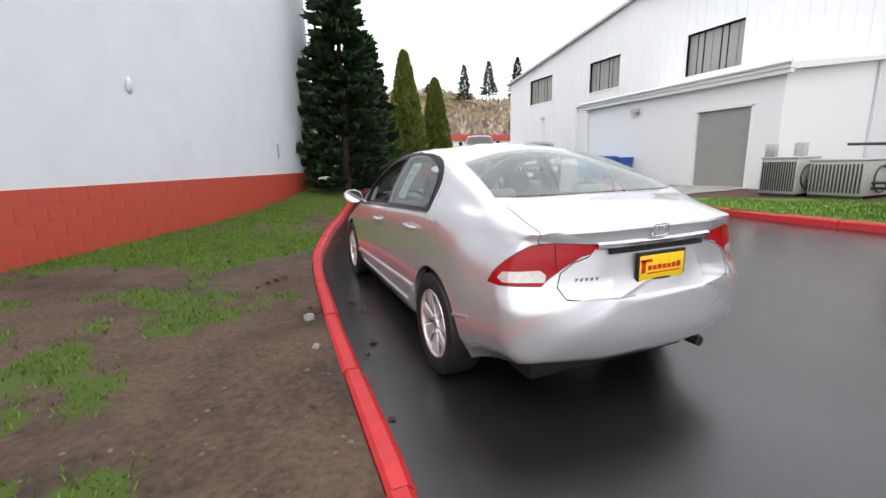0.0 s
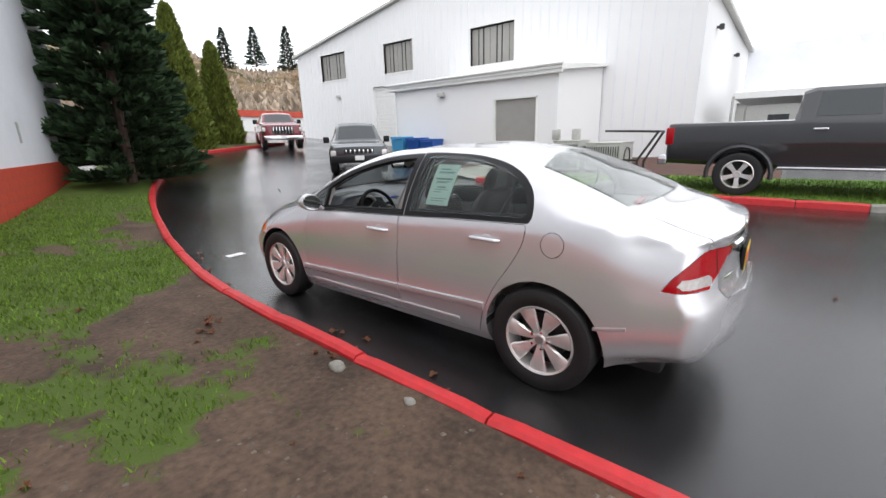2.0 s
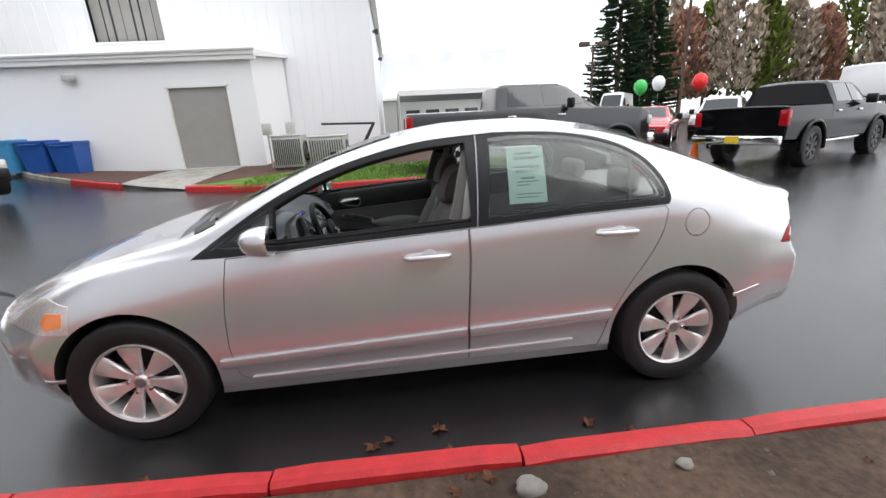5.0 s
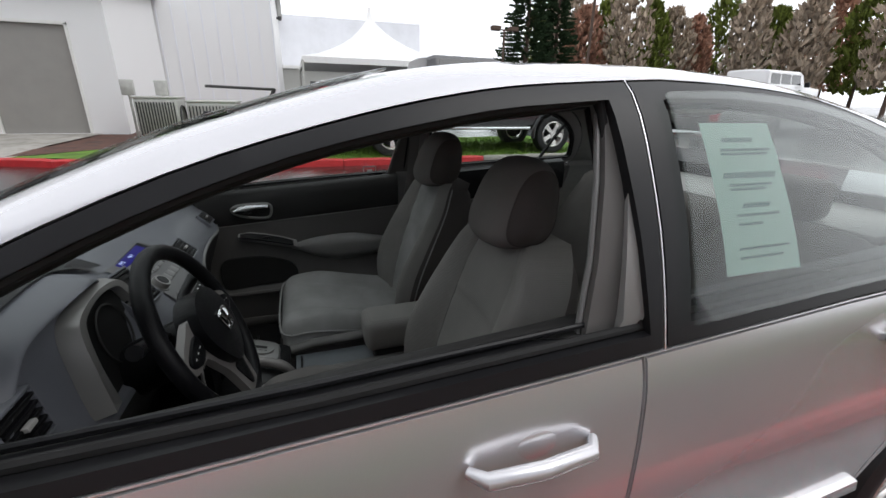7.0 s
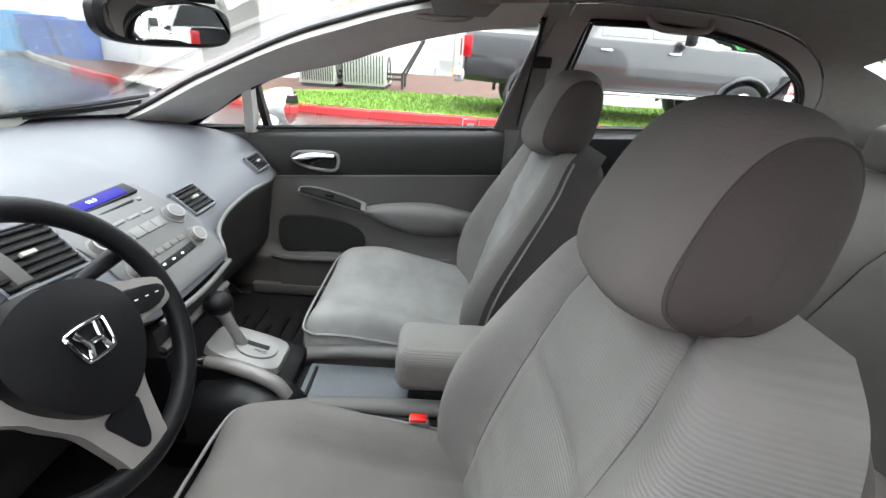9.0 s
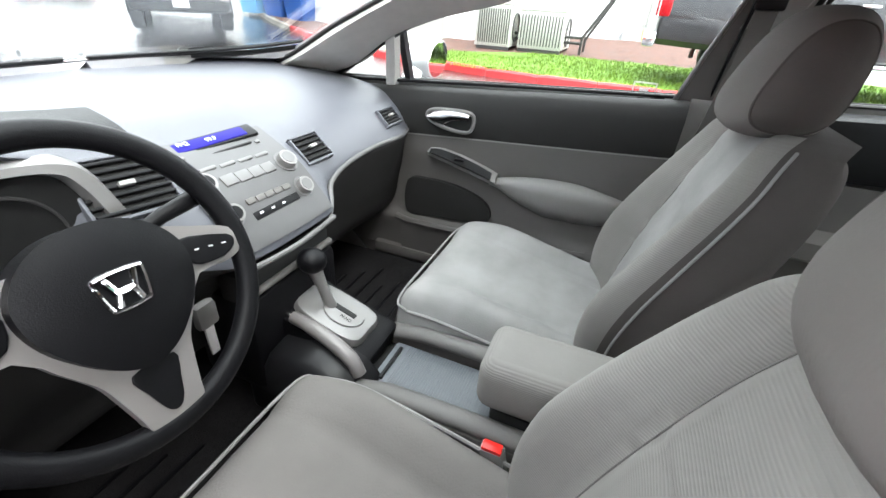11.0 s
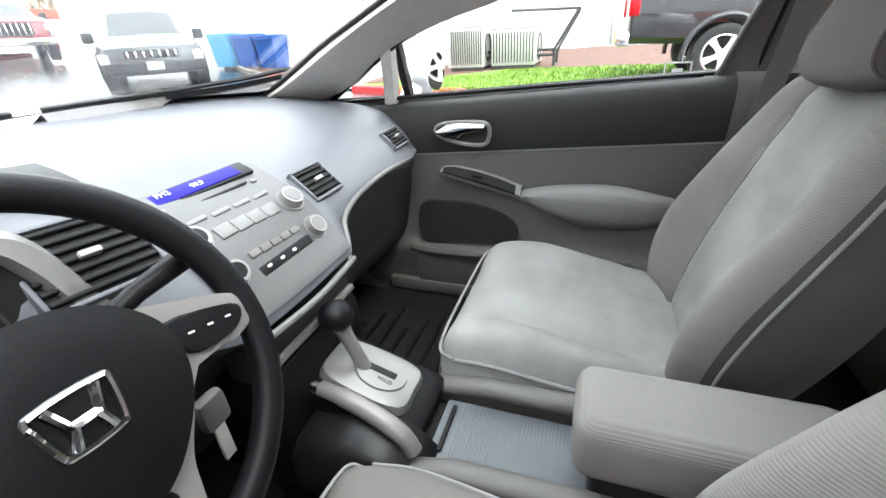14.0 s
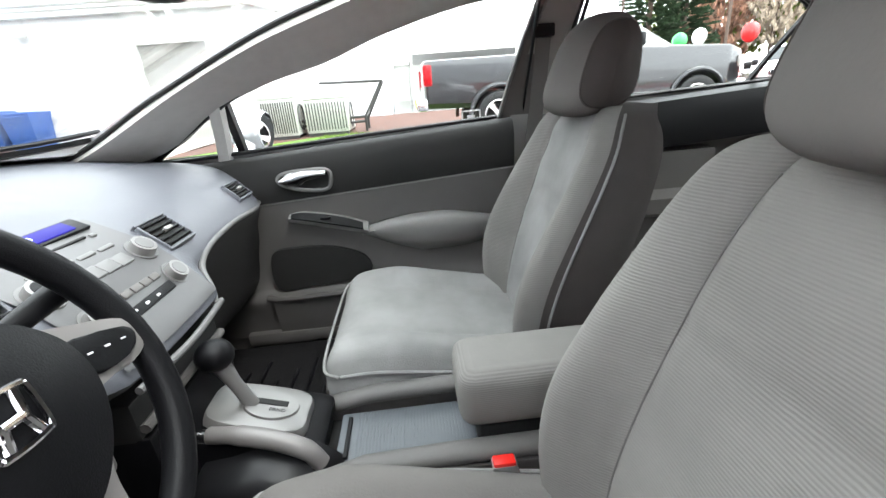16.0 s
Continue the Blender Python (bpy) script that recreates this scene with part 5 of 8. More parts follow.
dash_vent(-0.215, 4.9, 0.125, 0.095, 7, lean=-0.1)
dash_vent(-0.66, 4.9, 0.08, 0.07, 5)

# radio and heater panel
rad = part("radio_panel", loft([[tuple(Vector((x, *q)) + Vector((0, -0.0035, 0.003))) for q in smooth_curve(profile_at(x, DASH), 8)[25:55]] for x in np.linspace(-0.135, 0.135, 15)], closed_ring=False), M["radio_grey"], dash, "silver-grey radio and heater panel")


def on_stack(x, v, w, h, z0, z1, name, material, bevel=0.002, label=""):
    m = frame_on_dash(x, v)
    return part(name, box(-w / 2, w / 2, -h / 2, h / 2, z0, z1, bevel, m=m), material, rad, label)


on_stack(0.0, 3.32, 0.225, 0.034, -0.004, 0.0065, "display_bezel", M["plastic_dark"])
on_stack(-0.012, 3.32, 0.195, 0.025, 0.004, 0.0082, "display", M["display"], label="lit blue radio display")


def written(body_text, m, size, material, parent, name="lettering"):
    cu = bpy.data.curves.new(name, "FONT")
    cu.body, cu.size, cu.extrude, cu.align_x, cu.align_y = body_text, size, 0.0002, "CENTER", "CENTER"
    ob = bpy.data.objects.new("tmp", cu)
    bench_scene.collection.objects.link(ob)
    bench_scene.view_layers[0].update()
    me = bpy.data.meshes.new_from_object(ob.evaluated_get(bench_scene.view_layers[0].depsgraph))
    bpy.data.objects.remove(ob)
    me.transform(m)
    me.materials.clear()
    return link(name, me, material, parent)


written("FM2", frame_on_dash(-0.062, 3.32) @ Matrix.Translation((0, 0, 0.0092)), 0.014, M["display_text"], rad)
written("99.9", frame_on_dash(0.0, 3.32) @ Matrix.Translation((0, 0, 0.0092)), 0.014, M["display_text"], rad)
on_stack(0.0, 3.75, 0.15, 0.005, 0.0, 0.0055, "disc_slot", M["blackhole"])
for x in (-0.09, 0.09):
    on_stack(x, 3.72, 0.013, 0.009, 0.0, 0.008, "button", M["radio_button"], 0.003)
for k in range(4):
    on_stack(-0.066 + k * 0.044, 4.25, 0.036, 0.009, 0.0, 0.0075, "button", M["radio_button"], 0.003)
for k in range(4):
    on_stack(-0.0495 + k * 0.033, 4.85, 0.031, 0.024, 0.0, 0.008, "button", M["radio_button"], 0.002)
for k in range(5):
    on_stack(-0.044 + k * 0.024, 5.65, 0.021, 0.012, 0.0, 0.0085, "button", M["plastic_grey"], 0.002)
on_stack(0.004, 6.05, 0.125, 0.017, 0.0, 0.007, "switch_strip", M["plastic_dark"], 0.002)
for k in range(4):
    on_stack(-0.04 + k * 0.03, 6.05, 0.008, 0.004, 0.0, 0.0078, "switch_mark", M["label_white"], 0.0)


def dial(x, v, r, h, dark):
    m = frame_on_dash(x, v)
    k = part("dial", cyl((0, 0, -0.002), (0, 0, h), r, r * 0.88, 28), M["silver_plastic"], rad, "round silver control knob")
    k.data.transform(m)
    f = part("dial_face", cyl((0, 0, h), (0, 0, h + 0.001), r * 0.66, r * 0.64, 24), M["plastic_dark"] if dark else M["radio_button"], rad)
    f.data.transform(m)
    g = part("dial_ring", cyl((0, 0, 0), (0, 0, 0.006), r * 1.16, r * 1.16, 28), M["radio_button"], rad)
    g.data.transform(m)


dial(-0.103, 4.85, 0.0225, 0.02, True)
dial(0.103, 4.85, 0.0225, 0.02, False)
dial(-0.096, 5.8, 0.02, 0.019, True)
dial(0.096, 5.8, 0.02, 0.019, False)

# instrument binnacle
outer = [(-0.205, 0.79), (-0.226, 0.86), (-0.25, 0.93), (-0.285, 0.958), (-0.371, 0.968)]
inner = [(-0.262, 0.79), (-0.267, 0.86), (-0.283, 0.915), (-0.305, 0.94), (-0.371, 0.95)]
outer = smooth_curve(outer + [(-0.742 - x, z) for x, z in outer[-2::-1]], 5)
inner = smooth_curve(inner + [(-0.742 - x, z) for x, z in inner[-2::-1]], 5)


def face_y(z, d):
    return 1.962 + (z - 0.87) * 0.25 + d


part("cluster_surround", loft([[(o[0], face_y(o[1], 0.02), o[1]), (o[0] * 0.75 + n[0] * 0.25, face_y(o[1], -0.006), o[1] * 0.75 + n[1] * 0.25), (n[0] * 0.8 + o[0] * 0.2, face_y(n[1], -0.004), n[1] * 0.8 + o[1] * 0.2), (n[0], face_y(n[1], 0.014), n[1]), (n[0], face_y(n[1], 0.05), n[1]), (o[0], face_y(o[1], 0.05), o[1])]
                               for o, n in zip(outer, inner)]), M["silver_plastic"], dash, "silver-grey instrument surround", smooth=60)
bm = bmesh.new()
bm.faces.new([bm.verts.new((n[0], face_y(n[1], 0.012), n[1])) for n in inner])
bmesh.ops.solidify(bm, geom=bm.faces[:], thickness=0.003)
part("cluster_face", bm, M["blackhole"], dash, "black instrument face")
part("gauge_ring", tube([(-0.371 + 0.06 * math.cos(a), face_y(0.87 + 0.06 * math.sin(a), 0.006), 0.87 + 0.06 * math.sin(a)) for a in np.linspace(0, 2 * math.pi, 36, endpoint=False)], 0.0022, 6, closed=True), M["plastic_dim"], dash)
bm = bmesh.new()
V = [[bm.verts.new((x, y, max(q[1] for q in smooth_curve(profile_at(x, DASH), 8) if abs(q[0] - y) < 0.03) + 0.004)) for x in np.linspace(-0.6, -0.12 - 0.05 * (2.26 - y), 10)] for y in (2.06, 2.1, 2.14, 2.18)]
for A, B in zip(V, V[1:]):
    for i in range(9):
        bm.faces.new((A[i], A[i + 1], B[i + 1], B[i]))
part("speed_display_cover", bm, M["plastic_dark"], dash, "smoked cover over the upper display")

# steering wheel
WC = Vector((-0.371, 1.812, 0.853))
tilt = radians(66)
WM = Matrix.Translation(WC) @ Matrix.Rotation(tilt, 4, "X") @ Matrix.Rotation(radians(-4), 4, "Z")
sw = part("steering_wheel", tube([WM @ Vector((0.185 * math.cos(a), 0.185 * math.sin(a), 0)) for a in np.linspace(0, 2 * math.pi, 72, endpoint=False)], 0.0165, 14, closed=True), M["plastic_dark"], car, "black leather-look steering wheel with silver spokes")


def wheel_part(name, outline, z0, z1, material, bevel=0.006, label="", dome=0.0):
    bm = prism(outline, "z", z0, z1)
    if bevel:
        bmesh.ops.bevel(bm, geom=bm.edges[:], offset=bevel, segments=3, affect="EDGES", profile=0.6)
    if dome:
        bmesh.ops.triangulate(bm, faces=[f for f in bm.faces if len(f.verts) > 4])
        for k in range(2):
            bmesh.ops.subdivide_edges(bm, edges=bm.edges[:], cuts=1, use_grid_fill=True)
        for v in bm.verts:
            if v.co.z > (z0 + z1) / 2:
                v.co.z += dome * max(0.0, 1 - (v.co.x / 0.11) ** 2 - (v.co.y / 0.1) ** 2)
    bmesh.ops.transform(bm, matrix=WM, verts=bm.verts)
    return part(name, bm, material, sw, label, smooth=50)


hub = [(0.0, 0.08), (0.035, 0.075), (0.066, 0.057), (0.086, 0.028), (0.088, -0.003), (0.076, -0.036), (0.05, -0.07), (0.025, -0.09)]
hub = smooth_curve(hub + [(0.0, -0.097)] + [(-x, y) for x, y in hub[:0:-1]], 4, True)
wheel_part("airbag_cover", hub[::-1], -0.012, 0.028, M["plastic_dark"], 0.009, "black moulded airbag cover", dome=0.018)
half = [(0.07, 0.052), (0.12, 0.037), (0.162, 0.022), (0.182, 0.004), (0.172, -0.022), (0.135, -0.027), (0.1, -0.022), (0.079, -0.055), (0.056, -0.09), (0.047, -0.118), (0.038, -0.155), (0.03, -0.188)]
wheel_part("spoke", smooth_curve([(0.0, 0.052)] + half + [(0.0, -0.19)] + [(-x, y) for x, y in half[::-1]], 3, True)[::-1], -0.004, 0.013, M["spoke_grey"], 0.004, "satin silver three-armed spoke")
wheel_part("mesh_insert", smooth_curve([(-0.026, -0.1), (0.026, -0.1), (0.02, -0.13), (0.008, -0.162), (-0.008, -0.162), (-0.02, -0.13)], 3, True), 0.008, 0.0155, M["plastic_dark"], 0.002)
for s in (-1, 1):
    pad = wheel_part("switch_pad", smooth_curve([(s * 0.094, 0.026), (s * 0.15, 0.013), (s * 0.169, 0.002), (s * 0.16, -0.013), (s * 0.135, -0.018), (s * 0.1, -0.012)], 3, True)[::s], 0.008, 0.019, M["plastic_dark"], 0.003)
    for k in range(3):
        wheel_part("switch_mark", [(s * (0.107 + 0.02 * k), 0.007 - 0.003 * k), (s * (0.113 + 0.02 * k), 0.006 - 0.003 * k), (s * (0.113 + 0.02 * k), 0.004 - 0.003 * k), (s * (0.107 + 0.02 * k), 0.005 - 0.003 * k)][::s], 0.0185, 0.0196, M["label_white"], 0)
    # stalks
    part("stalk", tube([WM @ Vector((s * 0.03, 0.03, -0.05)), WM @ Vector((s * 0.12, 0.06, -0.045)), WM @ Vector((s * 0.19, 0.075, -0.03))], [0.008, 0.011, 0.014], 10), M["plastic_dark"], sw)
part("column_cover", loft([[WM @ Vector((0.06 * math.cos(a), 0.055 * math.sin(a) - 0.01, z)) for a in np.linspace(0, 2 * math.pi, 16, endpoint=False)] for z in (-0.01, -0.08, -0.2)]), M["plastic_dark"], sw)
eb = smooth_curve([(-0.026, 0.016), (-0.021, 0.0205), (0.0, 0.022), (0.021, 0.0205), (0.026, 0.016), (0.021, -0.015), (0.015, -0.019), (0.0, -0.02), (-0.015, -0.019), (-0.021, -0.015)], 4, True)
emb = part("wheel_emblem", tube([WM @ Vector((x, y, 0.0475)) for x, y in eb], 0.0025, 6, closed=True), M["chrome"], sw, "chrome emblem outline")
for s in (-1, 1):
    part("emblem_bar", tube([WM @ Vector((s * 0.016, 0.0185, 0.0475)), WM @ Vector((s * 0.0105, 0.003, 0.0495)), WM @ Vector((s * 0.0085, -0.003, 0.0495)), WM @ Vector((s * 0.0125, -0.0165, 0.047))], [0.004, 0.0036, 0.0036, 0.0038], 8), M["chrome"], emb)
part("emblem_bar", tube([WM @ Vector((-0.009, 0.0, 0.0495)), WM @ Vector((0.009, 0.0, 0.0495))], 0.0034, 8), M["chrome"], emb)
ky = part("ignition_key", box(-0.232, -0.214, 1.872, 1.878, 0.60, 0.67, 0.002), M["alloy"], sw, "key hanging in the ignition")
part("key_fob", box(-0.245, -0.205, 1.862, 1.882, 0.665, 0.715, 0.008), M["plastic_grey"], sw)

# centre console
con = part("centre_console", box(-0.105, 0.105, 1.02, 1.98, 0.24, 0.44, 0.02), M["plastic_dark"], car, "dark centre console with grey rails")
for s in (-1, 1):
    part("console_rail", loft([[(s * (xx + 0.022 * math.cos(a)), y, zz + 0.016 * math.sin(a)) for a in np.linspace(0, 2 * math.pi, 14, endpoint=False)] for y, xx, zz in ((1.78, 0.112, 0.40), (1.7, 0.098, 0.47), (1.6, 0.092, 0.493), (1.45, 0.09, 0.497), (1.2, 0.09, 0.497), (1.02, 0.09, 0.49))]), M["plastic_grey"], con)
    part("console_side", box(s * 0.10 - 0.012, s * 0.10 + 0.012, 1.02, 1.72, 0.25, 0.485, 0.008), M["plastic_grey"], con)
lid = part("tray_lid", box(-0.068, 0.068, 1.40, 1.66, 0.458, 0.47, 0.004), M["lid_grey"], con, "ribbed blue-grey sliding tray lid")
for k in range(36):
    part("lid_rib", box(-0.064, 0.064, 1.405 + k * 0.0062, 1.4082 + k * 0.0062, 0.4695, 0.4715), M["lid_grey"], lid, smooth=0)
part("lid_grip", box(-0.05, 0.05, 1.637, 1.645, 0.469, 0.477, 0.002), M["plastic_dark"], lid)
# the well is not cut: a black box paints its shade
part("cup_well_shade", box(-0.072, 0.072, 1.662, 1.73, 0.43, 0.452, 0.006), M["blackhole"], con)
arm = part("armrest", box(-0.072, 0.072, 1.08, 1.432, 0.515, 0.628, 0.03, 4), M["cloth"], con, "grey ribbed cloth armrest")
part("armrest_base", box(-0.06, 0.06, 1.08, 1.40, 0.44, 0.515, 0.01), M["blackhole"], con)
# gear lever
GM = Matrix.Translation((0.018, 1.79, 0.545)) @ Matrix.Rotation(radians(18), 4, "X")
part("selector_base", box(-0.085, 0.085, -0.13, 0.13, -0.14, -0.006, 0.02, m=GM), M["plastic_dark"], con)
gp = part("selector_plate", loft([[GM @ Vector((x * f * 0.8, y * f * 0.78, z)) for x, y in smooth_curve([(-0.055, 0.1), (0.0, 0.112), (0.055, 0.1), (0.07, 0.02), (0.062, -0.095), (0.0, -0.108), (-0.062, -0.095), (-0.07, 0.02)], 4, True)] for f, z in ((1.08, -0.03), (1.05, 0.0), (0.98, 0.01), (0.9, 0.012))]), M["silver_plastic"], con, "satin silver gear selector plate")
part("selector_dial", loft([[GM @ Vector((0.036 * f * math.cos(a), 0.05 * f * math.sin(a) - 0.016, z)) for a in np.linspace(0, 2 * math.pi, 28, endpoint=False)] for f, z in ((1.0, 0.012), (0.97, 0.0165), (0.9, 0.017))]), M["silver_plastic"], gp)
part("selector_slot", box(-0.004, 0.01, -0.045, 0.02, 0.0165, 0.0182, 0.001, m=GM), M["blackhole"], gp)
written("PRND", GM @ Matrix.Translation((-0.015, -0.03, 0.0178)) @ Matrix.Rotation(radians(-90), 4, "Z"), 0.011, M["plastic_dark"], gp)
part("lever_shaft", tube([(0.017, 1.80, 0.555), (0.015, 1.82, 0.61), (0.013, 1.835, 0.655)], [0.013, 0.012, 0.016], 12), M["silver_plastic"], con)
bm = bmesh.new()
bmesh.ops.create_uvsphere(bm, u_segments=24, v_segments=14, radius=1)
for v in bm.verts:
    v.co = Vector((0.014 + 0.031 * v.co.x, 1.84 + 0.032 * v.co.y, 0.673 + 0.028 * v.co.z))
part("gear_knob", bm, M["plastic_dark"], con, "black ball gear knob")
part("handbrake", tube(smooth_curve([(-0.052, 1.85, 0.562), (-0.06, 1.8, 0.562), (-0.07, 1.74, 0.552), (-0.077, 1.69, 0.53), (-0.08, 1.67, 0.5)], 4), [0.014] * 4 + [0.016] * 9 + [0.015] * 4, 12), M["spoke_grey"], con, "silver-grey handbrake lever")
part("handbrake_housing", loft([[(-0.135, y, 0.40), (-0.132, y, z - 0.02), (-0.115, y, z), (-0.04, y, z + 0.01), (-0.03, y, 0.40)] for y, z in ((1.9, 0.47), (1.86, 0.515), (1.76, 0.525), (1.68, 0.5), (1.64, 0.46))]), M["black"], con, "black glossy handbrake housing", smooth=60)
part("handbrake_button", cyl((-0.052, 1.848, 0.562), (-0.05, 1.868, 0.563), 0.01, 0.009, 14), M["chrome"], con)
bk = part("buckle", loft([[(-0.128 + dx, 1.372 + dy - t * 0.02, 0.505 - t * 0.09) for dx, dy in ((-0.011, -0.02), (0.011, -0.02), (0.011, 0.02), (-0.011, 0.02))] for t in (0, 1)]), M["plastic_light"], con, "seat belt buckle with red button")
part("buckle_button", box(-0.138, -0.118, 1.354, 1.39, 0.502, 0.512, 0.003), M["red_button"], bk)


# seats
def seat_back_line(z):
    """Depth of the backrest's side wings at a height."""
    return 0.066 * math.exp(-((z - 0.66) / 0.2) ** 2) + 0.016


def front_seat(cx, name, label, forward=0.0, insert="cloth_smooth"):
    st = part(name, box(cx - 0.2, cx + 0.2, 1.22 + forward, 1.62 + forward, 0.27, 0.36, 0.02), M["plastic_dark"], car, label)
    # cushion
    rings = []
    for y, zc, hw, drop in ((1.12, 0.47, 0.2, 0.1), (1.2, 0.485, 0.235, 0.13), (1.3, 0.497, 0.25, 0.15), (1.42, 0.52, 0.258, 0.17), (1.54, 0.545, 0.262, 0.19), (1.62, 0.557, 0.258, 0.2), (1.675, 0.545, 0.25, 0.2), (1.705, 0.505, 0.242, 0.15), (1.712, 0.44, 0.23, 0.1)):
        ring = []
        for u in np.linspace(-1, 1, 41):
            au = abs(u)
            bol = 0.03 * math.exp(-((au - 0.74) / 0.17) ** 2) * (1 if y < 1.56 else 0.35) - 0.075 * (max(0, au - 0.84) / 0.16) ** 1.6
            groove = -0.008 * math.exp(-((au - 0.5) / 0.03) ** 2) * (1 if y < 1.6 else 0.3)
            ring.append((cx + u * hw, y + forward, zc + bol + groove))
        ring += [(cx + u * hw * 0.98, y + forward, zc - drop) for u in (1.0, 0.5, -0.5, -1.0)]
        rings.append(ring)
    rings = [[tuple(p) for p in r] for r in np.array([smooth_curve([np.array(r)[j] for r in rings], 6) for j in range(len(rings[0]))]).transpose(1, 0, 2)]
    for r in rings:
        for j in range(41):
            u = abs(j - 20) / 20
            y = r[j][1] - forward
            dip = 0.006 * math.exp(-((y - 1.475) / 0.012) ** 2) + 0.005 * math.exp(-((y - 1.37) / 0.012) ** 2)
            wave = 0.0025 * noise.noise((r[j][0] * 13, y * 13, cx))
            r[j] = (r[j][0], r[j][1], r[j][2] - (dip if u < 0.5 else 0.0) + wave)
    cu = part("cushion", loft(rings), [M["cloth_y"], M["cloth_smooth"] if insert == "cloth_smooth" else M["cloth_plain"], M["cloth_side_shade"]], st, smooth=70)
    # front and side faces get their shade as a darker cloth colour
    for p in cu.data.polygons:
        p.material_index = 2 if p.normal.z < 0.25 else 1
    # back
    prof = ((0.40, 1.20, 0.19, 0.10), (0.48, 1.225, 0.225, 0.12), (0.58, 1.208, 0.25, 0.14), (0.68, 1.18, 0.26, 0.15), (0.78, 1.15, 0.258, 0.155), (0.87, 1.122, 0.25, 0.155), (0.93, 1.1, 0.236, 0.15), (0.972, 1.084, 0.214, 0.14), (0.998, 1.066, 0.184, 0.115), (1.012, 1.035, 0.13, 0.06))
    rings = []
    for z, yf, hw, th in prof:
        b = seat_back_line(z)
        ring = []
        for u in np.linspace(-1, 1, 45):
            au = abs(u)
            bol = b * math.exp(-((au - 0.78) / 0.19) ** 2) - 0.085 * (max(0, au - 0.84) / 0.16) ** 1.5
            ring.append((cx + u * hw, yf + bol + forward, z))
        for u in np.linspace(1, -1, 9):
            ring.append((cx + u * hw * 0.97, yf - th * (1 - 0.3 * abs(u) ** 3) + forward, z - 0.01))
        rings.append(ring)
    rings = [[tuple(p) for p in r] for r in np.array([smooth_curve([np.array(r)[j] for r in rings], 7) for j in range(len(rings[0]))]).transpose(1, 0, 2)]

    for r in rings:
        for j in range(45):
            u = abs(j - 22) / 22
            z = r[j][2]
            d = 0.009 * math.exp(-((u - 0.5) / 0.028) ** 2)
            if u < 0.49:
                d += 0.006 * math.exp(-((z - 0.815 + 0.03 * u) / 0.01) ** 2) + 0.004 * math.exp(-((z - 0.56) / 0.012) ** 2)
                d -= 0.004 * noise.noise((r[j][0] * 9, z * 22, cx))
            r[j] = (r[j][0], r[j][1] - d, z)
    bk = part("backrest", loft(rings), [M["cloth"], M[insert], M["cloth_side_shade"]], st, smooth=70)
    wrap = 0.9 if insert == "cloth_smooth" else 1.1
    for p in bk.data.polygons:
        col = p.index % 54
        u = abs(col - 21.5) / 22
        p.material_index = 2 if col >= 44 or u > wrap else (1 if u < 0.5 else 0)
    for s in (-1, 1):
        pts, seam = [], []
        for z, yf, hw, th in prof[1:9]:
            b = seat_back_line(z)
            pts.append((cx + s * hw * 0.935, yf + b * 0.5 - 0.032 + forward, z))
            e = 0.5
            seam.append((cx + s * e * hw, yf + b * math.exp(-((e - 0.78) / 0.19) ** 2) - 0.0085 + forward, z))
        if insert == "cloth_smooth":
            part("piping", tube(smooth_curve(pts, 4), 0.003, 6), M["cloth_smooth"], bk)
        part("seam", tube(smooth_curve(seam[:-1], 4), 0.0015, 5), M["cloth_dark"], bk)
        part("headrest_post", cyl((cx + s * 0.06, 1.01 + forward, 0.96), (cx + s * 0.06, 1.045 + forward, 1.05), 0.006, None, 10), M["chrome"], st)
        pts = [(cx + s * 0.238, 1.2 + forward, 0.472), (cx + s * 0.25, 1.42 + forward, 0.5), (cx + s * 0.252, 1.58 + forward, 0.522), (cx + s * 0.245, 1.665 + forward, 0.516)]
        part("piping", tube(smooth_curve(pts, 5), 0.004, 6), M["cloth_smooth"], cu)
    # front welt across the cushion
    part("piping", tube(smooth_curve([(cx - 0.24, 1.672 + forward, 0.512), (cx - 0.21, 1.705 + forward, 0.522), (cx, 1.7145 + forward, 0.515), (cx + 0.21, 1.705 + forward, 0.522), (cx + 0.24, 1.672 + forward, 0.512)], 6), 0.0035, 6), M["cloth_smooth"], cu)
    # head restraint: rounded block, side shade put into the darker end colour

    def restraint(q):
        f = [math.copysign(abs(c) ** 0.7, c) for c in q]
        zz = f[2]
        return Vector((cx + f[0] * 0.129 * (1 - 0.12 * zz), 1.047 + f[1] * 0.08 * (1 - 0.2 * zz) - 0.024 * zz + forward - 0.02 * (f[0] ** 2) * (f[1] > 0), 1.094 + zz * 0.105))
    bm = bmesh.new()
    bmesh.ops.create_uvsphere(bm, u_segments=48, v_segments=30, radius=1)
    bmesh.ops.rotate(bm, verts=bm.verts, matrix=Matrix.Rotation(radians(90), 3, "Y"))
    dist = [abs(v.co.x) for v in bm.verts]
    for v in bm.verts:
        v.co = restraint(v.co)
    hr = part("head_restraint", bm, [M["cloth_plain"], M["cloth_side_shade"]], st, smooth=60)
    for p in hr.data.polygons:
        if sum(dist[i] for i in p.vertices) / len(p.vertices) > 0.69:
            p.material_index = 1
    for s in (-1, 1):
        pts = [restraint(Vector((s * 0.69, 0.724 * math.cos(a), 0.724 * math.sin(a)))) for a in np.linspace(0, 2 * math.pi, 48, endpoint=False)]
        part("seam", tube(pts, 0.0016, 5, closed=True), M["cloth_side_shade"], hr)
    part("recliner_cover", box(cx - 0.262, cx - 0.235, 1.1 + forward, 1.45 + forward, 0.33, 0.46, 0.012), M["plastic_dark"], st)
    return st


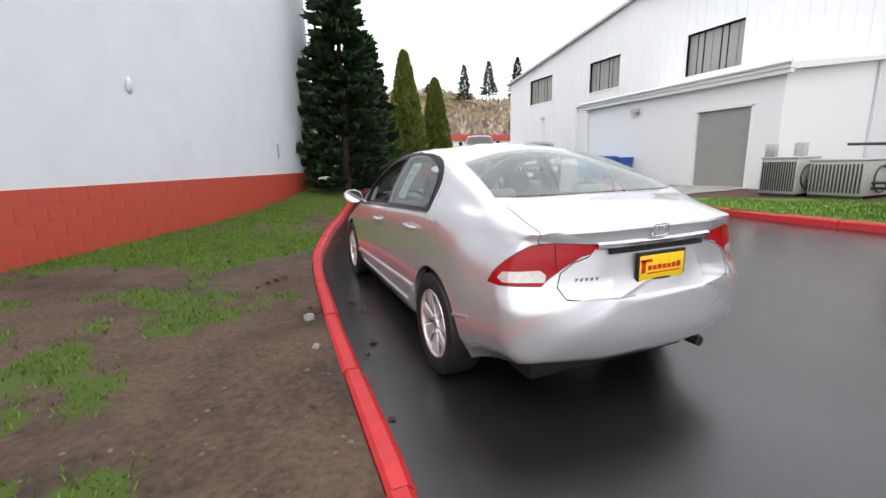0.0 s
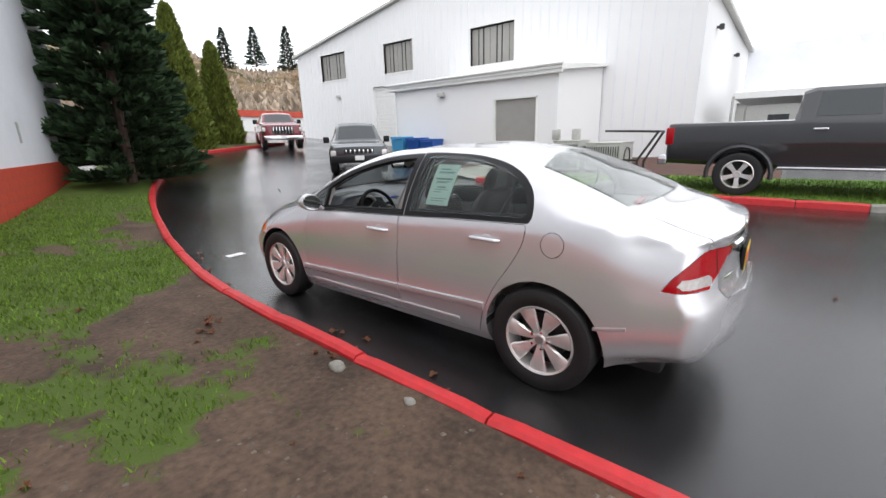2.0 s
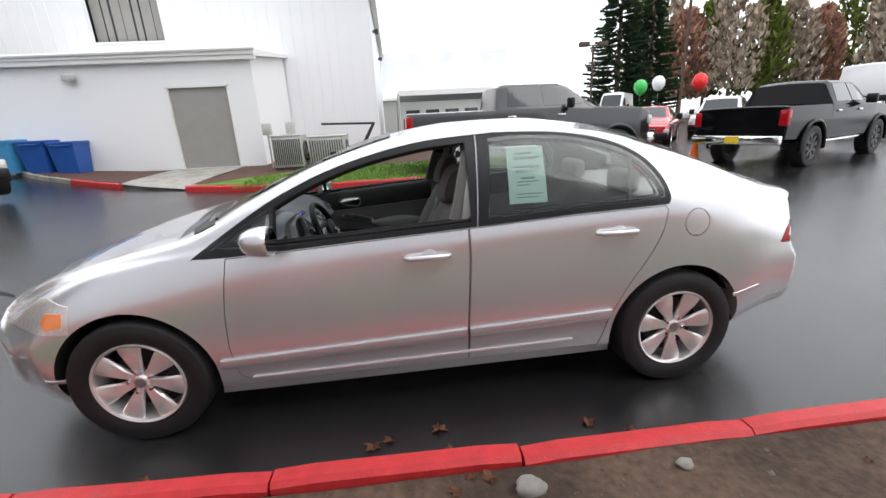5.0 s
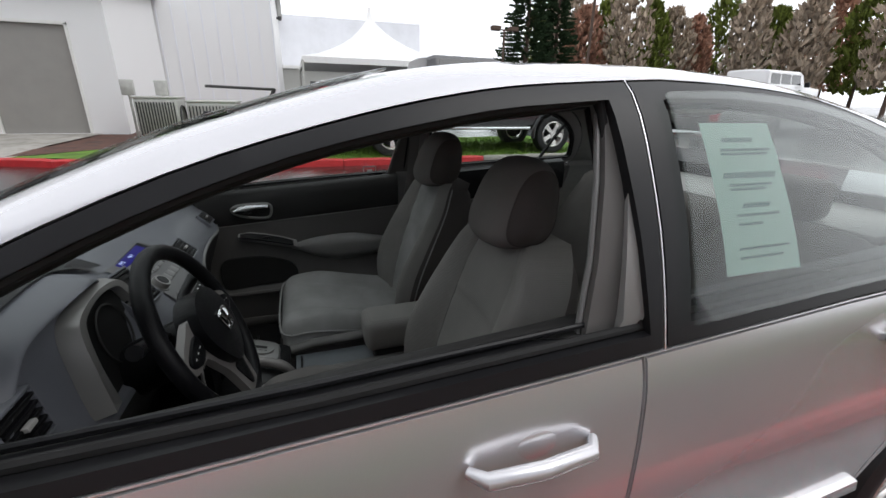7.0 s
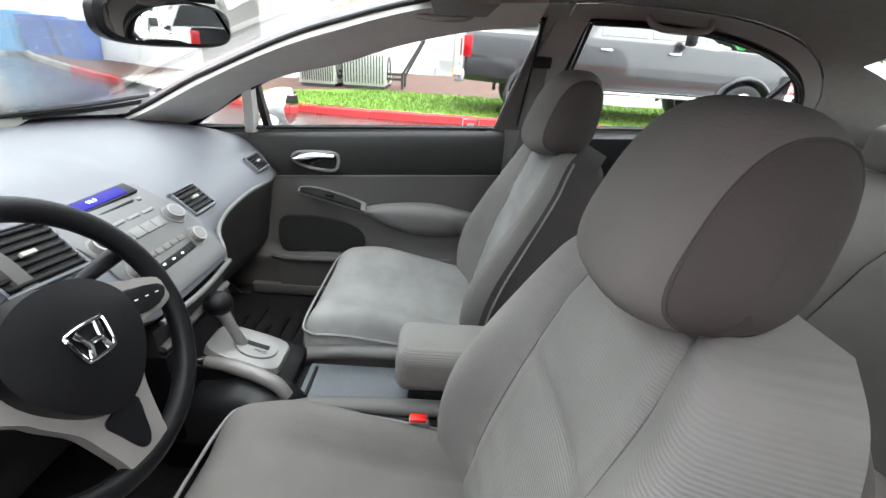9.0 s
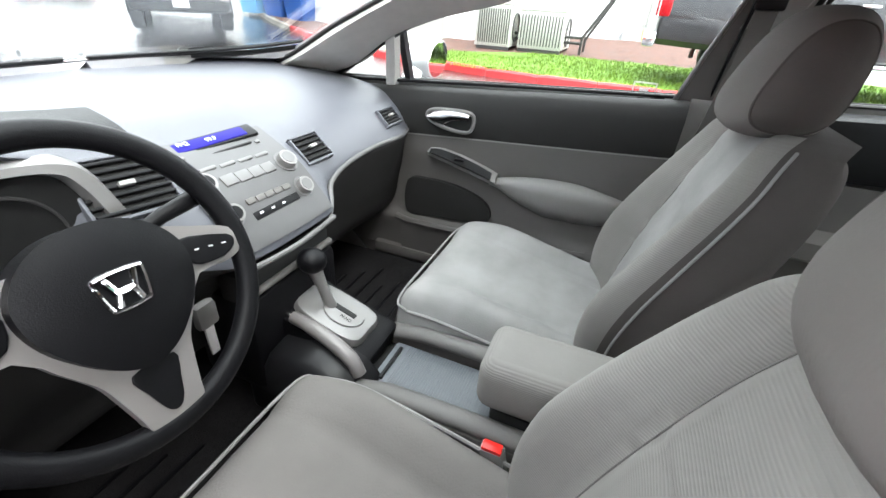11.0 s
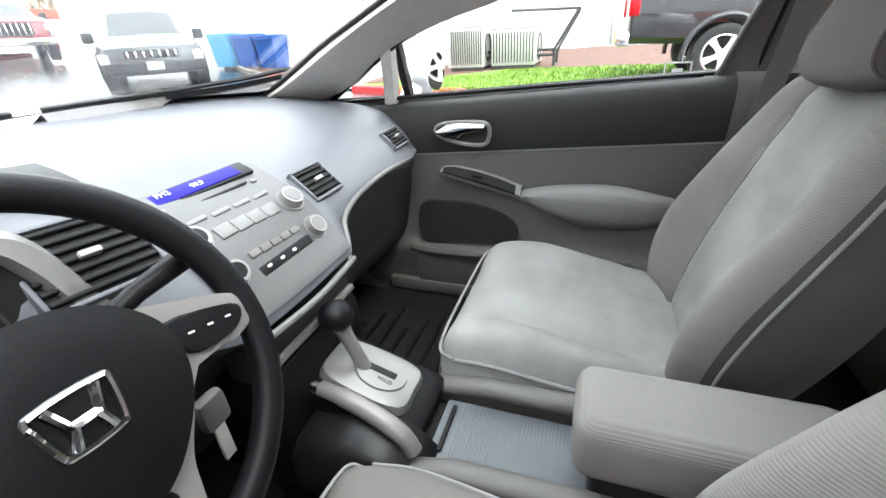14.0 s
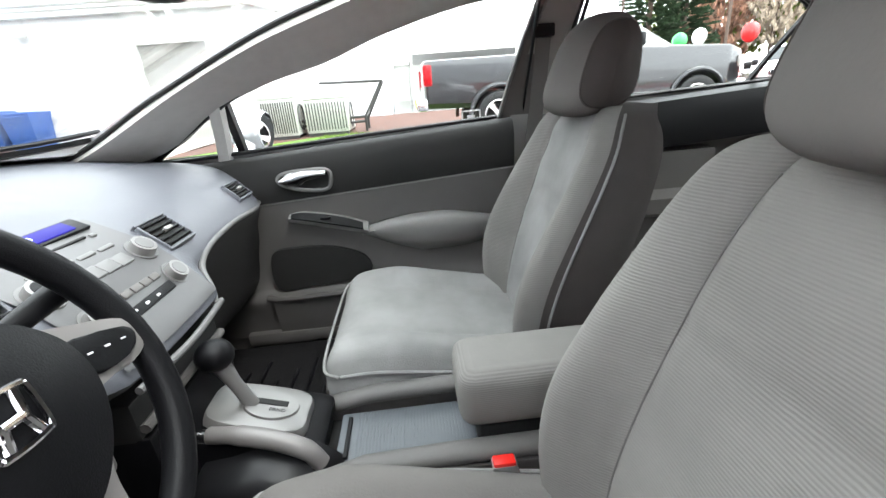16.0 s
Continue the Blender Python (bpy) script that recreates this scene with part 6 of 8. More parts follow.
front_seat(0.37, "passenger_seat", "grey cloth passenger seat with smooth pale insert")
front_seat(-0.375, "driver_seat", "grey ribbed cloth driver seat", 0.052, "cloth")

# rear bench
bench = part("rear_bench", loft([[(x, y, z) for y, z in ((0.32, 0.3), (0.78, 0.3), (0.83, 0.42), (0.8, 0.5), (0.6, 0.515), (0.4, 0.47), (0.3, 0.45))] for x in np.linspace(-0.66, 0.66, 12)]), M["cloth_plain"], car, "grey cloth rear bench seat", smooth=60)
for x0, x1 in ((-0.64, -0.205), (-0.2, 0.195), (0.2, 0.64)):
    rings = []
    for u in np.linspace(0, 1, 11):
        x = x0 + (x1 - x0) * u
        e = 0.03 * (abs(2 * u - 1) ** 6)
        rings.append([(x, y, z) for y, z in ((0.30, 0.42), (0.40 - e, 0.46), (0.35 - e, 0.6), (0.27 - e, 0.78), (0.17 - e, 0.94 - e), (0.11, 0.985 - e), (0.04, 0.97 - e), (0.1, 0.7), (0.2, 0.45))])
    part("bench_back", loft(rings), M["cloth_plain"], bench, smooth=60)
for x in (-0.36, 0.36):
    bm = box(x - 0.12, x + 0.12, 0.03, 0.13, 0.985, 1.115, 0.035, 4)
    part("rear_head_restraint", bm, M["cloth_plain"], bench)
part("parcel_shelf", box(-0.62, 0.62, -0.36, 0.08, 0.955, 0.985, 0.01), M["plastic_light"], car)


# door trims
def door_trim(s):
    d = DOORS[(s, "front")]

    def sh(y):
        return (2.0 - y) * 0.066
    ys = np.linspace(2.17, 1.14, 16)
    rings = [[(s * x, y, z + sh(y)) for x, z in ((0.79, 0.905), (0.765, 0.917), (0.735, 0.918), (0.715, 0.905), (0.702, 0.87), (0.702, 0.80), (0.71, 0.77), (0.73, 0.765), (0.79, 0.765))] for y in ys]
    tr = part("upper_trim", loft(rings), M["plastic_dim"], d, "charcoal upper door trim", smooth=50)
    rings = [[(s * x, y, z + sh(y) * f) for x, z, f in ((0.79, 0.772, 1), (0.722, 0.771, 1), (0.715, 0.765, 1), (0.716, 0.70, 0.8), (0.726, 0.62, 0.5), (0.73, 0.5, 0.2), (0.715, 0.465, 0.1), (0.70, 0.455, 0), (0.695, 0.43, 0), (0.71, 0.40, 0), (0.715, 0.30, 0), (0.79, 0.29, 0))] for y in ys]
    mid = part("door_panel", loft(rings), M["plastic_grey"], d, "grey moulded door panel", smooth=50)
    part("trim_line", tube([(s * 0.7145, y, 0.7675 + sh(y)) for y in ys], 0.004, 6), M["plastic_light"], mid)
    path = smooth_curve([(0.71, 1.655, 0.652), (0.694, 1.62, 0.668), (0.68, 1.55, 0.684), (0.673, 1.46, 0.694), (0.672, 1.37, 0.694), (0.682, 1.29, 0.68), (0.705, 1.22, 0.665)], 5)
    deep = np.interp(np.linspace(0, 6, len(path)), range(7), [0.01, 0.035, 0.085, 0.125, 0.125, 0.105, 0.07])
    rings = []
    for p, dz in zip(path, deep):
        w = 0.722 - p[0]
        rings.append([(s * 0.722, p[1], p[2] + 0.004), (s * (0.722 - w * 0.75), p[1], p[2] + 0.002), (s * (0.722 - w), p[1], p[2] - 0.012), (s * (0.722 - w), p[1], p[2] - 0.3 * dz), (s * (0.722 - w * 0.7), p[1], p[2] - 0.7 * dz), (s * (0.722 - w * 0.25), p[1], p[2] - dz), (s * 0.735, p[1], p[2] - dz)])
    part("door_armrest", loft(rings), M["plastic_light"], d, "padded grey door armrest", smooth=75)
    # pull with its switch panel, running down into the armrest
    run = smooth_curve([(1.875, 0.731), (1.83, 0.728), (1.76, 0.713), (1.69, 0.694), (1.63, 0.674)], 4)
    half_h = np.interp(np.linspace(0, 4, len(run)), range(5), [0.004, 0.012, 0.015, 0.014, 0.01])
    part("door_pull_base", loft([[(s * 0.725, y, z + h), (s * 0.695, y, z + h - 0.004), (s * 0.682, y, z - h), (s * 0.69, y, z - h - 0.014), (s * 0.725, y, z - h - 0.02)] for (y, z), h in zip(run, half_h)]), M["plastic_light"], d, smooth=50)
    part("switch_panel", loft([[(s * 0.7, y, z + h * 0.9), (s * 0.689, y, z + h * 0.9 + 0.003), (s * 0.675, y, z - h * 0.75 + 0.004), (s * 0.68, y, z - h * 0.95)] for (y, z), h in zip(run[1:-1], half_h[1:-1])]), M["plastic_dark"], d, "gloss black window switch panel", smooth=40)
    part("switch", box(s * 0.682 - 0.006, s * 0.682 + 0.006, 1.74, 1.775, 0.713, 0.722, 0.003), M["plastic_dark"], d)
    oval = smooth_curve([(1.885, 0.845), (1.865, 0.866), (1.8, 0.872), (1.735, 0.87), (1.722, 0.845), (1.735, 0.812), (1.78, 0.808), (1.85, 0.822)], 4, True)
    # flat black oval on the trim, the handle recess's shade as colour
    part("handle_recess_shade", prism(oval, "x", s * 0.695, s * 0.701), M["blackhole"], d)
    part("handle_bezel", tube([(s * 0.692, y, z) for y, z in oval], 0.006, 8, closed=True), M["silver_plastic"], d, "silver oval handle surround")
    part("door_pull", loft([[(s * (0.684 + 0.009 * math.cos(a)), y, z + h * math.sin(a)) for a in np.linspace(0, 2 * math.pi, 14, endpoint=False)] for y, z, h in ((1.878, 0.846, 0.004), (1.855, 0.846, 0.019), (1.825, 0.848, 0.024), (1.795, 0.856, 0.015), (1.735, 0.859, 0.009))]), M["chrome"], d, "chrome inner door handle")
    # no real hollow: a flat plate whose dark colour is the recess shade
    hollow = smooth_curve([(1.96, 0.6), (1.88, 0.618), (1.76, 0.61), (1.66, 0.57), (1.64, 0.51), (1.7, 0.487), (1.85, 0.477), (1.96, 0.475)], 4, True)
    part("pocket_hollow_shade", prism(hollow, "x", s * 0.7085, s * 0.726), M["plastic_dim"], d, "dark flat plate above the door pocket, coloured as a hollow's shade", smooth=30)
    part("pocket_rim", tube(smooth_curve([(s * 0.70, 2.0, 0.452), (s * 0.684, 1.94, 0.45), (s * 0.678, 1.75, 0.455), (s * 0.678, 1.5, 0.463), (s * 0.69, 1.3, 0.47)], 4), 0.011, 8), M["plastic_grey"], d)
    part("pocket_face", loft([[(s * 0.684, y, 0.44), (s * 0.69, y, 0.36), (s * 0.7, y, 0.31), (s * 0.72, y, 0.31), (s * 0.72, y, 0.44)] for y in np.linspace(1.98, 1.3, 5)]), M["plastic_grey"], d, smooth=50)
    part("kick_trim", box(min(s * 0.69, s * 0.75), max(s * 0.69, s * 0.75), 1.2, 2.1, 0.27, 0.32, 0.012), M["plastic_grey"], d)
    r = DOORS[(s, "rear")]
    ys = np.linspace(1.06, 0.2, 10)
    part("upper_trim", loft([[(s * x, y, z + (2.0 - y) * 0.06) for x, z in ((0.79, 0.90), (0.75, 0.917), (0.715, 0.905), (0.702, 0.86), (0.705, 0.76), (0.79, 0.755))] for y in ys]), M["plastic_dark"], r, smooth=50)
    part("door_panel", loft([[(s * x, y, z) for x, z in ((0.79, 0.83), (0.72, 0.825), (0.715, 0.7), (0.66, 0.68), (0.66, 0.63), (0.72, 0.6), (0.72, 0.3), (0.79, 0.29))] for y in np.linspace(1.06, 0.45, 8)]), M["plastic_grey"], r, smooth=50)


door_trim(1)
door_trim(-1)

# pillars, belts, headliner fittings
for s in (-1, 1):
    part("pillar_trim", loft([[(s * (x - 0.012), y - w, z), (s * (x - 0.05), y - w * 0.7, z), (s * (x - 0.05), y + w * 0.7, z), (s * (x - 0.012), y + w, z)] for x, y, z, w in
                              [(side_at(1.05, z) if z > 0.9 else 0.80, lerp_knots([(0.3, 1.1), (0.9, 1.09), (1.34, 1.0)], z), z, lerp_knots([(0.3, 0.08), (0.9, 0.075), (1.34, 0.062)], z) * (1.0 if s > 0 else 0.6)) for z in (0.3, 0.6, 0.9, 1.0, 1.1, 1.2, 1.335)]]), M["plastic_light"], car, smooth=50)
    # inner window corner that leans back to the roof
    edge = [(side_at(1.1, 0.97) - 0.058, 1.175, 0.955), (side_at(1.1, 1.08) - 0.052, 1.14, 1.08), (side_at(1.1, 1.2) - 0.046, 1.105, 1.2), (side_at(1.1, 1.3) - 0.044, 1.075, 1.305)]
    part("window_corner_trim", loft([[(s * x, y, z), (s * (x + 0.02), y + 0.004, z), (s * (x + 0.03), 1.03, z), (s * x, 1.03, z)] for x, y, z in edge]), M["plastic_grey"], DOORS[(s, "front")], smooth=50)
    part("glass_channel", tube([(s * (x - 0.001), y + 0.004, z) for x, y, z in edge], 0.006, 8), M["silver_plastic"], DOORS[(s, "front")])
    GLASS_TOP = sorted(q for q in [tuple(g) for g in GLASS_F] if q[1] > 0.99 or q[0] > 2.2)
    # screen pillar: from the screen edge down to the window edge
    rings = []
    for y in np.linspace(2.4, 1.1, 27):
        xr = lerp_knots(LINES["rail"][0], y)
        xt = xr * 0.835
        zu = top_z(xt, y) - 0.03
        zl = lerp_knots([(1.1, 1.3), (1.265, 1.282), (1.52, 1.222), (1.69, 1.164), (1.85, 1.125), (2.0, 1.07), (2.2, 0.955), (2.45, 0.9)], y)
        if s < 0:
            zl = max(zl, float(np.interp(y, [q[0] for q in GLASS_TOP], [q[1] for q in GLASS_TOP])) + 0.006)
        xl = min(0.8, side_at(y, max(zl, 0.93))) - (0.066 if s > 0 else 0.05)
        zl = min(zl, zu - 0.03)
        rings.append([(s * (xt - 0.006), y, zu), (s * (xt - 0.014), y, zu * 0.85 + zl * 0.15 - 0.004), (s * (xl - 0.02), y, zu * 0.25 + zl * 0.75), (s * xl, y, zl), (s * (xl + 0.045), y, zl + 0.002), (s * (xt + 0.02), y, zu - 0.004)])
    # bounced light on the pillar comes from its lightened base colour
    part("screen_pillar_trim", loft(rings), M["pillar_bounce_lit"], car, "grey screen pillar trim, lightened in colour for bounced light", smooth=60)
    part("screen_seal", tube([(r[0][0], r[0][1], r[0][2] + 0.004) for r in rings], 0.007, 6), M["blackhole"], car)
    part("divider_trim", loft([[(s * x, y, z), (s * (x - 0.03), y + 0.004, z), (s * (x - 0.03), y + 0.036, z), (s * x, y + 0.04, z)] for x, y, z in ((0.775, 2.03, 0.89), (0.745, 2.012, 0.98), (0.70, 1.99, 1.085))]), M["pillar_bounce_lit"], car)
    belt = smooth_curve([(s * 0.668, 1.06, 1.2), (s * 0.68, 1.07, 1.05), (s * 0.69, 1.1, 0.8), (s * 0.68, 1.13, 0.55), (s * 0.66, 1.14, 0.36)], 4)
    part("seat_belt", loft([[(p[0], p[1] - 0.022, p[2]), (p[0], p[1] + 0.022, p[2]), (p[0] - s * 0.002, p[1] + 0.022, p[2]), (p[0] - s * 0.002, p[1] - 0.022, p[2])] for p in belt]), M["cloth_dark"], car)
    part("belt_guide", box(s * 0.664 - 0.012, s * 0.664 + 0.012, 1.03, 1.09, 1.19, 1.225, 0.006), M["plastic_dark"], car)
    for y0 in (1.38, 0.72):
        zz = lerp_knots(LINES["rail"][1], y0) - 0.02
        xx = lerp_knots(LINES["rail"][0], y0) - 0.06
        part("grab_handle", tube(smooth_curve([(s * xx, y0 + 0.09, zz), (s * (xx - 0.025), y0 + 0.07, zz - 0.025), (s * (xx - 0.028), y0, zz - 0.032), (s * (xx - 0.025), y0 - 0.07, zz - 0.025), (s * xx, y0 - 0.09, zz)], 4), 0.009, 8), M["plastic_light"], car)
mr = part("interior_mirror", loft([[Vector((-0.053, 1.79, 1.232)) + Matrix.Rotation(radians(-14), 3, "Z") @ Vector((0.125 * f * math.copysign(abs(math.cos(a)) ** 0.55, math.cos(a)), y, 0.034 * f * math.copysign(abs(math.sin(a)) ** 0.6, math.sin(a)))) for a in np.linspace(0, 2 * math.pi, 32, endpoint=False)]
                                 for y, f in ((-0.012, 0.95), (-0.008, 1.0), (0.01, 0.98), (0.028, 0.8), (0.034, 0.4))]), M["plastic_dark"], car, "black interior mirror")
part("mirror_glass", loft([[Vector((-0.053, 1.79, 1.232)) + Matrix.Rotation(radians(-14), 3, "Z") @ Vector((0.116 * math.copysign(abs(math.cos(a)) ** 0.55, math.cos(a)), y, 0.028 * math.copysign(abs(math.sin(a)) ** 0.6, math.sin(a)))) for a in np.linspace(0, 2 * math.pi, 32, endpoint=False)] for y in (-0.0135, -0.0115)]), M["mirror"], mr)
part("mirror_stem", tube([(-0.05, 1.81, 1.25), (-0.03, 1.80, 1.275), (0.0, 1.74, 1.275)], 0.011, 8), M["plastic_dark"], mr)
for s in (-1, 1):
    part("sun_visor", box(s * 0.3 - 0.15, s * 0.3 + 0.15, 1.26, 1.4, 1.305, 1.322, 0.007, m=None), M["headliner"], car)
part("map_lamp", box(-0.1, 0.1, 1.27, 1.4, 1.342, 1.372, 0.012), M["plastic_light"], car)
part("cabin_floor", box(-0.68, 0.68, 0.45, 2.45, 0.262, 0.278, 0.003), M["carpet"], car)
for sx in (-0.4, 0.4):
    mt = part("floor_mat", box(sx - 0.2, sx + 0.2, 1.62, 2.16, 0.28, 0.287, 0.003), M["carpet"], car, "ribbed black rubber floor mat")
    for k in range(9):
        part("mat_rib", box(sx - 0.16, sx + 0.16 - 0.05 * (k % 3), 1.68 + k * 0.05, 1.69 + k * 0.05, 0.286, 0.291, 0.001), M["plastic_dark"], mt)
part("firewall", box(-0.7, 0.7, 2.3, 2.46, 0.27, 0.7, 0.03), M["carpet"], car)


# rain drops on the glass
def drops(name, count, seed, pick, label):
    rn = random.Random(seed)
    verts, faces = [], []
    while count > 0:
        o, d = pick(rn)
        hit = H_TREE.ray_cast(o, d)
        count -= 1
        if hit[0] is None:
            continue
        n = hit[1]
        u = n.orthogonal().normalized()
        v = n.cross(u)
        r = rn.choice((0.0012, 0.0016, 0.002, 0.003)) * rn.uniform(0.7, 1.2)
        c = hit[0] - n * 0.0095
        i = len(verts)
        verts += [c + u * r, c + v * r, c - u * r, c - v * r * 1.6, c + n * r * 0.6]
        faces += [(i, i + 1, i + 4), (i + 1, i + 2, i + 4), (i + 2, i + 3, i + 4), (i + 3, i, i + 4)]
    me = bpy.data.meshes.new(name)
    me.from_pydata([q[:] for q in verts], [], faces)
    me.shade_smooth()
    ob = link(name, me, M["drop"])
    ob.visible_shadow = False
    tagged(ob, label, "rain drops", kind="stuff")


def inside(p, poly):
    c = False
    for i in range(len(poly)):
        a, b = poly[i - 1], poly[i]
        if (a[1] > p[1]) != (b[1] > p[1]) and p[0] < (b[0] - a[0]) * (p[1] - a[1]) / (b[1] - a[1]) + a[0]:
            c = not c
    return c


def pick_poly(poly, mapper):
    xs, ys = [p[0] for p in poly], [p[1] for p in poly]

    def pick(rn):
        while True:
            p = (rn.uniform(min(xs), max(xs)), rn.uniform(min(ys), max(ys)))
            if inside(p, poly):
                return mapper(p)
    return pick


drops("rain_drops_screen", 2600, 3, pick_poly(WS, lambda p: (Vector((p[0], p[1], 3)), Vector((0, 0, -1)))), "rain drops on the windscreen")
drops("rain_drops_tail", 1800, 4, pick_poly(RW, lambda p: (Vector((p[0], p[1], 3)), Vector((0, 0, -1)))), "rain drops on the rear window")
drops("rain_drops_side", 1500, 5, pick_poly(GLASS_R, lambda p: (Vector((2, p[0], p[1])), Vector((-1, 0, 0)))), "rain drops on the passenger side glass")
drops("rain_drops_front", 500, 6, pick_poly([(1.5, 1.0), (1.1, 0.99), (1.15, 1.32), (1.4, 1.28)], lambda p: (Vector((2, p[0], p[1])), Vector((-1, 0, 0)))), "rain drops on the passenger window")


# ---- parked vehicles ----
def big_wheel(r, width, spokes, rim_mat, rim_r=0.62):
    w = thing("wheel", "", "")
    n = 32
    h = width / 2
    prof = [(r * 0.64, -h * 0.9), (r * 0.85, -h), (r * 0.96, -h * 0.9), (r, -h * 0.6), (r, h * 0.6), (r * 0.96, h * 0.9), (r * 0.85, h), (r * 0.66, h * 0.9)]
    bm = loft([[(x, q * math.cos(a), q * math.sin(a)) for q, x in prof] for a in np.linspace(0, 2 * math.pi, n + 1)], caps=False)
    bmesh.ops.remove_doubles(bm, verts=bm.verts, dist=1e-4)
    part("tyre", bm, M["rubber"], w)
    bm = loft([[(x, q * math.cos(a), q * math.sin(a)) for q, x in ((r * 0.65, h * 0.88), (r * 0.62, h * 0.95), (r * 0.58, h * 0.8), (r * 0.56, -h * 0.7), (r * 0.65, -h * 0.8))] for a in np.linspace(0, 2 * math.pi, n + 1)], caps=False)
    bmesh.ops.remove_doubles(bm, verts=bm.verts, dist=1e-4)
    rim = part("rim", bm, rim_mat, w)
    for k in range(spokes):
        a = 2 * math.pi * k / spokes + 0.3
        u, v = Vector((0, math.cos(a), math.sin(a))), Vector((0, -math.sin(a), math.cos(a)))
        rings = []
        for q, hw, x in ((0.06 * r, 0.1 * r, h * 0.7), (0.3 * r, 0.085 * r, h * 0.82), (0.6 * r, 0.13 * r, h * 0.84)):
            c = u * q
            rings.append([c + v * hw + Vector((x, 0, 0)), c - v * hw + Vector((x, 0, 0)), c - v * hw * 0.8 + Vector((x - 0.05, 0, 0)), c + v * hw * 0.8 + Vector((x - 0.05, 0, 0))])
        part("spoke", loft(rings), rim_mat, rim)
    part("hub_cap", cyl((h * 0.6, 0, 0), (h * 0.9, 0, 0), r * 0.17, r * 0.13, 16), rim_mat, rim)
    part("brake_disc", cyl((-h * 0.5, 0, 0), (h * 0.1, 0, 0), r * 0.5, r * 0.5, 20), M["blackhole"], w)
    return w


def vehicle(name, label, category, stations, base, r, tyre_w, panes, paint, place, group="", rim="alloy", spokes=6, bed=None, screens=(), flare=0.06, pickup=False, plate=True, grille=True, chrome="chrome"):
    """A parked vehicle. stations: (y, underside, belt, top, half width, half width of the roof); the rear axle is at y = 0."""
    t = thing(name, label, category, group=group)
    rings = []
    ks = {j: [(s[0], s[j]) for s in stations] for j in range(1, 6)}
    ys = sorted(set([s[0] for s in stations]) | set(np.linspace(stations[0][0], stations[-1][0], 60)))

    def lin(j, y):
        return float(np.interp(y, [k[0] for k in ks[j]], [k[1] for k in ks[j]]))
    for y in ys:
        zb, be, tp, hw, rw = (lin(j, y) for j in range(1, 6))
        rise = max(0.0, tp - be)
        pts = [(0.0, zb), (hw * 0.9, zb), (hw * 0.985, zb + 0.08), (hw, zb + (be - zb) * 0.5), (hw * 0.99, be - 0.06), (hw * 0.96, be), (hw * 0.93 + (rw - hw * 0.93) * 0.35, be + rise * 0.42), (rw + 0.03, be + rise * 0.86), (rw - 0.05, be + rise * 0.965), (rw * 0.5, be + rise), (0.0, be + rise + 0.012)]
        if rise < 0.02:
            pts[6:10] = [(hw * 0.9, be + 0.01), (hw * 0.8, be + 0.018), (hw * 0.6, be + 0.024), (hw * 0.3, be + 0.028)]
            pts[10] = (0.0, be + 0.03)
        f = 1.0
        rings.append([(x * f, y, z) for x, z in pts] + [(-x * f, y, z) for x, z in pts[-2:0:-1]])
    # rounded ends
    def shrink(ring, f, dy):
        cz = sum(p[2] for p in ring) / len(ring)
        return [(p[0] * f, p[1] + dy, cz + (p[2] - cz) * f) for p in ring]
    rings = [shrink(rings[0], 0.9, -0.06), shrink(rings[0], 0.97, -0.035)] + rings + [shrink(rings[-1], 0.96, 0.05), shrink(rings[-1], 0.86, 0.08)]
    me = mesh_of(loft(rings))
    skin = me
    cuts = []
    for yw in (0.0, base):
        for s in (-1, 1):
            cuts.append(mesh_of(cyl((s * 0.5, yw, r), (s * 1.3, yw, r), r * 1.2, n=32)))
    if bed:
        cuts.append(mesh_of(box(-0.78, 0.78, bed[0], bed[1], 0.95, 2.5)))
    me = bool_mesh(me, cuts)
    me.materials.clear()
    me.shade_smooth()
    me.set_sharp_from_angle(angle=radians(28))
    bo = link("body", me, paint, t)
    bm = bmesh.new()
    bm.from_mesh(skin)
    bm.normal_update()
    for v in bm.verts:
        v.co += v.normal * 0.006
    grown = mesh_of(bm)
    for o in panes:
        for s in (-1, 1):
            g = bool_mesh(grown, [mesh_of(prism(o, "x", s * 0.4, s * 1.3))], "INTERSECT")
            g = bool_mesh(g, [mesh_of(box(-0.55, 0.55, -5, 9, 0, 4))])
            g.materials.clear()
            link("side_window", g, M["far_glass"], t)
    for o, z0, z1 in screens:
        g = bool_mesh(grown, [mesh_of(prism(o, "z", z0, z1))], "INTERSECT")
        g.materials.clear()
        link("screen", g, M["far_glass"], t)
    w0 = big_wheel(r, tyre_w, spokes, M[rim])
    hw = max(s[4] for s in stations)
    k = 0
    for yw in (0.0, base):
        for s in (-1, 1):
            m = Matrix.Translation((s * (hw - tyre_w * 0.42), yw, r)) @ Matrix.Rotation(0 if s > 0 else math.pi, 4, "Z") @ Matrix.Rotation(0.7 * k, 4, "X")
            k += 1
            if k == 4:
                w0.matrix_basis = m
                w = w0
            else:
                w = copy_thing(w0, m)
            w.parent = t
            pts = [(s * (hw + 0.005), yw + r * 1.24 * math.cos(a), r + r * 1.24 * math.sin(a)) for a in np.linspace(-0.15, math.pi + 0.15, 20)]
            part("wheel_arch", tube(pts, flare * 0.7, 8), paint if flare > 0.04 else M["black"], t)
    y0, y1 = stations[0][0], stations[-1][0]
    zb0, be0 = stations[0][1], stations[0][2]
    zb1, be1 = stations[-1][1], stations[-1][2]
    part("rear_bumper", box(-hw * 0.95, hw * 0.95, y0 - 0.2, y0 - 0.02, zb0 - 0.04, zb0 + 0.17, 0.04), M[chrome], t)
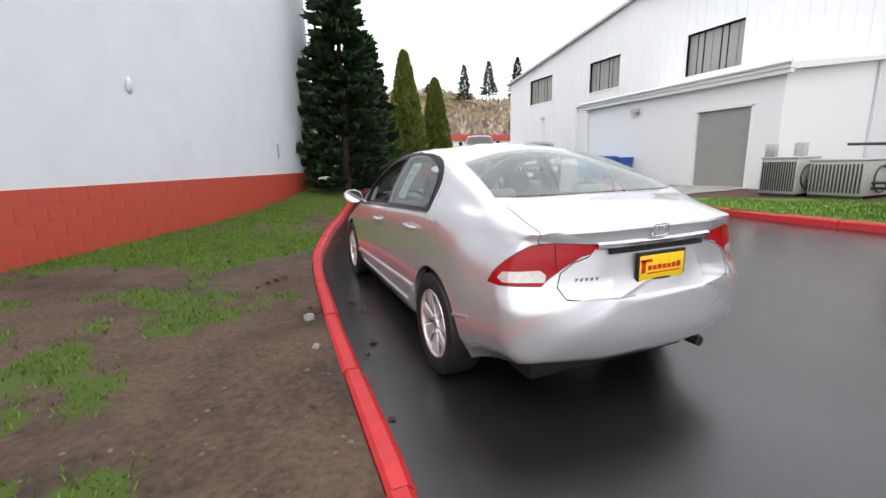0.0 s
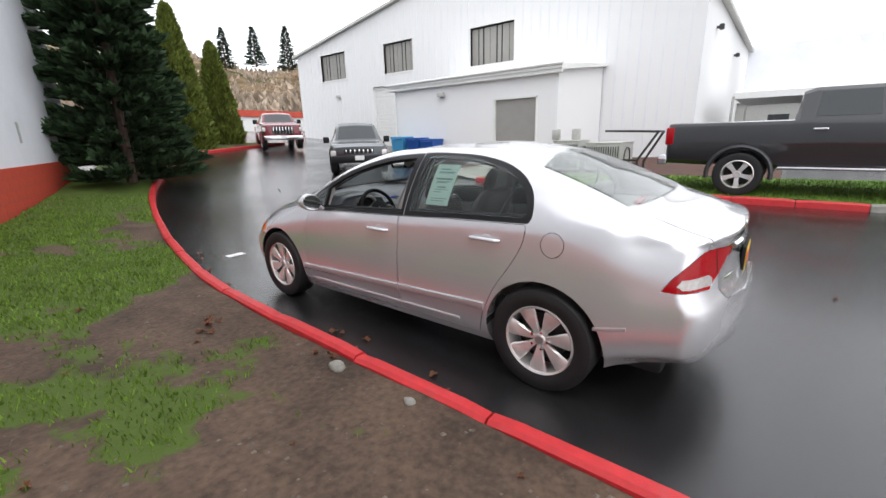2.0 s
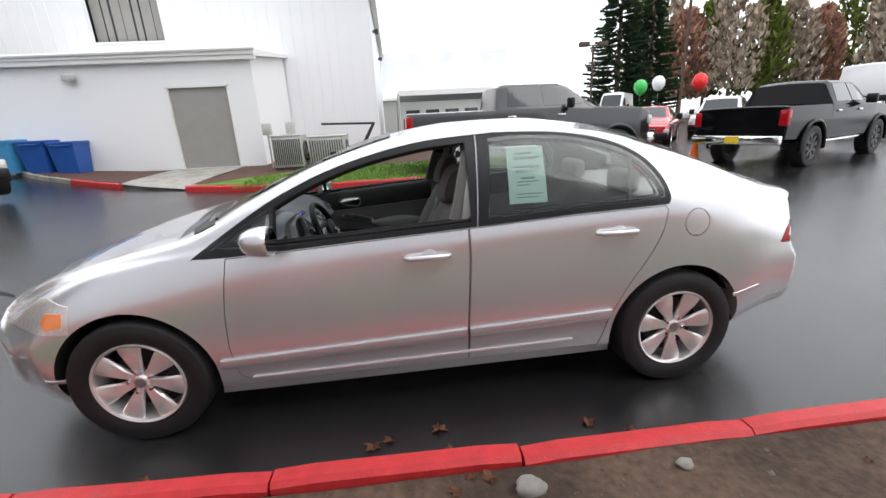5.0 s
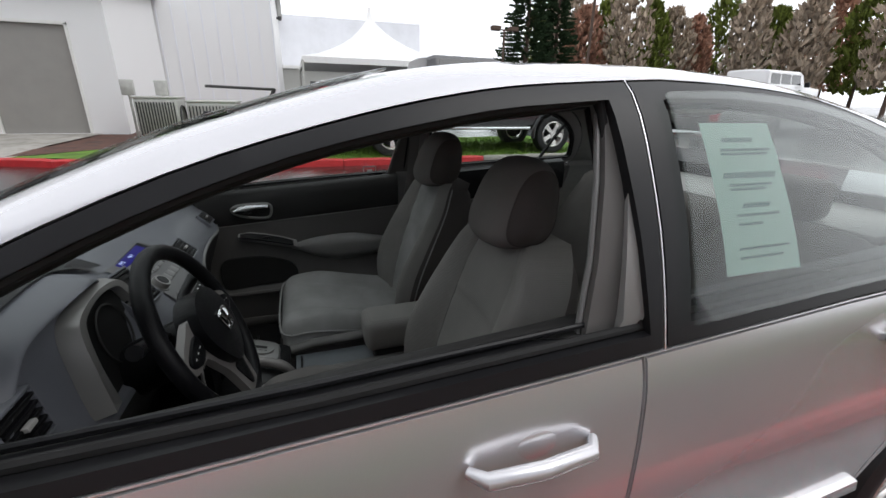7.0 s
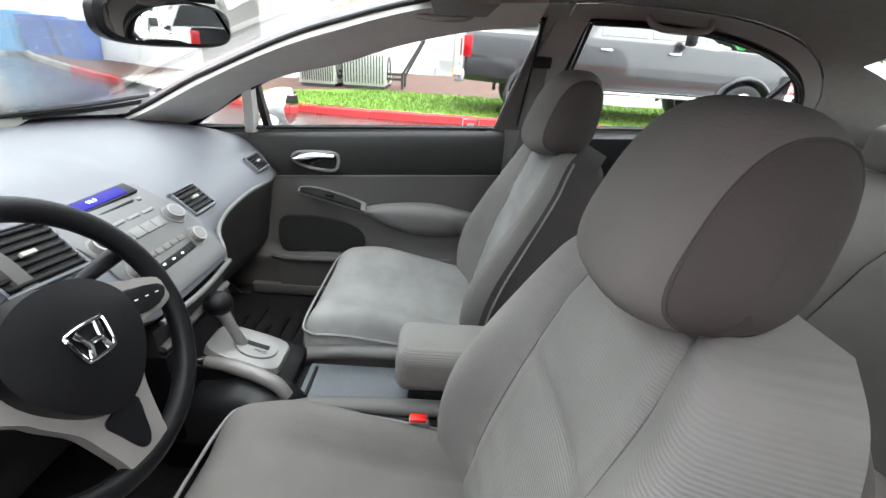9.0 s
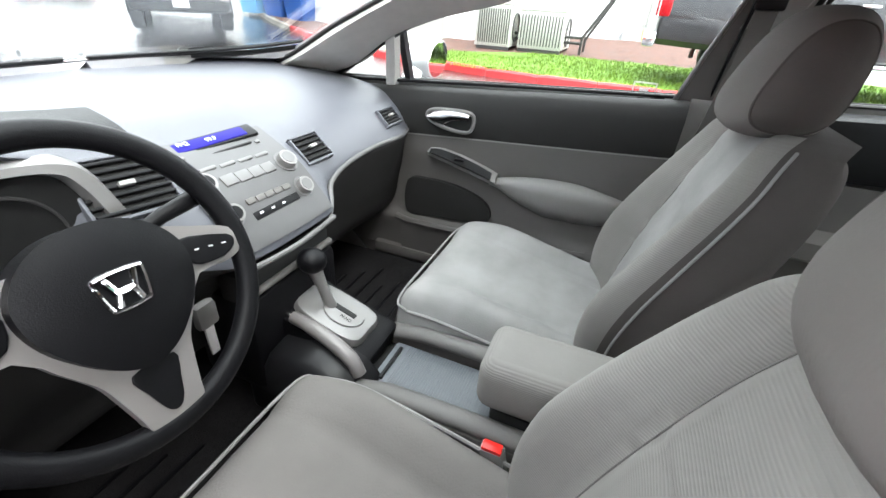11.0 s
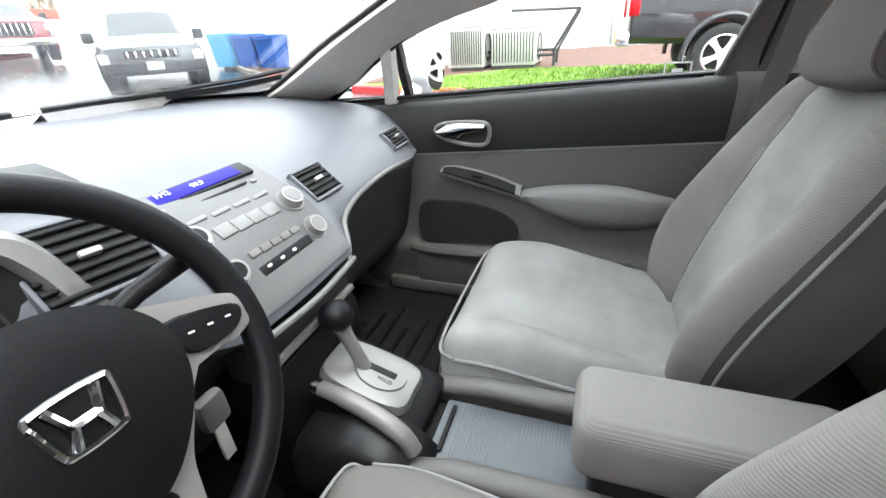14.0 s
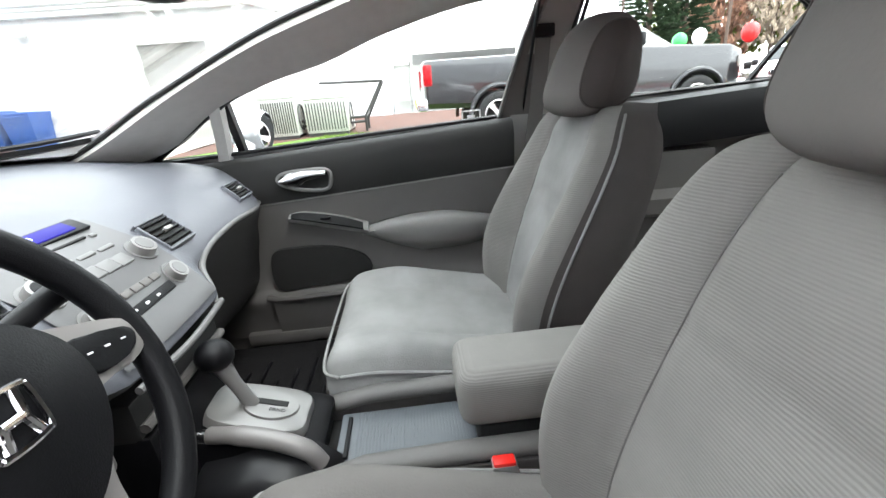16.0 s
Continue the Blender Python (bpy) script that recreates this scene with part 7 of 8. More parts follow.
    part("front_bumper", box(-hw * 0.95, hw * 0.95, y1 - 0.02, y1 + 0.2, zb1 - 0.02, zb1 + 0.2, 0.05), M[chrome], t)
    if grille:
        gr = part("grille", box(-hw * 0.5, hw * 0.5, y1 + 0.03, y1 + 0.13, zb1 + 0.26, be1 - 0.06, 0.03), M["blackhole"], t)
        for i in range(7):
            xx = -hw * 0.44 + i * hw * 0.147
            part("grille_bar", box(xx - 0.02, xx + 0.02, y1 + 0.12, y1 + 0.145, zb1 + 0.28, be1 - 0.08, 0.008), M["chrome"], gr)
    if plate:
        part("number_plate", box(-0.15, 0.15, y1 + 0.2, y1 + 0.212, zb1 + 0.05, zb1 + 0.2), M["label_white"], t)
        part("rear_plate", box(-0.15, 0.15, y0 - 0.215, y0 - 0.2, zb0 + 0.0, zb0 + 0.15), M["plate_yellow"], t)
    for s in (-1, 1):
        part("head_lamp", box(min(s * hw * 0.6, s * hw * 0.97), max(s * hw * 0.6, s * hw * 0.97), y1 - 0.04, y1 + 0.07, be1 - 0.3, be1 - 0.1, 0.03), M["clear_lamp"], t)
        part("tail_lamp", box(min(s * hw * 0.82, s * hw * 0.995), max(s * hw * 0.82, s * hw * 0.995), y0 - 0.075, y0 + 0.08, be0 - 0.4, be0 - 0.06, 0.03), M["red_lamp"], t)
        ym = stations[-1][0] - (stations[-1][0] - stations[0][0]) * 0.36
        part("door_mirror", box(min(s * (hw + 0.02), s * (hw + 0.24)), max(s * (hw + 0.02), s * (hw + 0.24)), ym - 0.04, ym + 0.08, be0 - 0.02, be0 + 0.2, 0.04), M["black"], t)
        for yy in (base * 0.62, base * 0.3):
            part("door_handle", box(min(s * (hw - 0.01), s * (hw + 0.03)), max(s * (hw - 0.01), s * (hw + 0.03)), yy - 0.1, yy + 0.1, be0 - 0.17, be0 - 0.13, 0.012), M[chrome], t)
        part("sill_step", box(min(s * hw * 0.86, s * hw * 1.0), max(s * hw * 0.86, s * hw * 1.0), r * 1.4, base - r * 1.4, zb0 - 0.09, zb0 - 0.03, 0.02), M[chrome] if pickup else M["black"], t)
    t.matrix_basis = place
    return t


def place_at(x, y, z, fx, fy, scale=1.0):
    return Matrix.Translation((x, y, z)) @ Matrix.Rotation(math.atan2(-fx, fy), 4, "Z") @ Matrix.Scale(scale, 4)


PICKUP = [(-1.22, 0.6, 1.36, 1.36, 0.98, 0.7), (0.72, 0.52, 1.36, 1.36, 1.0, 0.7), (0.78, 0.52, 1.38, 1.86, 1.0, 0.72), (0.95, 0.52, 1.38, 1.92, 1.0, 0.72), (2.2, 0.52, 1.37, 1.91, 1.0, 0.70), (2.45, 0.52, 1.36, 1.84, 1.0, 0.70), (3.05, 0.52, 1.34, 1.40, 1.0, 0.8), (3.2, 0.52, 1.33, 1.33, 1.0, 0.8), (4.15, 0.5, 1.28, 1.28, 0.98, 0.8), (4.38, 0.5, 1.2, 1.2, 0.92, 0.7)]
PICK_PANES = ([(0.98, 1.42), (1.02, 1.82), (1.75, 1.83), (1.78, 1.42)], [(1.84, 1.42), (1.82, 1.83), (2.35, 1.79), (2.78, 1.46), (2.78, 1.42)])
PICK_SCREENS = (([(-0.7, 3.02), (0.7, 3.02), (0.62, 2.5), (-0.62, 2.5)], 1.3, 2.5),)
BED = (-1.12, 0.66)
vehicle("pickup_truck", "charcoal crew-cab pickup parked on the lawn", "pickup", PICKUP, 3.6, 0.41, 0.28, PICK_PANES, M["charcoal"], place_at(8.47, -0.28, 0.15, 0.0, -1.0, 1.06), spokes=5, bed=BED, screens=PICK_SCREENS, pickup=True)
vehicle("pickup_truck", "glossy black lifted crew-cab pickup with black rims", "pickup", PICKUP, 3.6, 0.46, 0.32, PICK_PANES, M["black_paint"], place_at(7.0, -7.7, 0.0, 0.38, -0.925, 1.0), spokes=8, rim="dark_metal", bed=BED, screens=PICK_SCREENS, pickup=True)
vehicle("pickup_truck", "maroon pickup with a chrome grille parked far up the drive", "pickup", PICKUP, 3.6, 0.41, 0.28, PICK_PANES, M["maroon"], place_at(11.2, 23.2, ground_z(10, 21), -0.42, -0.9, 1.0), spokes=6, bed=BED, screens=PICK_SCREENS, pickup=True)
SUV = [(-0.95, 0.42, 1.05, 1.25, 0.9, 0.62), (-0.85, 0.36, 1.08, 1.55, 0.94, 0.66), (-0.55, 0.33, 1.08, 1.72, 0.96, 0.68), (0.6, 0.33, 1.07, 1.77, 0.97, 0.68), (1.6, 0.33, 1.06, 1.73, 0.97, 0.67), (1.85, 0.33, 1.06, 1.62, 0.97, 0.67), (2.45, 0.33, 1.06, 1.12, 0.97, 0.75), (2.55, 0.33, 1.06, 1.06, 0.97, 0.8), (3.4, 0.36, 0.98, 0.98, 0.94, 0.7), (3.62, 0.42, 0.9, 0.9, 0.85, 0.6)]
SUV_PANES = ([(-0.7, 1.14), (-0.55, 1.56), (0.05, 1.64), (0.05, 1.12)], [(0.12, 1.12), (0.14, 1.65), (0.98, 1.65), (1.0, 1.11)], [(1.07, 1.11), (1.05, 1.64), (1.55, 1.6), (2.15, 1.18), (2.15, 1.11)])
SUV_SCREENS = (([(-0.68, 2.4), (0.68, 2.4), (0.6, 1.82), (-0.6, 1.82)], 1.05, 2.2),)
vehicle("suv", "dark slate sport utility vehicle facing down the drive", "suv", SUV, 2.92, 0.38, 0.25, SUV_PANES, M["slate"], place_at(8.9, 13.1, ground_z(8.0, 12.0) - 0.02, -0.62, -0.78, 1.0), spokes=5, screens=SUV_SCREENS, flare=0.03, chrome="black")
SALOON = [(-0.95, 0.32, 0.92, 0.98, 0.82, 0.5), (-0.55, 0.24, 0.95, 1.03, 0.88, 0.55), (0.1, 0.22, 0.95, 1.36, 0.9, 0.56), (0.9, 0.22, 0.94, 1.43, 0.9, 0.57), (1.4, 0.22, 0.93, 1.4, 0.9, 0.57), (2.2, 0.22, 0.92, 0.98, 0.9, 0.7), (3.2, 0.22, 0.82, 0.82, 0.86, 0.6), (3.5, 0.28, 0.7, 0.7, 0.78, 0.5)]
SAL_PANES = ([(0.1, 0.99), (0.3, 1.3), (0.95, 1.36), (0.97, 0.98)], [(1.03, 0.98), (1.03, 1.36), (1.4, 1.32), (1.95, 1.02), (1.95, 0.98)])
SAL_SCREENS = (([(-0.62, 2.15), (0.62, 2.15), (0.5, 1.48), (-0.5, 1.48)], 0.9, 1.8), ([(-0.5, 0.05), (0.5, 0.05), (0.6, -0.5), (-0.6, -0.5)], 1.0, 1.8))
vehicle("parked_car", "red sports coupe in the far row", "car", SALOON, 2.75, 0.34, 0.24, SAL_PANES, M["red_paint"], place_at(15.5, -10.2, 0.1, -0.75, 0.6, 1.03), group="cars on the lot", screens=SAL_SCREENS, flare=0.03, chrome="black", plate=False)
vehicle("parked_car", "blue-grey saloon in the far row", "car", SALOON, 2.7, 0.32, 0.22, SAL_PANES, M["bluegrey"], place_at(19.5, -10.2, 0.2, -0.8, 0.55, 1.0), group="cars on the lot", screens=SAL_SCREENS, flare=0.03, chrome="black", plate=False)
vehicle("parked_car", "red hatch-backed car in the far row", "car", SALOON, 2.7, 0.32, 0.22, SAL_PANES, M["red_paint"], place_at(24.0, -13.5, 0.3, -0.8, 0.55, 1.0), group="cars on the lot", screens=SAL_SCREENS, flare=0.03, chrome="black", plate=False)
vehicle("parked_suv", "white sport utility vehicle in the far row", "suv", SUV, 2.8, 0.37, 0.25, SUV_PANES, M["white_paint"], place_at(16.8, -14.6, 0.1, -0.7, 0.7, 1.0), group="cars on the lot", screens=SUV_SCREENS, flare=0.03, chrome="black", plate=False)
VAN = [(-1.0, 0.4, 1.25, 2.2, 0.95, 0.8), (-0.9, 0.35, 1.25, 2.35, 0.97, 0.82), (2.3, 0.35, 1.22, 2.38, 0.97, 0.82), (2.6, 0.35, 1.2, 2.25, 0.97, 0.8), (3.3, 0.35, 1.18, 1.25, 0.96, 0.8), (3.8, 0.4, 1.0, 1.0, 0.9, 0.7)]
vehicle("white_van", "tall white panel van in the far row", "van", VAN, 3.0, 0.35, 0.24, ([(2.0, 1.3), (2.0, 1.9), (2.5, 1.9), (3.0, 1.35)],), M["white_paint"], place_at(33.0, -18.0, 0.5, -0.75, 0.65, 1.0), group="cars on the lot", screens=(([(-0.75, 3.25), (0.75, 3.25), (0.7, 2.65), (-0.7, 2.65)], 1.1, 2.6),), flare=0.03, chrome="black", plate=False)
BOXY = [(-1.1, 0.6, 1.35, 2.0, 1.0, 0.85), (1.9, 0.55, 1.35, 2.02, 1.0, 0.85), (2.1, 0.55, 1.35, 1.95, 1.0, 0.85), (2.35, 0.55, 1.35, 1.42, 1.0, 0.9), (3.9, 0.55, 1.3, 1.3, 1.0, 0.85)]
vehicle("parked_suv", "white boxy sport utility vehicle on higher ground", "suv", BOXY, 2.9, 0.45, 0.3, ([(-0.95, 1.42), (-0.95, 1.85), (-0.1, 1.85), (-0.1, 1.42)], [(0.0, 1.42), (0.0, 1.85), (0.9, 1.85), (0.9, 1.42)], [(1.0, 1.42), (1.0, 1.85), (1.85, 1.85), (1.95, 1.42)]), M["white_paint"], place_at(14.5, -20.0, 0.75, 0.2, -0.98, 1.05), group="cars on the lot", flare=0.05, chrome="black", plate=False)
bank = region([(8, -40), (60, -40), (60, -16.5), (14, -16.5), (10, -18)], lambda x, y: 0.02 + 0.7 * min(1.0, max(0.0, (-16.5 - y) / 2.0)), 2.0)
tagged(part("raised_lot", bank, M["asphalt"]), "raised asphalt car lot behind", "ground", kind="structure")


# ---- trees ----
def clumps(count, place, size, rnd, tri=3, droop=0.0):
    """Leaf clumps as one mesh: each clump is a few crossed pointed blades."""
    verts, faces = [], []
    for _ in range(count):
        p, out = place(rnd)
        for _ in range(tri):
            d = Vector((out[0] + rnd.uniform(-0.7, 0.7), out[1] + rnd.uniform(-0.7, 0.7), out[2] + rnd.uniform(-0.5, 0.5) - droop)).normalized()
            w = d.orthogonal().normalized()
            w.rotate(Matrix.Rotation(rnd.uniform(0, 6.28), 3, d))
            L = size * rnd.uniform(0.6, 1.4)
            a = Vector(p)
            i = len(verts)
            verts += [a - w * L * 0.22, a + d * L * 0.5 - w * L * 0.16, a + d * L, a + d * L * 0.5 + w * L * 0.2, a + w * L * 0.2]
            faces.append((i, i + 1, i + 2, i + 3, i + 4))
    me = bpy.data.meshes.new("crown")
    me.from_pydata([v[:] for v in verts], [], faces)
    return me


def spruce(x, y, z, h, r, seed, label, dense=1.0, mat_leaf="conifer"):
    rnd = random.Random(seed)
    t = thing("conifer_tree", label, "tree", at=(x, y, z))
    part("trunk", tube([(x, y, z - 0.2), (x + 0.05, y, z + h * 0.5), (x, y, z + h)], [0.075 * r, 0.05 * r, 0.01], 8), M["bark"], t)
    branches = []
    k = 0
    zz = 0.3
    while zz < h * 0.99:
        f = 1 - zz / h
        n = 5 + int(3 * f)
        for i in range(n):
            a = k * 2.4 + i * 6.283 / n + rnd.uniform(-0.3, 0.3)
            L = r * (f ** 0.75) * rnd.uniform(0.65, 1.12) + 0.08
            branches.append((zz + rnd.uniform(-0.12, 0.12), a, L))
        k += 1
        zz += 0.16 + 0.2 * f
    bm = bmesh.new()
    for bz, a, L in branches[::2]:
        tube([(x, y, z + bz), (x + L * 0.85 * math.cos(a), y + L * 0.85 * math.sin(a), z + bz - 0.08 * L)], [0.025, 0.006], 4, bm=bm)
    tagged(part("limb", bm, M["bark"], t), kind="stuff")
    tot = sum(b[2] for b in branches)

    def place(rn):
        b = rn.choices(branches, weights=[q[2] for q in branches])[0]
        u = rn.uniform(0.15, 1.0) ** 0.7
        bz, a, L = b
        q = u * L
        return (x + q * math.cos(a) + rn.uniform(-0.1, 0.1), y + q * math.sin(a) + rn.uniform(-0.1, 0.1), z + bz - 0.12 * q + 0.16 * q * q / r + rn.uniform(-0.07, 0.05)), (math.cos(a), math.sin(a), 0.35)
    me = clumps(int(9500 * dense * r * h / 12), place, 0.24, rnd)
    link("crown", me, M[mat_leaf], t)
    return t


def cedar(x, y, z, h, r, seed):
    rnd = random.Random(seed)
    t = thing("cedar_tree", "dense yellow-green pyramidal cedar", "tree", group="cedars", at=(x, y, z))
    part("trunk", tube([(x, y, z - 0.2), (x, y, z + h * 0.9)], [0.12, 0.02], 8), M["bark"], t)
    bm = bmesh.new()
    rings = []
    for f in np.linspace(0.02, 0.97, 14):
        rr = r * 0.8 * (min(1.0, f / 0.12) * 0.25 + 0.75) * (1 - f) ** 0.72
        rings.append([(x + rr * (1 + 0.1 * noise.noise((math.cos(a) * 2, math.sin(a) * 2 + seed, f * 6))) * math.cos(a), y + rr * math.sin(a), z + f * h) for a in np.linspace(0, 6.283, 14, endpoint=False)])
    part("inner_foliage", loft(rings), M["conifer"], t)

    def place(rn):
        f = rn.uniform(0.0, 1.0) ** 1.3
        a = rn.uniform(0, 6.283)
        lob = 1 + 0.13 * noise.noise((math.cos(a) * 2.5 + seed, math.sin(a) * 2.5, f * 7))
        rr = r * lob * (min(1.0, f / 0.1) * 0.2 + 0.8) * (1 - f) ** 0.72 * rn.uniform(0.8, 1.0)
        return (x + rr * math.cos(a), y + rr * math.sin(a), z + f * h), (math.cos(a) * 0.4, math.sin(a) * 0.4, 1.0)
    link("crown", clumps(7000, place, 0.26, rnd), M["cedar"], t)


spruce(0.75, 12.7, 0.4, 8.0, 1.75, 3, "dark green spruce against the white wall", 1.5)
spruce(2.3, 15.6, 0.7, 5.6, 1.3, 8, "smaller dark spruce behind the first", 1.4)
cedar(6.1, 22.6, 1.0, 6.6, 1.35, 4)
cedar(8.7, 24.4, 1.15, 5.4, 1.15, 9)
cedar(3.9, 20.5, 0.85, 5.0, 1.0, 14)


def bare_tree(x, y, z, h, r, seed, leaf, label, count=900, size=0.9):
    rnd = random.Random(seed)
    t = thing("leafless_tree", label, "tree", group="trees beyond the lot", at=(x, y, z))
    part("trunk", tube([(x, y, z - 0.5), (x + 0.1, y, z + h * 0.6), (x, y, z + h)], [0.22, 0.12, 0.02], 6), M["bark"], t)
    bm = bmesh.new()
    for _ in range(22):
        bz = rnd.uniform(0.2, 0.85) * h
        a = rnd.uniform(0, 6.28)
        L = r * rnd.uniform(0.5, 1.0) * (1 - 0.5 * bz / h)
        tube([(x, y, z + bz), (x + L * math.cos(a), y + L * math.sin(a), z + bz + L * 0.8)], [0.06, 0.01], 4, bm=bm)
    tagged(part("limb", bm, M["bark"], t), kind="stuff")

    def place(rn):
        f = rn.uniform(0.12, 1.0)
        a = rn.uniform(0, 6.283)
        rr = r * math.sqrt(rn.uniform(0.02, 1)) * math.sin(math.pi * min(0.97, f * 0.8 + 0.18)) ** 0.7
        return (x + rr * math.cos(a), y + rr * math.sin(a), z + f * h), (0.3 * math.cos(a), 0.3 * math.sin(a), 1.0)
    link("crown", clumps(count, place, size, rnd, tri=4), M[leaf], t)


# direction tables: bearing is measured as run over x for each metre along
rt = random.Random(21)
for i in range(15):
    d = rt.uniform(58, 84)
    ang = radians(-63 + i * 2.35)
    kind = ("bare_twigs", "cedar", "autumn_twigs", "bare_twigs", "cedar")[i % 5]
    bare_tree(-2 + d * math.cos(ang), 1.0 + d * math.sin(ang), 1.0, rt.uniform(11, 19), rt.uniform(2.2, 3.6), 40 + i, kind, "tall winter tree beyond the car lot", 750, 0.7)
spruce(44, -23.5, 0.5, 17, 4.2, 31, "tall dark spruce beyond the car lot", 0.5)
spruce(44.5, -27.5, 0.5, 15, 3.5, 32, "tall dark spruce beyond the car lot", 0.5)
# wooded hillside far up the drive
hill_bm = bmesh.new()
HV = []
for i, a in enumerate(np.linspace(35, 100, 60)):
    row = []
    for j, d in enumerate((70, 85, 100, 120, 150)):
        hgt = (0.5, 8, 17, 25, 29)[j] * (0.75 + 0.3 * noise.noise((a * 0.09, 2.0, 0))) + 1.2 * noise.noise((a * 0.9, j * 1.7, 5))
        row.append(hill_bm.verts.new((d * math.cos(radians(a)), d * math.sin(radians(a)), hgt + 1.0)))
    HV.append(row)
for A, B in zip(HV, HV[1:]):
    for j in range(4):
        hill_bm.faces.new((A[j], A[j + 1], B[j + 1], B[j]))
tagged(part("hillside", hill_bm, M["hill"]), "brown wooded hillside in the distance", "hill", kind="backdrop")
rh = random.Random(77)


def hill_place(rn):
    a = radians(rn.uniform(36, 99))
    u = rn.uniform(0, 1)
    d = 72 + 75 * u
    return (d * math.cos(a), d * math.sin(a), 1.5 + 28 * u ** 0.9 * (0.75 + 0.3 * noise.noise((math.degrees(a) * 0.09, 2.0, 0))) + rn.uniform(0, 1.5)), (0, 0, 1)


wood = link("far_wood", clumps(6000, hill_place, 2.6, rh), M["bare_twigs"])
tagged(wood, "bare brown winter woods on the hillside", "wood", kind="stuff")
for i in range(9):
    a = radians(49 + i * 4.2 + rh.uniform(-1, 1))
    d = 105 + rh.uniform(-10, 20)
    spruce(d * math.cos(a), d * math.sin(a), 17.0, rh.uniform(6, 10), 2.4, 60 + i, "far conifer on the hillside", 0.3)

# ---- tent, far shop front, shed ----
tent = thing("marquee", "white peaked marquee beside the hall", "tent")
tx0, tx1, ty0, ty1, tz = 19.0, 26.0, -6.0, 1.0, 2.65
cxm, cym = (tx0 + tx1) / 2, (ty0 + ty1) / 2
rings = []
for f in np.linspace(0, 1, 9):
    w = (1 - f) ** 1.7
    zz = tz + 0.25 + 2.6 * f ** 1.25
    rings.append([(cxm + (px - cxm) * max(w, 0.015), cym + (py - cym) * max(w, 0.015), zz) for px, py in ((tx0, ty0), ((tx0 + tx1) / 2, ty0), (tx1, ty0), (tx1, (ty0 + ty1) / 2), (tx1, ty1), ((tx0 + tx1) / 2, ty1), (tx0, ty1), (tx0, (ty0 + ty1) / 2))])
part("canopy", loft([[(p[0], p[1], tz) for p in rings[0]]] + rings), M["tent"], tent, smooth=50)
for px in (tx0, tx1):
    for py in (ty0, ty1):
        part("pole", cyl((px, py, 0.2), (px, py, tz + 0.1), 0.05, None, 10), M["galv"], tent)
shop = thing("showroom", "low grey showroom with a row of windows", "building")
part("wall", box(36.0, 50, -9, 2.0, 0, 7.0), M["white_wall"], shop, smooth=0)
part("lower_wall", box(33.0, 36.0, -12, 2.0, 0, 3.1), M["galv"], shop, smooth=0)
for k in range(7):
    part("window", box(32.95, 33.0, -10.5 + k * 1.6, -9.4 + k * 1.6, 1.2, 2.3), M["far_glass"], shop, smooth=0)
part("roof", box(32.6, 36.2, -12.4, 2.0, 3.1, 3.3), M["trim_white"], shop, smooth=0)
shed = thing("far_shed", "small white shed with a red roof edge up the drive", "building")
part("wall", prism([(12.0, 1.6), (17.0, 1.6), (17.0, 4.0), (14.5, 4.9), (12.0, 4.0)], "y", 44, 52), M["trim_white"], shed, smooth=0)
part("roof", prism([(11.7, 3.95), (14.5, 5.0), (17.3, 3.95), (17.3, 4.1), (14.5, 5.15), (11.7, 4.1)], "y", 43.7, 52.3), M["galv"], shed, smooth=0)
part("door", box(13.5, 15.5, 43.94, 44, 1.6, 3.6), M["grey_door"], shed, smooth=0)
red = thing("red_roofed_building", "low white building with a red fascia", "building")
part("wall", box(19, 34, 48, 58, 1.5, 4.2), M["trim_white"], red, smooth=0)
part("fascia", box(18.8, 34.2, 47.8, 58.2, 4.2, 4.9), M["red_wall"], red, smooth=0)

# ---- by the extension: condensers, rack, bins, meters ----
def condenser(x0, x1, y0, y1, z0, z1, label):
    t = thing("air_conditioner", label, "air conditioner", group="condensers")
    part("casing", box(x0, x1, y0, y1, z0 + 0.05, z1, 0.02), M["galv"], t)
    part("lid", box(x0 - 0.02, x1 + 0.02, y0 - 0.02, y1 + 0.02, z1, z1 + 0.04, 0.012), M["galv"], t)
    for k in range(14):
        yy = y0 + 0.06 + (y1 - y0 - 0.12) * k / 13
        part("louvre", box(x0 - 0.02, x0 + 0.005, yy - 0.012, yy + 0.012, z0 + 0.12, z1 - 0.08), M["dark_metal"], t)
    for xx in (x0 + 0.06, x1 - 0.06):
        part("foot", box(xx - 0.05, xx + 0.05, y0 + 0.02, y1 - 0.02, z0 - 0.02, z0 + 0.05), M["dark_metal"], t)
    part("fan_grille", tube([((x0 + x1) / 2 + 0.3 * math.cos(a), y0 - 0.012, (z0 + z1) / 2 + 0.3 * math.sin(a)) for a in np.linspace(0, 6.283, 24, endpoint=False)], 0.02, 6, closed=True), M["dark_metal"], t)
    return t


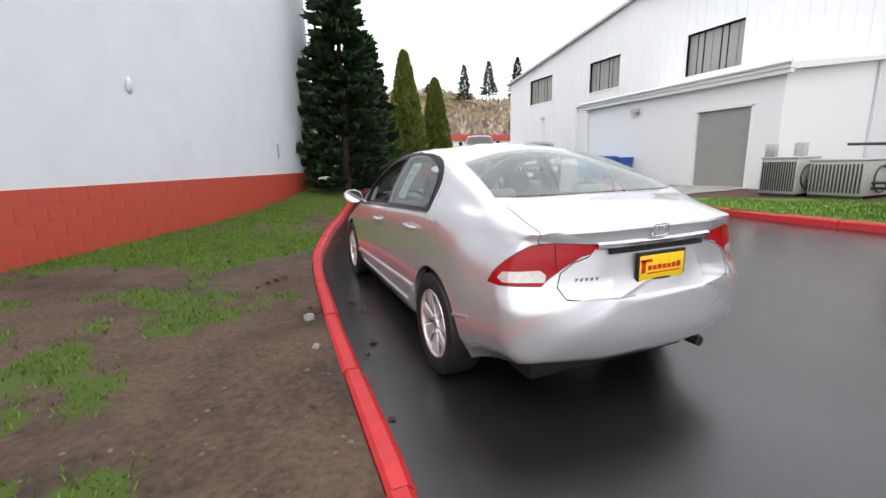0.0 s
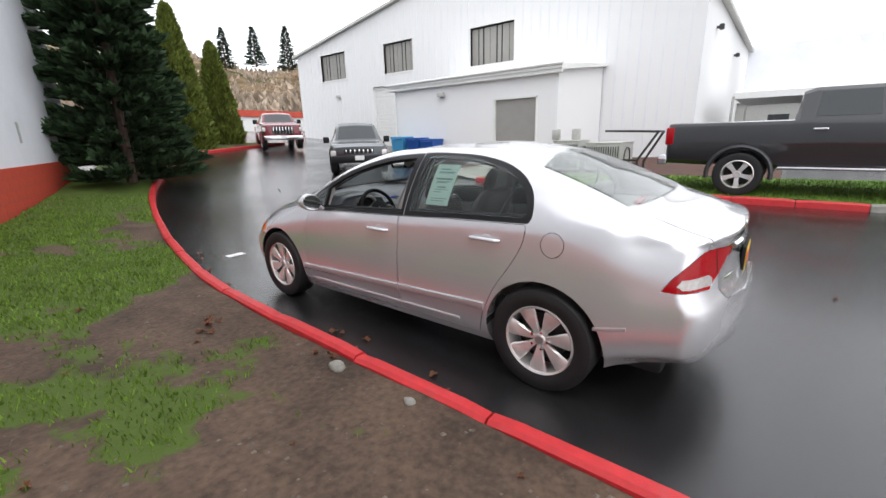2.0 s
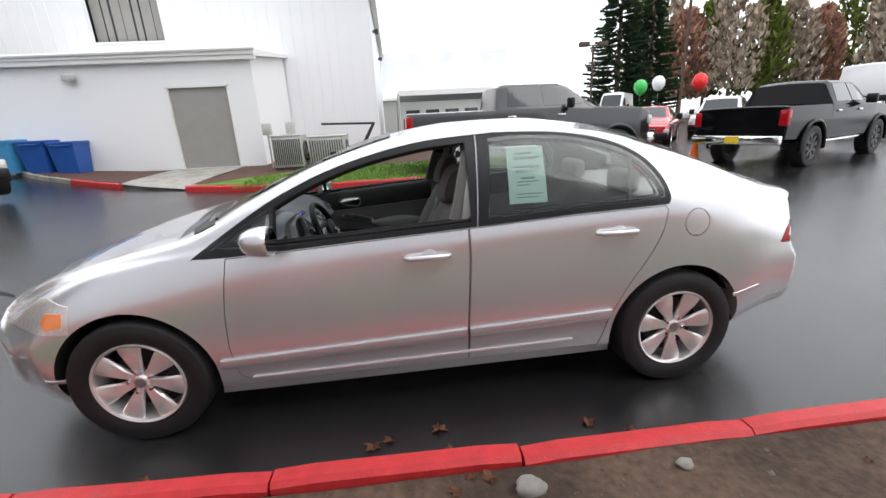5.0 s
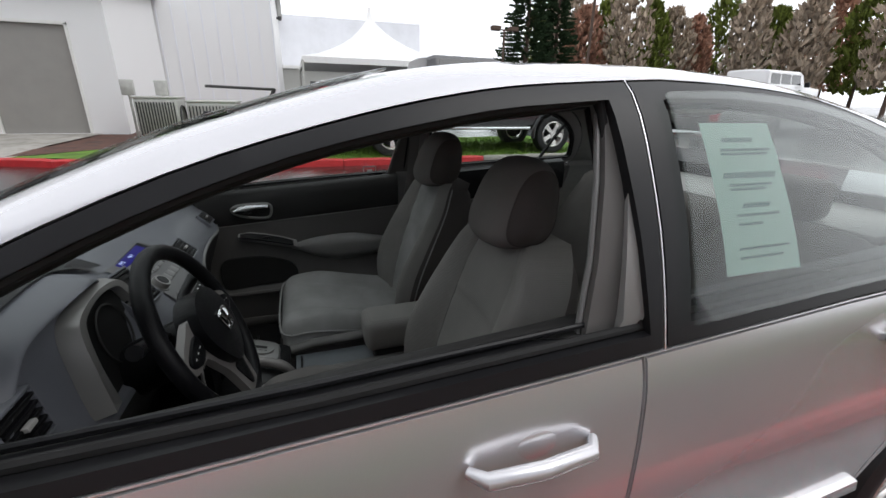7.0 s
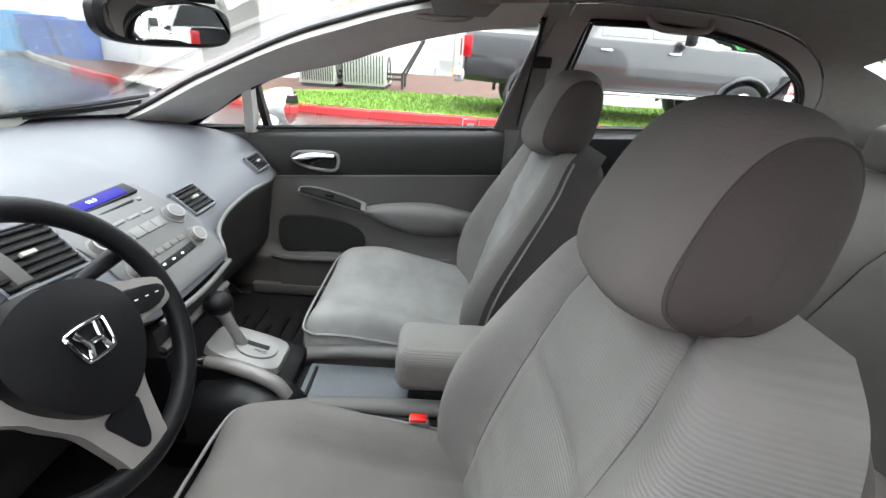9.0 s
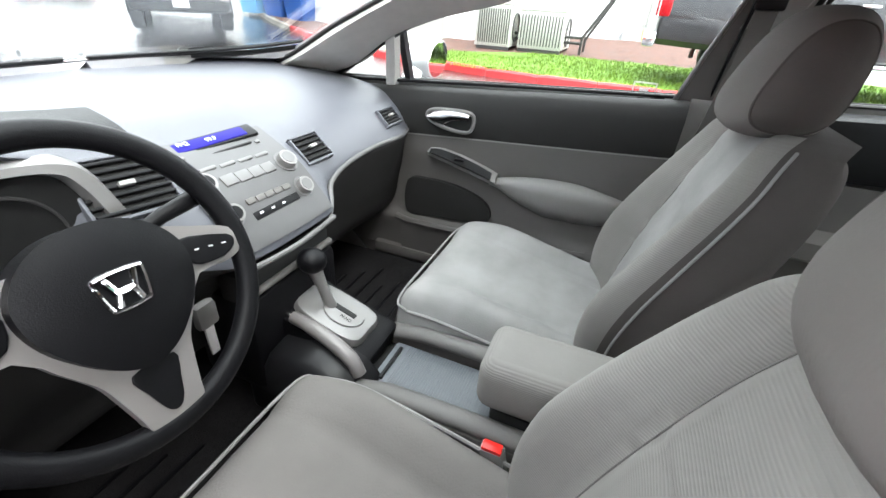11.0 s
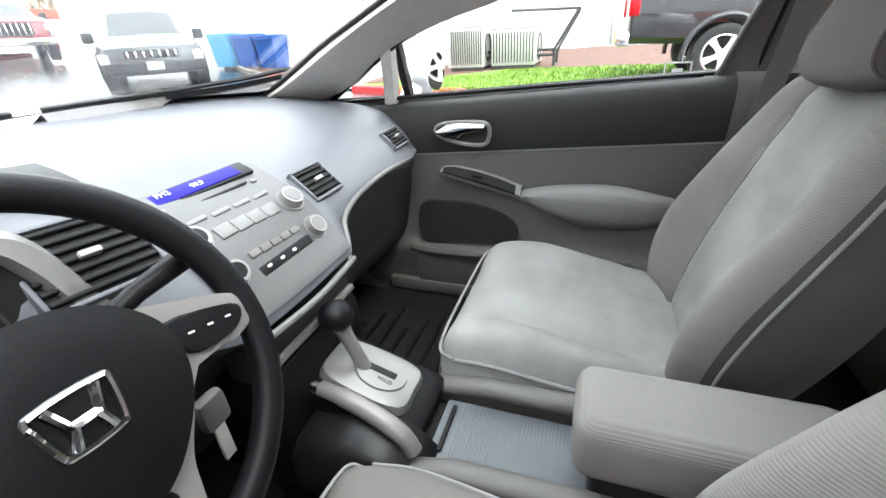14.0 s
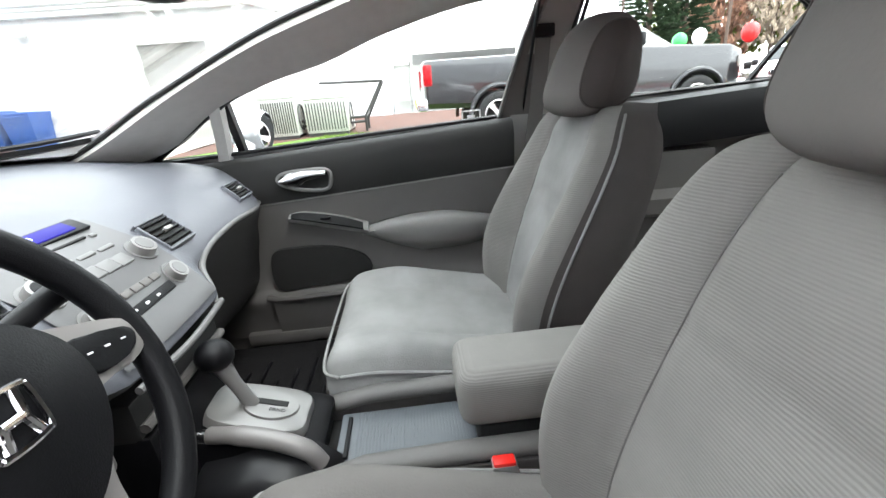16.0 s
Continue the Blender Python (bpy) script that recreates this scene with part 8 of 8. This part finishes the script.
condenser(10.3, 11.2, 4.1, 4.95, 0.27, 1.2, "grey ribbed air-conditioning condenser on the mulch")
condenser(10.5, 11.9, 2.9, 3.95, 0.27, 1.12, "second grey condenser beside the first")
rack = thing("metal_rack", "black tubular truck rack lying by the wall", "rack")
for a, b in (((10.2, 3.9, 0.62), (10.4, 1.7, 0.62)), ((10.4, 1.7, 0.62), (10.5, 1.2, 1.45)), ((10.5, 1.2, 1.45), (10.7, 2.8, 1.5)), ((10.2, 3.9, 0.5), (10.4, 1.7, 0.5)), ((11.2, 1.2, 1.45), (10.5, 1.2, 1.45)), ((11.2, 1.2, 1.45), (11.2, 1.7, 0.55)), ((10.3, 2.8, 0.25), (10.3, 2.8, 0.62)), ((10.4, 1.7, 0.25), (10.4, 1.7, 0.62)), ((11.2, 1.7, 0.25), (11.2, 1.7, 0.6)), ((10.2, 3.9, 0.25), (10.2, 3.9, 0.62))):
    part("bar", tube([(p[0] + 0.5, p[1] + 0.8, p[2]) for p in (a, b)], 0.035, 6), M["dark_metal"], rack)
for y in (5.25, 4.55):
    mt = thing("electric_meter", "small grey meter box on a post", "meter", group="meters", at=(12.0, y, 0.3))
    part("post", cyl((11.2, y, 0.2), (11.2, y, 1.3), 0.03, None, 8), M["galv"], mt)
    part("meter_box", box(11.1, 11.25, y - 0.13, y + 0.13, 1.25, 1.6, 0.02), M["galv"], mt)


def bin_(x, y, mat_name, label):
    z = ground_z(x, y) + 0.1
    t = thing("rubbish_bin", label, "bin", group="bins by the wall", at=(x, y, z))
    part("tub", loft([[(x + sx * w, y + sy * w, zz) for sx, sy in ((-1, -1), (1, -1), (1, 1), (-1, 1))] for w, zz in ((0.3, z), (0.36, z + 0.85), (0.38, z + 0.86), (0.38, z + 0.9))]), M[mat_name], t, smooth=0)
    part("lid", box(x - 0.39, x + 0.39, y - 0.39, y + 0.39, z + 0.9, z + 0.97, 0.03), M[mat_name], t)
    part("handle", tube([(x - 0.42, y - 0.25, z + 0.86), (x - 0.46, y, z + 0.86), (x - 0.42, y + 0.25, z + 0.86)], 0.02, 6), M[mat_name], t)


bin_(11.6, 13.0, "lightblue_bin", "light blue recycling bin")
bin_(11.7, 12.15, "blue_bin", "dark blue recycling bin")
bin_(11.75, 11.35, "blue_bin", "dark blue recycling bin")

for xx, zz in ((19.5, 5.6), (27.0, 5.4)):
    t = thing("security_lamp", "small dark lamp on the hall side wall", "lamp", group="wall lamps", at=(xx, 1.98, zz))
    part("housing", box(xx - 0.15, xx + 0.15, 1.72, 1.9, zz - 0.1, zz + 0.1, 0.03), M["dark_metal"], t)
    part("bracket", box(xx - 0.04, xx + 0.04, 1.88, 1.99, zz - 0.05, zz + 0.05), M["dark_metal"], t)

# cone, balloons, poles
cone = thing("traffic_cone", "orange traffic cone on the asphalt", "cone", at=(7.6, -6.35, 0.04))
part("base", box(7.42, 7.78, -6.53, -6.17, 0.04, 0.075, 0.01), M["orange"], cone)
part("cone_body", cyl((7.6, -6.35, 0.07), (7.6, -6.35, 0.72), 0.13, 0.03, 20), M["orange"], cone)
for (d, ang, z, mname) in ((38, -30.7, 3.2, "balloon_green"), (40, -32.6, 3.5, "balloon_white"), (36, -36.8, 3.2, "balloon_red")):
    x, y = -2 + d * math.cos(radians(ang)), 1 + d * math.sin(radians(ang))
    t = thing("balloon", "round rubber balloon tied over the car lot", "balloon", group="balloons", at=(x, y, z))
    bm = bmesh.new()
    bmesh.ops.create_uvsphere(bm, u_segments=16, v_segments=12, radius=0.5)
    for v in bm.verts:
        v.co = Vector((x + v.co.x, y + v.co.y, z + v.co.z * (1.1 if v.co.z > 0 else 1.3)))
    part("skin", bm, M[mname], t)
    part("string", tube([(x, y, z - 0.6), (x, y, 0.5)], 0.004, 4), M["label_white"], t)
for d, ang, h in ((45, -25.1, 7.5), (40, -35, 9.5)):
    x, y = -2 + d * math.cos(radians(ang)), 1 + d * math.sin(radians(ang))
    t = thing("lot_lamp", "brown lamp post over the car lot", "lamp post", group="lot lamps", at=(x, y, 0))
    part("pole", tube([(x, y, 0), (x, y, h)], 0.11, 8), M["bark"], t)
    for s in (-1, 1):
        part("lamp_head", box(x - 0.3, x + 0.3, y + s * 0.9 - 0.45, y + s * 0.9 + 0.45, h - 0.1, h + 0.3, 0.05), M["bark"], t)
    part("arm", tube([(x, y - 0.9, h), (x, y + 0.9, h)], 0.06, 6), M["bark"], t)

# ---- verge details: grass, leaves, stones ----
KP = [np.array(p) for p in KERB]


def verge_z(x, y):
    hit = VT.ray_cast(Vector((x, y, 3.0)), Vector((0, 0, -1)))
    return None if hit[0] is None else hit[0].z


VT = tree_of(verge.data)
rg = random.Random(12)
gv, gf = [], []
made = 0
while made < 40000:
    x, y = rg.uniform(-5.2, 0.6), rg.uniform(-3.5, 11.0)
    dist = math.hypot(x + 2.2, y - 0.3)
    if rg.random() < (dist - 3.0) / 9.0:
        continue
    if grass_mask(x, y) + rg.uniform(-0.2, 0.2) < 0.12:
        made += 0.2
        continue
    z = verge_z(x, y)
    if z is None:
        continue
    made += 1
    h = rg.uniform(0.015, 0.042) * (1.3 if dist > 6 else 1.0)
    a = rg.uniform(0, 6.28)
    w = rg.uniform(0.0025, 0.005) * (1.0 + dist * 0.14)
    dx, dy = math.cos(a) * w, math.sin(a) * w
    lx, ly = rg.uniform(-0.7, 0.7) * h, rg.uniform(-0.7, 0.7) * h
    i = len(gv)
    gv += [(x - dx, y - dy, z - 0.004), (x + dx, y + dy, z - 0.004), (x + lx * 0.5 + dx * 0.7, y + ly * 0.5 + dy * 0.7, z + h * 0.65), (x + lx, y + ly, z + h), (x + lx * 0.5 - dx * 0.7, y + ly * 0.5 - dy * 0.7, z + h * 0.65)]
    gf.append((i, i + 1, i + 2, i + 3, i + 4))
me = bpy.data.meshes.new("grass")
me.from_pydata(gv, [], gf)
tagged(link("grass", me, M["grass"]), "short patchy grass on the verge", "grass", kind="stuff")
gv, gf = [], []
for _ in range(14000):
    x, y = rg.uniform(7.36, 10.6), rg.uniform(-5.0, 5.2)
    if x > 10.4 - 0.0 * y or (y > 3.6 and x > 9.4):
        continue
    z = lawn_h(x, y)
    h = rg.uniform(0.03, 0.07)
    a = rg.uniform(0, 6.28)
    dx, dy = math.cos(a) * 0.012, math.sin(a) * 0.012
    i = len(gv)
    gv += [(x - dx, y - dy, z - 0.01), (x + dx, y + dy, z - 0.01), (x + rg.uniform(-0.03, 0.03), y + rg.uniform(-0.03, 0.03), z + h)]
    gf.append((i, i + 1, i + 2))
me = bpy.data.meshes.new("lawn_grass")
me.from_pydata(gv, [], gf)
tagged(link("lawn_grass", me, M["grass"]), "short blades of the lawn", "grass", kind="stuff")


def stone(x, y, z, r, seed, label):
    bm = bmesh.new()
    bmesh.ops.create_icosphere(bm, subdivisions=3, radius=1)
    for v in bm.verts:
        k = 1 + 0.25 * noise.noise(v.co * 1.3 + Vector((seed, 0, 0))) + 0.08 * noise.noise(v.co * 4 + Vector((seed, 3, 0)))
        v.co = Vector((x + v.co.x * r * k, y + v.co.y * r * 1.35 * k, z + v.co.z * r * 0.8 * k))
    tagged(part("stone", bm, M["stone"], smooth=60), label, "stone", group="stones on the verge")


for x, y, r, sd in ((-1.536, 1.01, 0.042, 1), (-1.537, 0.40, 0.026, 2)):
    stone(x, y, verge_z(x, y) + r * 0.35, r, sd, "rounded grey stone on the earth by the kerb")
pv, pf = [], []
for _ in range(2600):
    x, y = rg.uniform(-4.8, -1.48), rg.uniform(-2.5, 5.0)
    z = verge_z(x, y)
    if z is None or grass_mask(x, y) > 0.25:
        continue
    r = rg.choice((0.003, 0.004, 0.005, 0.008, 0.012)) * rg.uniform(0.6, 1.3)
    i = len(pv)
    pv += [(x - r, y - r * 0.5, z), (x + r * 0.8, y - r, z), (x + r, y + r * 0.7, z), (x - r * 0.6, y + r, z), (x + rg.uniform(-r, r) * 0.3, y, z + r * 0.7)]
    pf += [(i, i + 1, i + 4), (i + 1, i + 2, i + 4), (i + 2, i + 3, i + 4), (i + 3, i, i + 4)]
me = bpy.data.meshes.new("grit")
me.from_pydata(pv, [], pf)
tagged(link("grit", me, M["grit"]), "small pebbles and grit on the earth", "gravel", kind="stuff")


def leaf(x, y, z, size, seed):
    rn = random.Random(seed)
    bm = bmesh.new()
    outline = []
    for k in range(14):
        a = 2 * math.pi * k / 14
        rr = size * (1.0 if k % 2 == 0 else 0.55) * rn.uniform(0.75, 1.1) * (0.6 + 0.4 * abs(math.cos(a)))
        outline.append((rr * math.cos(a), rr * math.sin(a), 0.25 * size * math.sin(a * 2 + seed) + 0.3 * size))
    c = bm.verts.new((0, 0, size * 0.12))
    vs = [bm.verts.new(p) for p in outline]
    for k in range(14):
        bm.faces.new((c, vs[k], vs[(k + 1) % 14]))
    bmesh.ops.solidify(bm, geom=bm.faces[:], thickness=0.0012)
    bmesh.ops.transform(bm, matrix=Matrix.Translation((x, y, z)) @ Matrix.Rotation(rn.uniform(0, 6.28), 4, "Z"), verts=bm.verts)
    tagged(part("dead_leaf", bm, M["leaf_brown"], smooth=0), "curled brown dead leaf", "leaf", group="dead leaves")


k = 0
for x, y, s in ((-1.7, 2.42, 0.055), (-1.75, 2.3, 0.06), (-1.8, 2.15, 0.055), (-1.66, 2.33, 0.045), (-1.84, 2.22, 0.045), (-1.93, 2.05, 0.03), (-1.5, 1.29, 0.04), (-1.46, 1.15, 0.045), (-1.44, 1.22, 0.03), (-2.6, -0.6, 0.04), (-3.2, -0.2, 0.05), (-2.3, 3.4, 0.05), (-3.4, 3.2, 0.05), (-1.75, -1.1, 0.04), (-2.9, 1.2, 0.035), (-2.45, -1.3, 0.03), (-3.8, 0.8, 0.05), (-1.62, -0.3, 0.025), (-2.1, 0.6, 0.02), (-2.6, 2.2, 0.03)):
    k += 1
    z = verge_z(x, y)
    if z is not None:
        leaf(x, y, z + 0.002, s, k)
for x, y, s in ((-1.11, 1.62, 0.05), (-1.08, 1.55, 0.035), (-1.05, 1.31, 0.05), (-1.12, 0.59, 0.045), (-1.18, 1.28, 0.03), (-1.2, 0.42, 0.03), (-1.15, 2.6, 0.035), (-1.22, 3.1, 0.04), (-1.05, 3.5, 0.04), (-0.95, 4.2, 0.045), (-0.8, 4.8, 0.04), (-0.7, 5.1, 0.05), (-1.25, -0.4, 0.03), (-1.2, -1.1, 0.03), (0.4, -1.8, 0.025), (0.9, -2.2, 0.02), (1.9, -1.5, 0.03), (-1.0, 4.5, 0.03)):
    k += 1
    leaf(x, y, 0.003, s, k)
tv = thing("paper_scrap", "flattened white paper scrap on the asphalt", "litter")
part("scrap", box(-0.55, -0.33, 4.55, 4.68, 0.003, 0.008), M["label_white"], tv, smooth=0)
# cracks in the drive
for pts in ([(1.5, 5.2), (2.3, 6.6), (2.6, 8.2), (3.6, 10.4), (4.6, 13.0)], [(0.6, 3.9), (1.4, 4.1), (2.0, 4.4)], [(2.2, -2.4), (3.4, -2.2), (4.6, -2.6), (5.6, -2.4)]):
    cv = smooth_curve([(x, y, ground_z(x, y) + 0.002) for x, y in pts], 8)
    bm = bmesh.new()
    rings = []
    for i, p in enumerate(cv):
        w = 0.02 + 0.014 * math.sin(i * 1.7)
        j = 0.02 * noise.noise((i * 0.9, 3, 1))
        rings.append([(p[0] - w + j, p[1], p[2]), (p[0] + w + j, p[1] + 0.01, p[2]), (p[0] + j, p[1], p[2] + 0.003)])
    loft(rings, bm=bm)
    tagged(part("crack_seal", bm, M["blackhole"]), "dark tar-filled crack in the asphalt", "crack", kind="structure")
# wall marks
for s, z, w, h in ((2.97, 1.75, 0.06, 0.2),):
    a = wall_xy(s - w, 0.006)
    b = wall_xy(s + w, 0.006)
    tagged(part("wall_vent", prism([a, b, wall_xy(s + w, -0.03), wall_xy(s - w, -0.03)], "z", z - h, z + h), M["galv"], smooth=0), "small grey vent plate on the white wall", "vent", kind="structure")
patch = bmesh.new()
bmesh.ops.create_uvsphere(patch, u_segments=14, v_segments=8, radius=0.1)
px, py = wall_xy(-2.48, 0.01)
for v in patch.verts:
    v.co = Vector((px + v.co.x * 0.4, py + v.co.y, 2.58 + v.co.z * 1.2))
tagged(part("wall_knob", patch, M["white_wall"]), "round white painted fitting on the wall", "fitting", kind="structure")


# ---- blocks of the red wall base ----
def block_mesh():
    bm = box(-0.1985, 0.1985, -0.005, 0.005, -0.0985, 0.0985, 0.002, 1)
    me = mesh_of(bm)
    me.materials.append(M["red_block"])
    return me


M["red_block"] = mat("red_painted_block_face", (0.55, 0.075, 0.04), rough=0.5, vary=0.12, scale=9.0, bump=0.25, bscale=45.0, second=(0.47, 0.075, 0.05), mscale=3.0)
BLOCK = block_mesh()
turn = math.atan2(WALL_D[1], WALL_D[0])
for row in range(5):
    for i in range(32):
        s = -6.6 + i * 0.4 + (0.2 if row % 2 else 0.0)
        x, y = wall_xy(s, 0.012)
        ob = new("block", BLOCK)
        ob.parent = wall_base
        ob.matrix_basis = Matrix.Translation((x, y, 0.22 + row * 0.2)) @ Matrix.Rotation(turn, 4, "Z")

bpy.data.scenes.remove(bench_scene)
